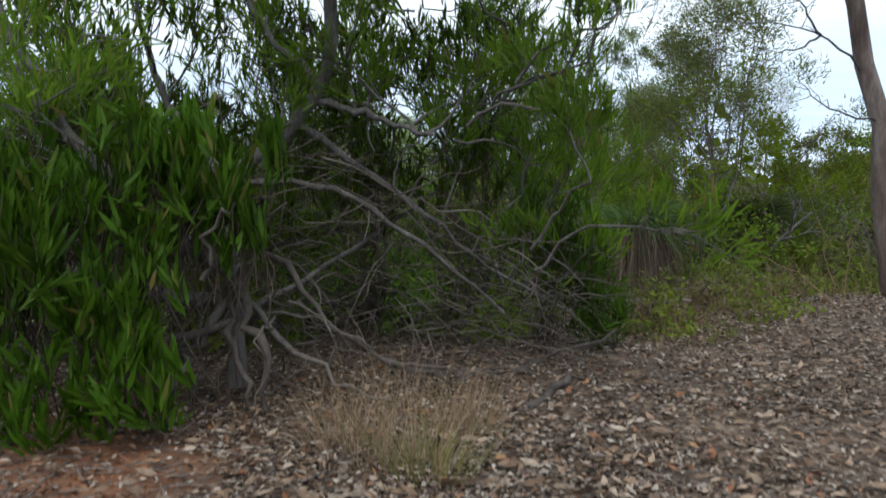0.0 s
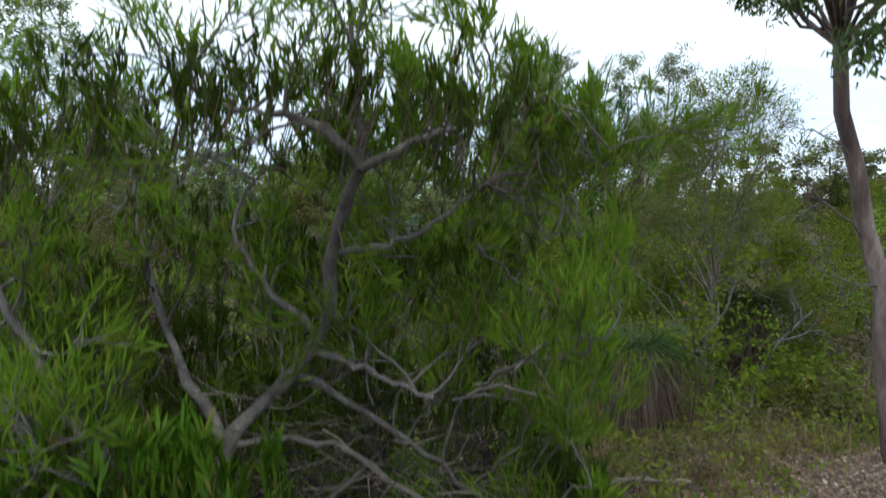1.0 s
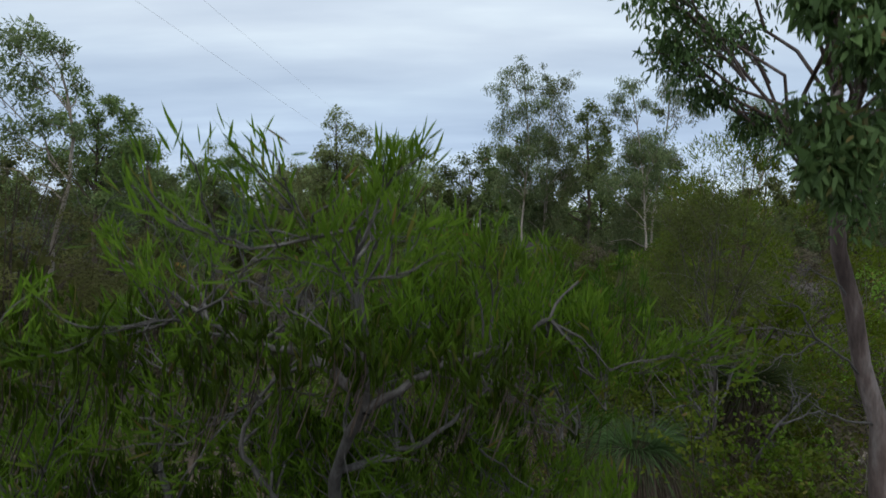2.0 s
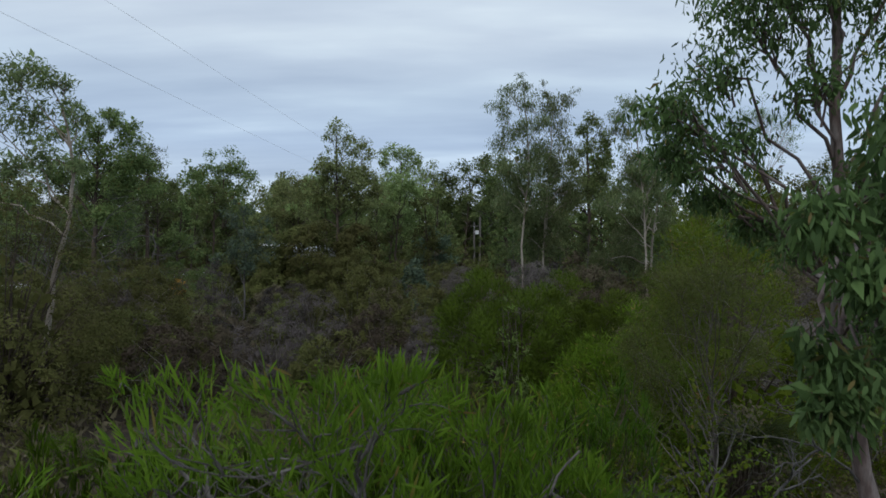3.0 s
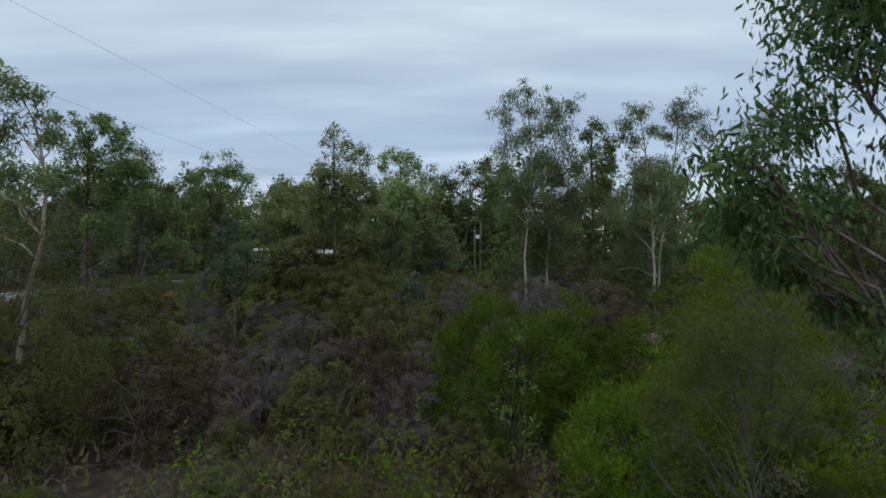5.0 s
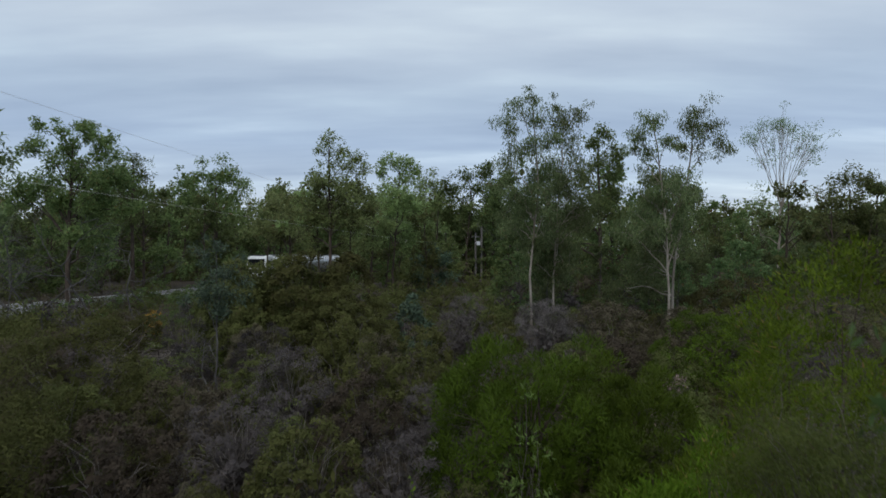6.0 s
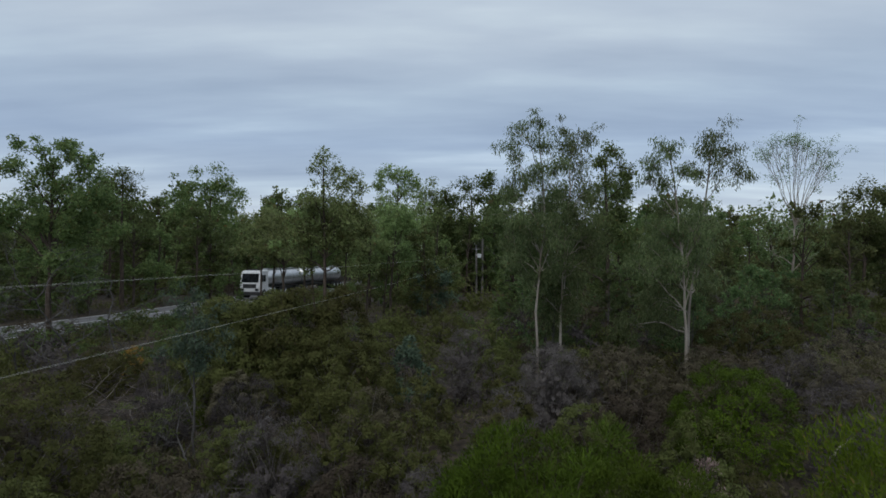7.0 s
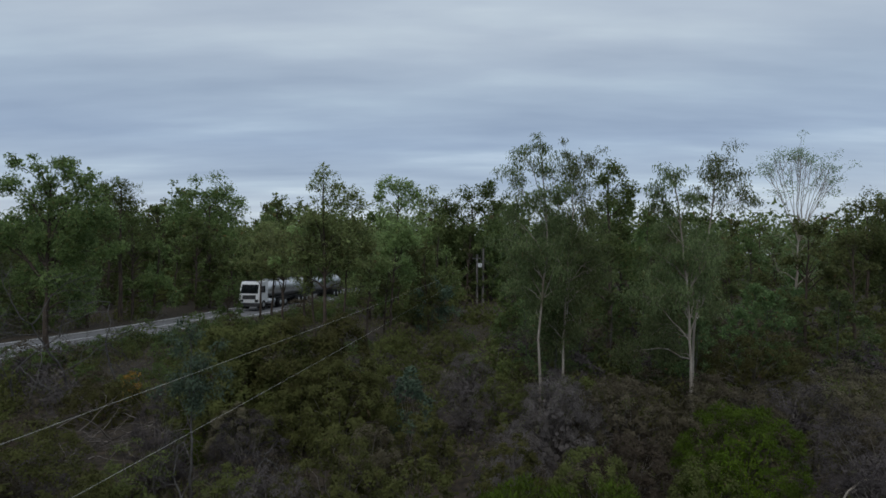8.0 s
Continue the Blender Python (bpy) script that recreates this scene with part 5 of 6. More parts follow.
MOUNDS = [  # x, y, radius, height, kind
    (13.8, 26.2, 2.0, 2.4, GREY_), (12.0, 22.6, 1.8, 2.2, GREY_), (16.0, 28.2, 1.8, 2.4, BROWN_), (10.4, 20.4, 1.5, 1.9, OLIVE_), (11.6, 30.0, 1.7, 2.5, BROWN_), (-15.0, 27.6, 1.6, 2.1, BROWN_), (-12.6, 24.6, 1.3, 2.0, GREY_), (7.2, 30.9, 2.2, 2.75, BROWN_), (4.1, 29.6, 1.5, 3.3, GREY_), (5.2, 30.4, 1.2, 2.7, GREY_), (-4.3, 31.0, 2.3, 3.45, OLIVE_), (-5.9, 30.4, 1.4, 2.6, OLIVE_),
    (-15.7, 34.7, 1.6, 1.7, OLIVE_), (-11.3, 22.3, 2.2, 3.3, OLIVE_), (-13.6, 22.8, 1.7, 2.6, BROWN_), (-9.8, 27.0, 0.95, 3.2, GREY_), (-9.6, 33.0, 1.4, 1.6, GREY_), (-3.2, 23.8, 1.7, 2.85, OLIVE_), (-4.6, 22.2, 1.3, 2.4, GREY_),
    (-5.8, 23.2, 0.9, 2.1, OLIVE_), (-0.2, 46.8, 2.1, 1.85, OLIVE_), (1.2, 38.0, 1.6, 2.2, GREY_), (-0.8, 28.4, 1.15, 2.1, OLIVE_), (-0.9, 23.8, 1.2, 2.1, OLIVE_), (1.8, 22.9, 1.0, 3.1, OLIVE_), (13.8, 31.0, 2.4, 2.5, GREY_),
    (17.2, 32.4, 2.4, 2.7, BROWN_), (16.0, 38.5, 3.0, 3.0, OLIVE_), (11.8, 34.8, 1.6, 2.0, BROWN_), (5.8, 25.6, 1.5, 2.3, BROWN_), (4.3, 24.4, 1.3, 2.3, OLIVE_), (7.3, 23.6, 1.1, 2.1, OLIVE_), (-7.2, 20.6, 1.3, 2.2, BROWN_), (-2.2, 20.2, 1.3, 2.1, BROWN_),
    (-0.3, 20.4, 1.0, 1.9, GREY_), (-6.9, 27.6, 1.3, 2.4, GREY_), (-2.6, 27.0, 1.2, 2.0, BROWN_), (2.2, 26.6, 1.3, 2.1, GREY_), (0.9, 32.6, 1.3, 2.1, GREY_), (2.4, 34.0, 1.3, 2.0, OLIVE_), (-7.9, 30.0, 1.3, 2.0, BROWN_), (-17.6, 28.4, 2.0, 2.2, OLIVE_),
    (-9.2, 18.4, 1.5, 2.4, OLIVE_), (-5.0, 18.2, 1.4, 2.1, GREY_), (-2.9, 17.0, 1.3, 1.9, OLIVE_), (-7.3, 16.6, 1.4, 2.1, BROWN_), (-0.9, 16.6, 1.1, 1.7, GREY_),
]
for k, (x, y, r, h, (label, mat, wide)) in enumerate(MOUNDS):
    shrub("shrub", label, x, y, r, h, int(2500 * r * h * (0.75 if y > 30 else 1.0)), TWIG, mat, 600 + k, leaf=(0.088 if y < 30 else 0.115, wide * 0.85), twigs=40 if mat is not LEAF_GREY else 110, up=0.1, bumps=0.09, clump=0.17, hug=0.94)
for k, (x, y, r, h, (label, mat, wide)) in enumerate(((10.2, 30.2, 1.5, 2.5, BROWN_), (4.7, 33.3, 1.3, 2.3, GREY_), (6.0, 34.2, 1.3, 2.2, OLIVE_))):
    shrub("shrub", label, x, y, r, h, int(2000 * r * h), TWIG, mat, 660 + k, leaf=(0.115, wide * 0.85), twigs=40, up=0.1, bumps=0.09, clump=0.17, hug=0.94)
shrub("shrub", "tall dark olive shrub with broad dome", -11.0, 15.7, 2.8, 5.8, 36000, BARK_DARK, LEAF_OLIVE, 85, leaf=(0.08, 0.036), twigs=80, up=0.1, bumps=0.14)
for k, (x, y, r, h, n) in enumerate(((4.6, 10.2, 0.9, 1.3, 1500), (5.6, 10.6, 1.1, 1.6, 1900), (4.9, 8.0, 0.6, 0.8, 800), (7.4, 9.9, 1.2, 1.5, 1900), (3.4, 10.6, 0.8, 1.3, 1200), (1.7, 10.6, 0.9, 1.9, 1000), (-0.6, 10.9, 0.9, 1.9, 900), (-2.4, 10.2, 0.9, 1.9, 900), (8.8, 12.8, 1.6, 2.6, 3000), (0.6, 9.0, 0.8, 1.9, 900), (5.2, 8.9, 0.7, 0.9, 800), (4.4, 7.2, 0.5, 0.6, 500), (5.3, 7.6, 0.7, 0.8, 800), (5.9, 8.6, 0.8, 1.1, 1000))):
    shrub("shrub", ("open yellow-green shrub with small rounded leaves", "brown drying shrub with small leaves", "open yellow-green shrub with small rounded leaves", "dull olive shrub with small leaves")[k % 4], x, y, r, h, n, TWIG, (LEAF_SHOOT, LEAF_BROWN, LEAF_SHOOT, LEAF_OLIVE)[k % 4], 70 + k, "undergrowth shrubs", leaf=(0.085, 0.05), twigs=50, core=0, bumps=0.4, wild=0.1)
shrub("shrub", "dead shrub with rusty brown withered leaves", 4.9, 11.9, 0.35, 2.3, 800, TWIG, LEAF_DEAD, 99, "undergrowth shrubs", leaf=(0.12, 0.03), twigs=40, core=0, up=-0.6)
gum_tree("sapling", "slim blue-green gum sapling on a bare grey stem", (-8.25, 26.0), [(-8.25, 26.0, 0.8), (-8.2, 26.0, 3), (-8.25, 26.0, 6.0)],
         [(-8.25, 26.0, 6.3, 0.35), (-8.6, 26.0, 5.7, 0.5), (-7.8, 26.1, 5.5, 0.5), (-8.4, 25.8, 5.0, 0.6), (-7.7, 25.9, 4.6, 0.6), (-8.8, 26.2, 4.4, 0.55), (-8.1, 26.0, 4.0, 0.5)], 0.05, BARK_GREY, LEAF_BLUE, 80, "saplings", leaf=(0.12, 0.04), per=1300, droop=0.4)
gum_tree("sapling", "round blue-green gum sapling", (-1.0, 58.0), [(-1.0, 58, 2.3), (-1, 58, 4), (-1, 58, 6.3)],
         [(-1.0, 58, 6.4, 0.7), (-1.8, 58, 5.6, 0.9), (-0.2, 58, 5.6, 0.9), (-1.2, 58, 4.8, 1.1), (-0.1, 58, 4.2, 0.9), (-2.0, 58, 4.2, 0.9)], 0.08, BARK_PALE, LEAF_BLUE, 81, "saplings", leaf=(0.24, 0.11), per=450, droop=0.2)

for k, (x, y, r, h) in enumerate(((-9.3, 32.6, 2.0, 4.6), (-7.8, 33.2, 2.2, 5.0), (-6.2, 32.6, 2.2, 5.0), (-4.9, 34.0, 1.8, 4.9), (-11.0, 34.6, 1.5, 3.7))):
    shrub("tall_shrub", "tall rounded olive shrub below the road", x, y, r, h, 17000, BARK_DARK, LEAF_OLIVE, 130 + k, leaf=(0.13, 0.075), twigs=30, up=0.1, bumps=0.12)


def dead_tree(label, x, y, h, r, seed, name="dead_tree", group="dead trees"):
    """A bare grey tree with crooked tangled limbs."""
    rng = np.random.default_rng(seed)
    t = thing(name, label, "tree" if name == "dead_tree" else "shrub", group, at=(x, y, height1(x, y) - 0.05))
    wood = Buf()

    def grow(p, d, L, rad, deep):
        ln = wander(rng, p, d, L, 8, 0.22, 0.02)
        tube(wood, ln, rad, rad * 0.35, 6 if deep > 1 else 4)
        if deep:
            for i in (2, 4, 5, 6, 7, 8):
                if rng.random() < 0.75:
                    grow(ln[i], unit(ln[i] - ln[i - 1]) * 0.5 + rng.normal(0, 0.75, 3) * [r, r, 0.8], L * rng.uniform(0.4, 0.62 if h < 5 else 0.75), rad * 0.5, deep - 1)

    grow(np.zeros(3), np.array([0, 0, 1.0]), h * (0.6 if h < 5 else 0.8), 0.012 + 0.008 * h, 3)
    part("trunk", wood.mesh("trunk", BARK_GREY, True), t)


for k, (x, y, h, r) in enumerate(((-19.7, 38.7, 6.5, 0.9), (-22.6, 38.0, 6.5, 0.9), (-21.2, 36.8, 5.6, 0.9), (-24.2, 40.5, 6.5, 1.0), (-18.4, 41.0, 6.0, 0.8), (-23.4, 36.5, 5.4, 1.0), (-8.0, 25.2, 3.4, 0.5), (-9.4, 26.0, 3.6, 0.6), (-6.4, 25.0, 3.2, 0.6), (-12.2, 27.4, 2.0, 0.9), (6.2, 57.5, 7.0, 0.8))):
    dead_tree("bare grey dead tree with crooked tangled limbs", x, y, h, r, 300 + k)

for k, (x, y, h) in enumerate(((1.5, 8.6, 2.2), (4.4, 9.2, 3.2), (3.6, 8.8, 3.3), (0.9, 7.4, 1.9), (-4.2, 12.0, 2.4), (7.6, 11.2, 1.7))):
    dead_tree("bare grey dead shrub with thin tangled twigs", x, y, h, 0.5, 330 + k, "dead_shrub", "dead shrubs")
# ---- the thicket: shrub kinds, copied about ----

def view_gap(x, y):
    """True where the line to the tanker and the road stays open between the trees."""
    a = x / max(y - 5.3, 1)
    return (abs(a - 0.05) < 0.05 and y < 85) or a > -0.70 and a < -0.12 and x > np.interp(y, ROAD[:40, 1], ROAD[:40, 0])


kinds = []
for k, (label, mat, stem, r, h, n, kw) in enumerate((
        ("olive brown rounded shrub", LEAF_OLIVE, TWIG, 1.6, 3.0, 4000, dict(leaf=(0.12, 0.064), up=0.15, twigs=20)),
        ("dull olive shrub with grey twigs", LEAF_OLIVE, TWIG, 1.35, 2.7, 3500, dict(leaf=(0.11, 0.056), up=0.15, twigs=24, bumps=0.3)),
        ("brown drying shrub with bare twigs", LEAF_BROWN, TWIG, 1.45, 2.6, 3500, dict(leaf=(0.11, 0.056), up=0.15, twigs=26, bumps=0.3)),
        ("grey twiggy half-dead shrub", LEAF_GREY, TWIG, 1.25, 2.5, 3200, dict(leaf=(0.12, 0.04), up=0.15, twigs=60, core=0.7, bumps=0.3, wild=0.08)),
        ("dark green rounded shrub", LEAF_GREEN, BARK_DARK, 1.45, 2.6, 3600, dict(leaf=(0.11, 0.056), up=0.15, twigs=20)),
        ("brown low spreading shrub", LEAF_BROWN, TWIG, 1.7, 2.0, 3600, dict(leaf=(0.11, 0.042), twigs=26)))):
    t = shrub("shrub", label, 0, 0, r, h, n, stem, mat, 100 + k, "thicket shrubs", **kw)
    kinds.append((t, r, h))
far_kinds = []
for k, (label, mat) in enumerate((("olive shrub at the edge of the wood", LEAF_OLIVE), ("brown shrub at the edge of the wood", LEAF_BROWN), ("dark green shrub along the verge of the road", LEAF_DARK), ("grey twiggy shrub at the edge of the wood", LEAF_GREY))):
    far_kinds.append(shrub("shrub", label, (3.0, -13.0, -17.5, 6.5)[k], (43.0, 43.0, 52.0, 38.0)[k], 1.6, 2.3, 620, TWIG if k < 2 else BARK_DARK, mat, 120 + k, "thicket shrubs", leaf=(0.24, 0.13), twigs=6))
FAR = [[], [], [], []]


def far_scrub():
    """The scrub beyond the thicket, past counting: the far kinds laid out again in one mesh for each hue."""
    for kind, places, label in zip(far_kinds, FAR, ("olive scrub at the edge of the wood", "brown scrub at the edge of the wood", "dark green scrub along the verge of the road", "grey scrub at the edge of the wood")):
        me = [c for c in kind.children if c.name.startswith("foliage")][0].data
        v = np.zeros(len(me.vertices) * 3, np.float32)
        me.vertices.foreach_get("co", v)
        v = np.c_[v.reshape(-1, 3), np.ones(len(me.vertices))]
        start = np.zeros(len(me.polygons), np.int32)
        size = np.zeros(len(me.polygons), np.int32)
        at = np.zeros(len(me.loops), np.int32)
        me.polygons.foreach_get("loop_start", start)
        me.polygons.foreach_get("loop_total", size)
        me.loops.foreach_get("vertex_index", at)
        quads = at[start[size == 4][:, None] + np.arange(4)]
        tris = at[start[size == 3][:, None] + np.arange(3)]
        buf = Buf()
        for m in places:
            buf.put((v @ np.array(m).T)[:, :3], quads, tris)
        if places:
            tagged(new("scrub", buf.mesh("scrub", me.materials[0])), label, "scrub", kind="stuff")


rng = np.random.default_rng(5)
named = [(x, y, 0.8 * r) for x, y, r, h, kind in MOUNDS] + [(9.5, 26.0, 1.6), (5.9, 13.0, 2.2), (9.4, 16.8, 2.2), (12.2, 18.5, 2.2), (9.5, 13.0, 2.0), (6.9, 13.4, 1.6), (11.5, 15.0, 1.5), (2.0, 18.4, 2.4), (4.1, 17.8, 1.6), (4.0, 14.6, 1.3), (6.6, 15.4, 2.3), (-10.4, 15.7, 2.5), (-1.4, 31.4, 0.8), (-8.2, 26.0, 0.7), (-13.4, 31.5, 2.2), (-12.6, 28.6, 1.5), (-9.3, 32.6, 1.5), (-7.7, 33.4, 1.5), (-6.2, 32.6, 1.4), (-4.9, 34.0, 1.3), (0, 6, 3.2), (-2.5, 5, 3.2), (4, 9, 2.5), (2, 10.6, 1.4), (6.2, 11.3, 2.2)]
spots, used = [], set()
tries = 0
while len(spots) < 250 and tries < 26000:
    tries += 1
    y = 9 + 44 * rng.random() ** 0.75
    x = rng.uniform(-0.80, 0.80) * y
    k = int(rng.choice(6, p=[0.27, 0.23, 0.16, 0.22, 0.05, 0.07]))
    s = rng.uniform(0.55, 1.05) * (0.5 if y < 14 else 0.62 if y < 19 else 0.85)
    if y > 40 and view_gap(x, y):
        s *= 0.62
    rr = kinds[k][1] * s
    if any((x - a) ** 2 + (y - b) ** 2 < (0.8 * (rr + c)) ** 2 for a, b, c in named) or any((x - a) ** 2 + (y - b) ** 2 < (0.55 * (rr + c)) ** 2 for a, b, c in spots) or road_gap(x, y) < 5.5:
        continue
    spots.append((x, y, rr))
    m = pose(x, y, height1(x, y) - 0.06, 0, 0, rng.uniform(0, 360)) @ Matrix.Diagonal((s, s, s * rng.uniform(0.85, 1.15), 1))
    if y > 33 and (k != 3 or y > 36):
        f = 2 if y > 40 and view_gap(x, y) and rng.random() < 0.7 else 0 if k in (0, 1, 4) else 3 if k == 3 else 1
        if y > 37:
            FAR[f].append(m)
        else:
            copy_thing(far_kinds[f], m)
    elif k not in used:
        used.add(k)
        kinds[k][0].matrix_basis = m
    else:
        copy_thing(kinds[k][0], m)

for x, y, k, s in ((0.2, 15.6, 5, 0.55), (1.6, 16.6, 2, 0.55), (3.4, 16.2, 1, 0.5), (-1.5, 17.2, 2, 0.75), (5.0, 17.6, 0, 0.6), (-3.6, 18.2, 1, 0.8), (0.6, 18.6, 3, 0.6), (-5.2, 16.4, 2, 0.7), (4.4, 13.8, 2, 0.5), (2.2, 14.2, 5, 0.5), (-0.6, 13.6, 2, 0.5), (-3.4, 14.2, 5, 0.6)):
    copy_thing(kinds[k][0], pose(x, y, height1(x, y) - 0.06, 0, 0, 40 * x + 70) @ Matrix.Diagonal((s, s, s, 1)))

# ---- the wood behind: gum kinds, copied about ----
LEAN_WOOD = dict(twigs=2, thin_sides=3, sides=5)
woods = []
for k, (label, mat, bark, h, r, n, r0, kw) in enumerate((
        ("dark bushland gum with dense crown", LEAF_DARK, BARK_DARK, 11.5, 3.0, 26, 0.2, dict(leaf=(0.34, 0.24), per=90, droop=0.2, lo=0.12, **LEAN_WOOD)),
        ("dark olive gum with clumped crown", LEAF_GUM, BARK_DARK, 10.5, 2.8, 26, 0.18, dict(leaf=(0.32, 0.22), per=92, droop=0.25, lo=0.12, **LEAN_WOOD)),
        ("bushland gum with uneven crown", LEAF_GUM, BARK_DARK, 12.0, 2.6, 26, 0.2, dict(leaf=(0.32, 0.22), per=92, droop=0.3, lo=0.2, **LEAN_WOOD)),
        ("short spreading dark gum", LEAF_DARK, BARK_DARK, 8.0, 2.8, 24, 0.16, dict(leaf=(0.32, 0.23), per=100, droop=0.2, lo=0.08, **LEAN_WOOD)),
        ("leafy green gum with drooping foliage", LEAF_MID, BARK_GREY, 8.5, 2.0, 26, 0.07, dict(leaf=(0.26, 0.13), per=160, droop=0.6, lo=0.08, base=0.1, **LEAN_WOOD)))):
    t = thing("gum_tree", label, "tree", "woodland gums")
    wood, leaves = random_gum(200 + k, h, r, n, r0, **kw)
    part("trunk", wood.mesh("trunk", bark, True), t)
    part("crown", leaves.mesh("crown", mat), t)
    woods.append((t, h, r))
spots, used, tries = [], set(), 0
STANDS = [  # how many, x from, x to, y from, y to, scale, chances of the kinds
    (64, -74, -19, 50, 112, 0.95, (0.45, 0.2, 0.2, 0.15, 0.0)),
    (26, -100, 0, 110, 137, 1.3, (0.4, 0.3, 0.3, 0.0, 0.0)),
    (26, 0, 105, 112, 137, 1.25, (0.4, 0.3, 0.3, 0.0, 0.0)),
    (16, 14, 80, 84, 108, 0.92, (0.4, 0.4, 0.2, 0.0, 0.0)),
    (8, -36, -15, 119, 134, 1.3, (0.4, 0.3, 0.3, 0.0, 0.0)),
    (12, -12, 6, 52, 84, 0.81, (0.05, 0.55, 0.3, 0.1, 0.0)),
    (14, -10, 14, 84, 104, 0.99, (0.25, 0.45, 0.3, 0.0, 0.0)),
    (40, 6, 66, 48, 84, 0.8, (0.15, 0.25, 0.25, 0.1, 0.25)),
]

for count, x0, x1, y0, y1, big, odds in STANDS:
    done = tries = 0
    while done < count and tries < 4000:
        tries += 1
        x, y = rng.uniform(x0, x1), rng.uniform(y0, y1)
        k = int(rng.choice(5, p=odds))
        s = rng.uniform(0.85, 1.12) * big * (0.8 if y < 64 and x < 0 else 1.0)
        if abs(x) > 0.82 * y or road_gap(x, y) < 5.6 + 0.3 * s or view_gap(x, y):
            continue
        if any((x - a) ** 2 + (y - b) ** 2 < (0.46 * (woods[k][2] * s + c)) ** 2 for a, b, c in spots):
            continue
        spots.append((x, y, woods[k][2] * s))
        done += 1
        m = pose(x, y, height1(x, y) - 0.1, 0, 0, rng.uniform(0, 360)) @ Matrix.Diagonal((s, s, s * rng.uniform(0.9, 1.1), 1))
        if k not in used:
            used.add(k)
            woods[k][0].matrix_basis = m
        else:
            copy_thing(woods[k][0], m)
# dark shrubs along the near verge of the road, and gums on its far verge
for k in range(90):
    y = rng.uniform(44, 92)
    x = float(np.interp(y, ROAD[:40, 1], ROAD[:40, 0])) + rng.uniform(5.2, 13)
    if road_gap(x, y) > 5.0:
        s = rng.uniform(0.4, 0.7)
        FAR[int(rng.choice(3, p=[0.25, 0.25, 0.5]))].append(pose(x, y, height1(x, y) - 0.06, 0, 0, rng.uniform(0, 360)) @ Matrix.Diagonal((s * 1.3, s * 1.3, s, 1)))
for x, y, k, s in ((-31.8, 62, 0, 0.75), (-29.6, 70, 1, 0.8), (-28.0, 77, 0, 0.85), (-34.5, 58, 3, 0.9), (-37.0, 54, 1, 0.8), (-40, 50, 0, 0.8), (-20.0, 64, 3, 0.62), (-26.0, 84, 2, 0.9), (-24.0, 92, 0, 0.95), (-22.4, 100, 1, 0.95), (0.5, 88.5, 3, 1.1), (3.2, 93, 3, 1.15), (6.2, 89, 3, 1.1), (8.8, 92, 3, 1.1), (5.0, 99, 3, 1.2), (1.2, 101, 3, 1.2), (-2.5, 92, 3, 1.1)):
    copy_thing(woods[k][0], pose(x, y, height1(x, y) - 0.1, 0, 0, 47 * x) @ Matrix.Diagonal((s, s, s, 1)))
for k, (x, y, h) in enumerate(((-10.4, 52.5, 8.8), (-12.8, 55.5, 8.6), (-14.6, 59.0, 9.0), (-4.2, 54.0, 9.2), (-17.0, 64.0, 9.2))):
    t = thing("gum_tree", "dark gum with bare lower trunk and spreading crown", "tree", "dark gums", at=(x, y, height1(x, y) - 0.08))
    wood, leaves = random_gum(230 + k, h, 2.6, 16, 0.13, lo=0.6, leaf=(0.24, 0.13), per=260, droop=0.3, twigs=3, base=0.45)
    part("trunk", wood.mesh("trunk", BARK_DARK, True), t)
    part("crown", leaves.mesh("crown", LEAF_HAZE), t)
# leafy young gums at the foot of the pale gums
for k in range(38):
    y = rng.uniform(36.5, 54)
    x = rng.uniform(0.08, 0.80) * y + 1.0
    s = rng.uniform(0.55, 0.95)
    copy_thing(woods[4][0], pose(x, y, height1(x, y) - 0.1, 0, 0, rng.uniform(0, 360)) @ Matrix.Diagonal((s, s, s, 1)))


for k in range(100):
    y = rng.uniform(44, 118)
    x = rng.uniform(-0.75, 0.65) * y
    if road_gap(x, y) > 6.0 and (x > -0.02 * y or not view_gap(x, y)):
        s = rng.uniform(0.8, 1.2) * (0.8 if y < 55 and x < 0 else 1.25)
        FAR[int(rng.choice([0, 1]))].append(pose(x, y, height1(x, y) - 0.06, 0, 0, rng.uniform(0, 360)) @ Matrix.Diagonal((s, s, s, 1)))


far_scrub()


def distant_wood():
    """The far wood that closes the view between the nearer trunks."""
    rng_ = np.random.default_rng(78)
    n = 80000
    y_ = rng_.uniform(138, 210, n)
    x_ = rng_.uniform(-1.0, 1.0, n) * y_
    crest = 13.5 + 2.5 * np.sin(x_ * 0.21 + y_ * 0.13) + 1.5 * np.sin(x_ * 0.53 + 1.7)
    p = np.stack([x_, y_, height(x_, y_) + crest * rng_.random(n) ** 0.85], 1)
    ok = road_gap(x_, y_) > 8
    b_ = Buf()
    blades(b_, rng_, p[ok], rng_.normal(0, 1, (int(ok.sum()), 3)), 1.1, 0.8, 0.25, False, None, True)
    tagged(new("distant_wood", b_.mesh("distant_wood", LEAF_GUM)), "dense dark olive canopy of the far wood", "woodland", kind="stuff")


distant_wood()


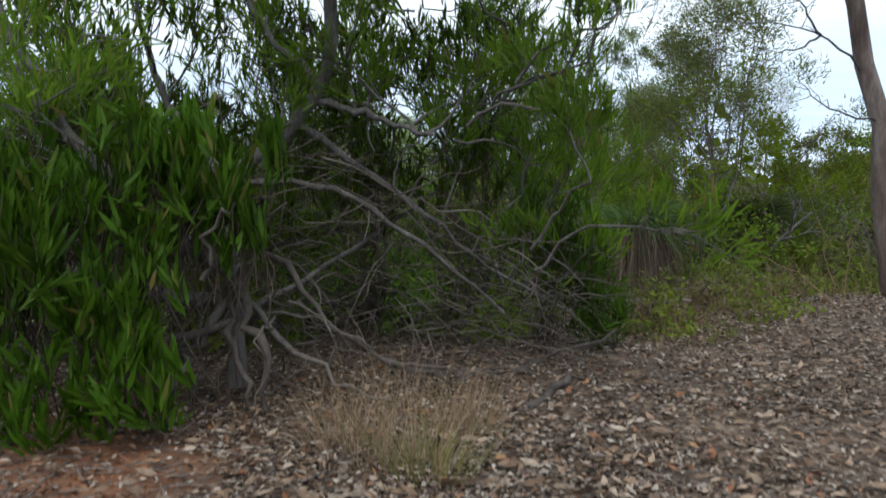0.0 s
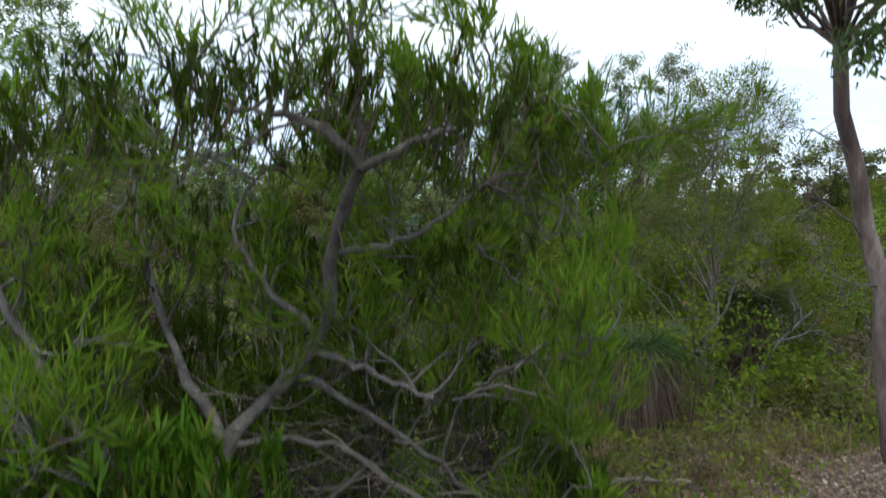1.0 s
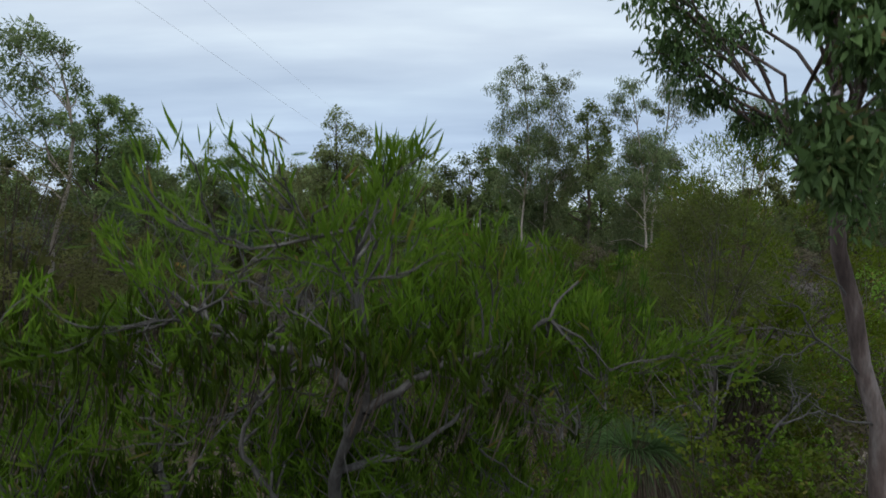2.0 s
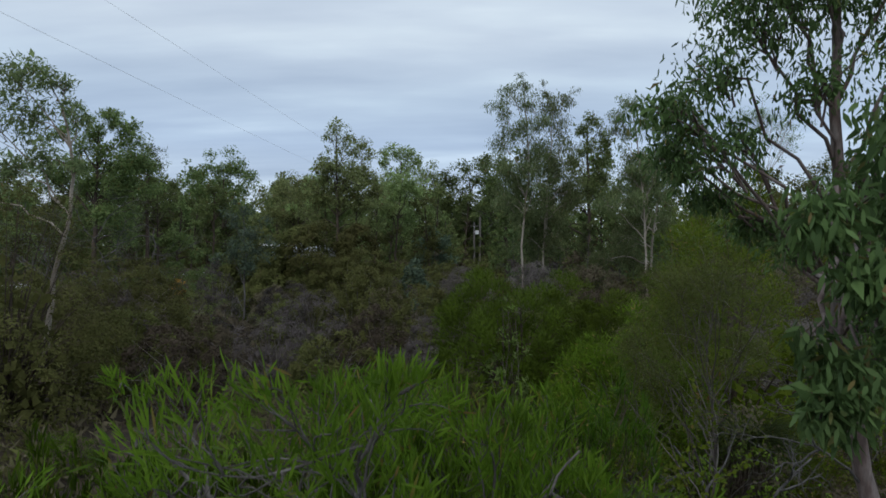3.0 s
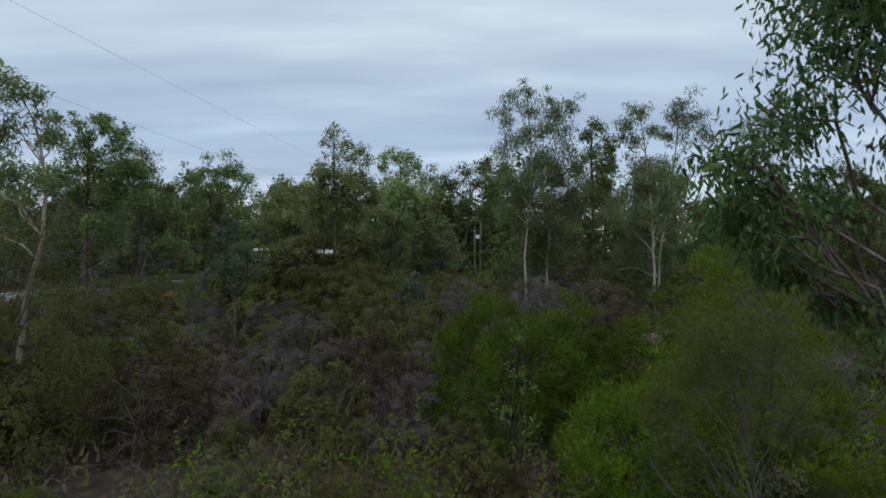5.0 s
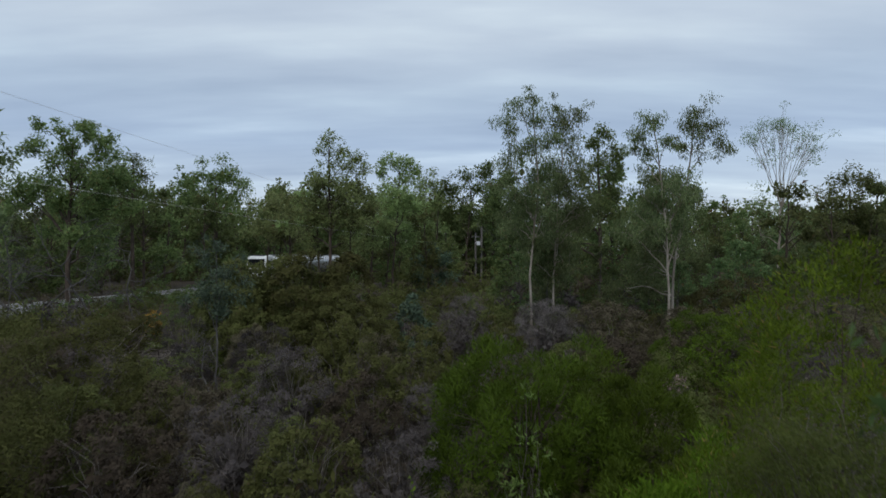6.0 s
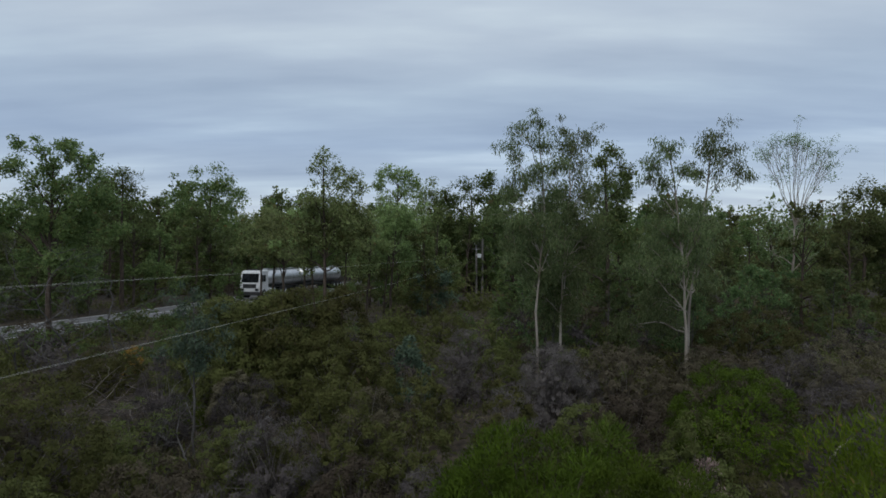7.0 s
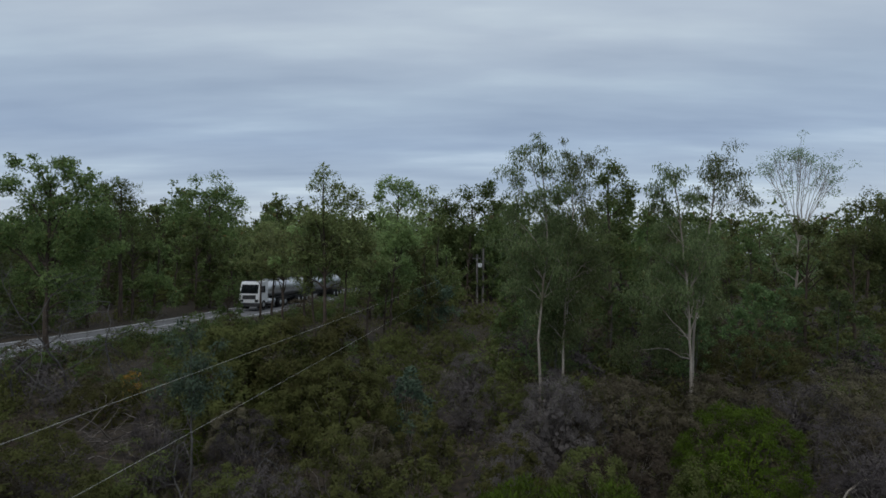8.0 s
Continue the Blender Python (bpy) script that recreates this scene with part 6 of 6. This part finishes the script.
def undergrowth():
    """Low scrub and dry grass that closes the floor of the thicket."""
    rng_ = np.random.default_rng(77)
    b_ = Buf()
    n = 2800
    y_ = 9 + 62 * rng_.random(n) ** 0.8
    x_ = rng_.uniform(-0.8, 0.8, n) * y_
    ok = (road_gap(x_, y_) > 5.0) & ~((abs(x_ + 14) < 2.4) & (abs(y_ - 32) < 2.5))
    dry = Buf()
    for i, (x, y) in enumerate(zip(x_[ok], y_[ok])):
        k = 26
        p = np.stack([rng_.normal(x, 0.5, k), rng_.normal(y, 0.5, k), np.zeros(k)], 1)
        p[:, 2] = height(p[:, 0], p[:, 1]) + rng_.uniform(0.0, 0.4, k)
        blades(b_ if i % 2 else dry, rng_, p, rng_.normal(0, 0.6, (k, 3)) + [0, 0, 0.6], 0.26, 0.09, 0.2, False, None, True)
    tagged(new("undergrowth", b_.mesh("undergrowth", LEAF_OLIVE)), "low olive scrub covering the thicket floor", "undergrowth", kind="stuff")
    tagged(new("undergrowth", dry.mesh("undergrowth", LEAF_BROWN)), "low brown dry scrub covering the thicket floor", "undergrowth", kind="stuff")


undergrowth()


def herbs():
    """Seedlings, herbs and dry grass that close the ground past the litter, to the right of the wattle."""
    rng_ = np.random.default_rng(79)
    bufs = [Buf(), Buf(), Buf()]
    n = 3400
    x_ = rng_.uniform(1.2, 9.0, n)
    edge = 4.2 + 0.55 * (x_ - 1.5) + 0.3 * np.sin(x_ * 2.3)
    y_ = edge + rng_.random(n) ** 1.3 * 7.5
    for i, (x, y) in enumerate(zip(x_, y_)):
        deep = min(max(y - 4.2 - 0.55 * (x - 1.5), 0.0) / 2.2, 1.0)
        if rng_.random() > 0.35 + 0.65 * deep:
            continue
        which = int(rng_.choice(3, p=[0.42, 0.33, 0.25]))
        k = (14, 16, 20)[which]
        h = rng_.uniform(0.10, 0.42) * (0.6 + 0.6 * deep) * (0.4 if x < 0.36 * y + 0.3 and y < 7.6 else 1.0)
        p = np.stack([rng_.normal(x, 0.09, k), rng_.normal(y, 0.09, k), np.zeros(k)], 1)
        up = rng_.random(k) if which < 2 else np.zeros(k)
        p[:, 2] = height(p[:, 0], p[:, 1]) + h * up
        way = rng_.normal(0, 0.7, (k, 3)) + [0, 0, (0.4, 0.5, 1.6)[which]]
        blades(bufs[which], rng_, p, way, (0.07, 0.08, h * 1.2)[which], (0.038, 0.022, 0.006)[which], 0.2, False, None if which == 2 else rng_.normal(0, 0.5, (k, 3)) + [0, -0.3, 1], which > 0)
    for b_, mat, label in zip(bufs, (LEAF_SHOOT, LEAF_OLIVE, STRAW), ("lime green seedlings and herbs past the leaf litter", "dull olive seedlings and herbs past the leaf litter", "thin dry straw grass past the leaf litter")):
        tagged(new("ground_herbs", b_.mesh("ground_herbs", mat)), label, "herbs", kind="stuff")


herbs()

# ---- grass trees, logs, litter, grass near the start ----


def grass_tree(label, x, y, h, L, r, seed, needles=900):
    """A grass tree: dark trunk, thatch of dead needles hanging down it, and a fan of long needles on top."""
    rng = np.random.default_rng(seed)
    t = thing("grass_tree", label, "grass tree", "grass trees", at=(x, y, height1(x, y) - 0.05))
    trunk = Buf()
    tube(trunk, smooth_line([(0, 0, 0), (-0.03, 0, h * 0.5), (0.0, 0, h)], 8, rng, 0.01), r * 0.75, r * 0.6, 12, 1.0, rng)
    part("trunk", trunk.mesh("trunk", BARK_DARK, True), t)
    for name, n, mat, green in (("skirt", int(needles * 1.1), THATCH, False), ("needle_crown", needles, NEEDLE, True)):
        a = rng.uniform(0, 2 * np.pi, n)
        ring = np.stack([np.cos(a), np.sin(a), 0 * a], 1)
        if green:
            lift = rng.uniform(-0.25, 1.5, n)
            foot = ring * (r * 0.5) + [0, 0, h]
            way = unit(ring + np.c_[np.zeros((n, 2)), lift] + rng.normal(0, 0.12, (n, 3)))
            ln, bend = L * rng.uniform(0.7, 1.15, n), 0.42
        else:
            top = h * rng.uniform(0.45, 1.02, n)
            foot = ring * (r * rng.uniform(0.7, 1.05, (n, 1))) + np.c_[np.zeros((n, 2)), top]
            way = unit(ring * rng.uniform(0.15, 0.45, (n, 1)) + rng.normal(0, 0.06, (n, 3)) - [0, 0, 1])
            ln, bend = np.minimum(top * 1.02, h * 0.7) * rng.uniform(0.6, 1.0, n), -0.05
        side = unit(np.cross(way, rng.normal(0, 1, (n, 3)))) * 0.004
        rows = []
        for f in (0, 0.5, 1.0):
            c = foot + way * (ln * f)[:, None] - np.array([0, 0, 1]) * (ln * bend * f * f)[:, None]
            rows += [c - side * (1.1 - f * 0.8), c + side * (1.1 - f * 0.8)]
        v = np.stack(rows, 1)
        v[:, :, 2] = np.maximum(v[:, :, 2], 0.03)
        b = Buf()
        o = np.arange(n)[:, None] * 6
        b.put(v.reshape(-1, 3), np.concatenate([o + np.array([[0, 1, 3, 2]]), o + np.array([[2, 3, 5, 4]])]))
        part(name, b.mesh(name, mat), t, "long narrow dark green needles" if green else "hanging thatch of dead brown needles")


grass_tree("grass tree with brown thatch skirt and thin dark needles", 2.32, 7.6, 1.1, 0.72, 0.44, 9, 800)
grass_tree("grass tree with dark trunk and arching fan of needles", 5.1, 10.5, 1.45, 1.05, 0.26, 10, 1300)


def broadleaf_shrub(x, y, h, w, stems, seed, label="open lime green shrub with rounded leaves on thin dark stems"):
    """Thin crooked stems with rounded leaves along their upper half."""
    rng = np.random.default_rng(seed)
    t = thing("broadleaf_shrub", label, "shrub", "broadleaf shrubs", at=(x, y, height1(x, y) - 0.03))
    wood, leaves = Buf(), Buf()

    def sprig(p, d, L, rad, deep):
        ln = wander(rng, p, d, L, 8, 0.16, 0.05)
        tube(wood, ln, rad, rad * 0.35, 5 if deep else 3)
        for i in range(3 if deep else 1, 9):
            if deep and rng.random() < 0.7:
                sprig(ln[i], unit(ln[i] - ln[i - 1]) * 0.7 + rng.normal(0, 0.6, 3), L * rng.uniform(0.25, 0.45), rad * 0.5, deep - 1)
            k = 2 if deep else 3
            way = rng.normal(0, 0.8, (k, 3)) + unit(ln[i] - ln[i - 1]) * 0.5
            blades(leaves, rng, ln[i] + rng.normal(0, 0.02, (k, 3)), way, 0.075, 0.046, 0.12, False, rng.normal(0, 0.5, (k, 3)) + [0, -0.3, 1])

    for _ in range(stems):
        a = rng.uniform(0, 2 * np.pi)
        sprig(np.array([np.cos(a), np.sin(a), 0]) * 0.06, np.array([np.cos(a) * w, np.sin(a) * w, 1.0]), h * rng.uniform(0.7, 1.1), 0.008, 1)
    part("branchwork", wood.mesh("branchwork", BARK_DARK), t)
    part("foliage", leaves.mesh("foliage", LEAF_LIME), t)


for k, (x, y, h, w, n) in enumerate(((3.15, 7.5, 1.5, 0.35, 4), (3.55, 7.9, 1.2, 0.4, 4), (2.75, 8.6, 1.9, 0.4, 4), (4.25, 7.8, 0.9, 0.5, 3), (4.9, 8.3, 0.9, 0.5, 3), (3.8, 7.2, 0.7, 0.5, 4), (4.6, 7.2, 0.7, 0.6, 3), (2.2, 8.7, 1.9, 0.4, 5),
                                     (-1.5, 11.2, 2.5, 0.35, 6), (0.1, 11.4, 2.6, 0.35, 6), (-2.9, 10.6, 2.2, 0.4, 6), (1.3, 10.4, 2.3, 0.4, 5), (2.7, 7.0, 2.5, 0.2, 3), (5.6, 9.2, 1.0, 0.5, 4), (8.8, 23.8, 2.3, 0.4, 9), (7.9, 23.9, 2.2, 0.3, 6))):
    broadleaf_shrub(x, y, h, w, n, 400 + k)


def fallen(name, label, keys, a, b, mat, seed):
    rng_ = np.random.default_rng(seed)
    buf = Buf()
    tube(buf, smooth_line(keys, 14, rng_, 0.01), a, b, 9)
    tagged(new(name, buf.mesh(name, mat, True)), label, name.replace("_", " "))


fallen("fallen_branch", "pale weathered fallen branch lying on leaf litter", [(0.35, 2.95, 0.08), (0.52, 3.15, 0.13), (0.66, 3.35, 0.2)], 0.028, 0.016, WOOD_DEAD, 1)
fallen("fallen_log", "pale bleached log lying on the ground", [(5.6, 9.4, 0.10), (6.0, 9.5, 0.2), (6.35, 9.6, 0.36), (6.5, 9.7, 0.46)], 0.06, 0.03, BARK_PALE, 2)
fallen("fallen_branch", "bleached branch lying on shrubs and soil", [(12.0, 24.9, 1.3), (12.4, 24.9, 1.75), (12.9, 25.0, 1.95), (13.7, 25.1, 1.8)], 0.035, 0.014, BARK_PALE, 3)
fallen("fallen_branch", "thin grey fallen branch on leaf litter", [(0.9, 5.0, 0.36), (1.5, 5.2, 0.45), (2.0, 5.1, 0.46)], 0.03, 0.015, TWIG, 4)


def brush_pile():
    rng_ = np.random.default_rng(12)
    o = np.array([-13.2, 31.0, height1(-13.2, 31.0)])
    b = Buf()
    for _ in range(130):
        p = rng_.normal(0, 1, 3) * [1.5, 1.2, 0] + [0, 0, rng_.uniform(0.05, 0.5)]
        tube(b, wander(rng_, p, rng_.normal(0, 1, 3) * [1, 1, 0.25], rng_.uniform(0.8, 2.4), 7, 0.16, -0.02), rng_.uniform(0.012, 0.035), 0.006, 4)
    ob = tagged(new("brush_pile", b.mesh("brush_pile", TWIG)), "heap of bare grey fallen branches on brown soil", "brush pile")
    ob.location = o


brush_pile()


def tussock(label, x, y, n, L, lean, seed, mat):
    rng_ = np.random.default_rng(seed)
    z0 = height1(x, y)
    b = Buf()
    a = rng_.uniform(0, 2 * np.pi, n)
    rr = rng_.random(n) ** 0.7
    foot = np.stack([np.cos(a), np.sin(a), 0 * a], 1) * (rr * 0.16)[:, None]
    d = np.stack([np.cos(a), np.sin(a), 0 * a], 1) * (lean * rr)[:, None] + rng_.normal(0, 0.16, (n, 3)) + [0, 0, 1]
    d = unit(d)
    ln = L * rng_.uniform(0.45, 1.2, n)
    side = unit(np.cross(d, [0.2, 1, 0.1])) * 0.0013
    rows = []
    for f in (0, 0.35, 0.7, 1.0):
        c = foot + d * (ln * f)[:, None] + np.stack([np.cos(a), np.sin(a), 0 * a - 0.6], 1) * (ln * 0.22 * f * f * rr)[:, None]
        rows += [c - side * (1.05 - f), c + side * (1.05 - f)]
    v = np.stack(rows, 1).reshape(-1, 3)
    o = np.arange(n)[:, None] * 8
    b.put(v, np.concatenate([o + np.array([[k, k + 1, k + 3, k + 2]]) for k in (0, 2, 4)]))
    t = thing("grass_tussock", label, "grass", "grass tussocks", at=(x, y, z0))
    part("grass_blade_mass", b.mesh("grass_blade_mass", mat), t)


tussock("dry straw-coloured grass tussock with green blades", -0.10, 2.36, 100, 0.52, 0.75, 1, STRAW)
tussock("fresh green fine grass tuft among dry blades", -0.04, 2.30, 130, 0.28, 0.7, 2, GRASS)
tussock("dry straw grass tuft", -0.24, 2.40, 70, 0.5, 0.6, 5, STRAW)
tussock("dry straw grass tuft", 0.10, 2.75, 160, 0.30, 0.5, 3, STRAW)
tussock("dry straw grass tuft", -0.42, 2.6, 150, 0.36, 0.5, 4, STRAW)
for k, (x, y) in enumerate(((1.6, 6.2), (2.1, 6.0), (2.6, 6.5), (3.3, 6.3), (1.2, 5.7), (2.9, 7.2), (4.4, 7.0))):
    tussock("thin dry grass tuft", x, y, 90, 0.3, 0.6, 10 + k, STRAW)


for k, (x, y) in enumerate(((1.35, 4.7), (1.6, 5.0), (2.0, 5.3), (2.5, 5.8), (3.1, 6.2), (1.75, 4.75), (2.3, 5.2), (3.7, 6.6), (2.9, 5.6))):
    tussock("thin dry grass tuft beside low shrubs", x, y, 80, 0.3, 0.7, 30 + k, STRAW)
for k, (x, y, r, h) in enumerate(((1.5, 5.0, 0.32, 0.32), (1.95, 5.3, 0.3, 0.3), (2.35, 5.7, 0.35, 0.36), (2.85, 6.1, 0.4, 0.4), (3.35, 6.5, 0.4, 0.42), (3.95, 6.9, 0.45, 0.45), (3.0, 6.9, 0.45, 0.55), (4.55, 7.3, 0.5, 0.5), (3.6, 7.4, 0.5, 0.6), (5.2, 7.9, 0.5, 0.6))):
    shrub("low_shrub", ("small lime green seedling shrub on leaf litter", "small dry brown shrub on leaf litter", "small olive shrub on leaf litter")[k % 3], x, y, r, h, 330, TWIG, (LEAF_SHOOT, LEAF_BROWN, LEAF_OLIVE)[k % 3], 350 + k, "low shrubs", leaf=(0.06, 0.03), twigs=26, core=0, bumps=0.4, wild=0.07)


def seed_stalks():
    rng_ = np.random.default_rng(3)
    for k, (a, m, b) in enumerate((((3.2, 5.2, 0.45), (3.0, 5.0, 1.0), (2.6, 4.6, 1.4)), ((2.9, 4.6, 0.4), (2.55, 4.7, 0.75), (2.2, 4.9, 0.9)), ((3.1, 4.9, 0.45), (3.25, 5.0, 1.0), (3.4, 5.0, 1.5)))):
        b_ = Buf()
        tube(b_, smooth_line([a, m, b], 10, rng_, 0.01), 0.004, 0.0015, 4)
        tagged(new("grass_stalk", b_.mesh("grass_stalk", STRAW)), "single tall dry grass stalk", "grass", "grass stalks")


seed_stalks()


def litter():
    rng_ = np.random.default_rng(8)
    n = 40000
    y = 1.6 + 8.0 * rng_.random(n) ** 1.7
    x = rng_.uniform(-1, 1, n) * (0.75 * y + 0.4)
    red = ((x + 1.75) ** 2 / 0.9 + (y - 2.25) ** 2 / 0.2 < 1) & (rng_.random(n) < 0.88)
    keep = ~red
    x, y = x[keep], y[keep]
    n = len(x)
    pos = np.stack([x, y, height(x, y) + rng_.uniform(0.0, 0.035, n)], 1)
    way = np.stack([rng_.normal(0, 1, n), rng_.normal(0, 1, n), rng_.normal(0.05, 0.22, n)], 1)
    b = Buf()
    way = unit(way)
    side = unit(np.cross(way, np.stack([rng_.normal(0, 0.35, n), rng_.normal(0, 0.35, n), np.ones(n)], 1)))
    nor = np.cross(side, way)
    L = (rng_.uniform(0.2, 1.0, n) ** 1.3 * 0.066 * np.interp(y, [2, 6], [0.9, 1.05]) + 0.008)[:, None]
    W = L * rng_.uniform(0.08, 0.2, (n, 1))
    c = L * rng_.uniform(-0.12, 0.22, (n, 1))
    v = np.stack([pos - way * L / 2, pos - way * L * 0.15 - side * W + nor * c, pos - way * L * 0.15 + side * W + nor * c * 0.8,
                  pos + way * L * 0.2 - side * W * 0.8 + nor * c, pos + way * L * 0.2 + side * W * 0.8 + nor * c * 0.8, pos + way * L / 2], 1)
    o = np.arange(n)[:, None] * 6
    b.put(v.reshape(-1, 3), o + np.array([[1, 2, 4, 3]]), np.concatenate([o + np.array([[0, 2, 1]]), o + np.array([[3, 4, 5]])]))
    tagged(new("leaf_litter", b.mesh("leaf_litter", LITTER)), "dry curled grey and brown gum leaves covering the ground", "leaf litter", kind="stuff")
    # smaller broken bits between the whole leaves
    n = 34000
    y = 1.7 + 5.0 * rng_.random(n) ** 1.9
    x = rng_.uniform(-0.75, 0.85, n) * y
    keep = ~(((x + 1.75) ** 2 / 0.9 + (y - 2.25) ** 2 / 0.2 < 1) & (rng_.random(n) < 0.8))
    x, y = x[keep], y[keep]
    bits = np.stack([x, y, height(x, y) + rng_.uniform(0.0, 0.03, len(x))], 1)
    frag = Buf()
    blades(frag, rng_, bits, np.stack([rng_.normal(0, 1, len(x)), rng_.normal(0, 1, len(x)), rng_.normal(0, 0.2, len(x))], 1), 0.034, 0.019, 0.3, False, np.stack([rng_.normal(0, 0.45, len(x)), rng_.normal(0, 0.45, len(x)), np.ones(len(x))], 1))
    tagged(new("leaf_litter", frag.mesh("leaf_litter", LITTER_BITS)), "small broken grey and brown leaf and bark pieces", "leaf litter", kind="stuff")
    s = Buf()
    for _ in range(1300):
        yy = 1.7 + 6 * rng_.random() ** 1.4
        xx = rng_.uniform(-0.75, 0.8) * yy
        tube(s, wander(rng_, (xx, yy, height1(xx, yy) + rng_.uniform(0.01, 0.03)), rng_.normal(0, 1, 3) * [1, 1, 0.06], rng_.uniform(0.05, 0.3), 4, 0.12), rng_.uniform(0.0015, 0.005), 0.001, 4)
    tagged(new("twig_litter", s.mesh("twig_litter", TWIG)), "thin dead twigs scattered over the leaf litter", "twigs", kind="stuff")
    # clods of red soil on the bare patch
    c = Buf()
    cube = np.array([(x_, y_, z_) for x_ in (-1, 1) for y_ in (-1, 1) for z_ in (-1, 1)], float) * 0.6
    faces = [(0, 1, 3, 2), (4, 6, 7, 5), (0, 4, 5, 1), (2, 3, 7, 6), (0, 2, 6, 4), (1, 5, 7, 3)]
    for _ in range(1500):
        xx, yy = rng_.normal(-1.7, 0.5), rng_.normal(2.2, 0.2)
        s_ = rng_.uniform(0.003, 0.011) * (2 if rng_.random() < 0.06 else 1)
        c.put((cube + rng_.normal(0, 0.22, (8, 3))) * s_ * [1.2, 1.0, 0.8] + [xx, yy, height1(xx, yy) + s_ * 0.3], faces)
    tagged(new("soil_clods", c.mesh("soil_clods", CLOD, True)), "crumbled red-brown soil clods on bare ground", "soil", kind="stuff")
    # larger leaves that lie singly in front
    shapes = []
    for k in range(6):
        m = Buf()
        blades(m, np.random.default_rng(500 + k), np.zeros((1, 3)), np.array([[1.0, 0, 0]]), 0.075, 0.024, 0.3, True)
        me = m.mesh("dead_leaf", LITTER)
        shapes.append(me)
    for _ in range(280):
        yy = 1.95 + 1.6 * rng_.random() ** 1.3
        xx = rng_.uniform(-0.72, 0.74) * yy
        ob = new("dead_leaf", shapes[int(rng_.integers(0, 6))])
        ob.parent = GROUND
        ob.matrix_basis = pose(xx, yy, height1(xx, yy) + 0.035, rng_.uniform(-25, 25), rng_.uniform(-15, 15), rng_.uniform(0, 360))


litter()
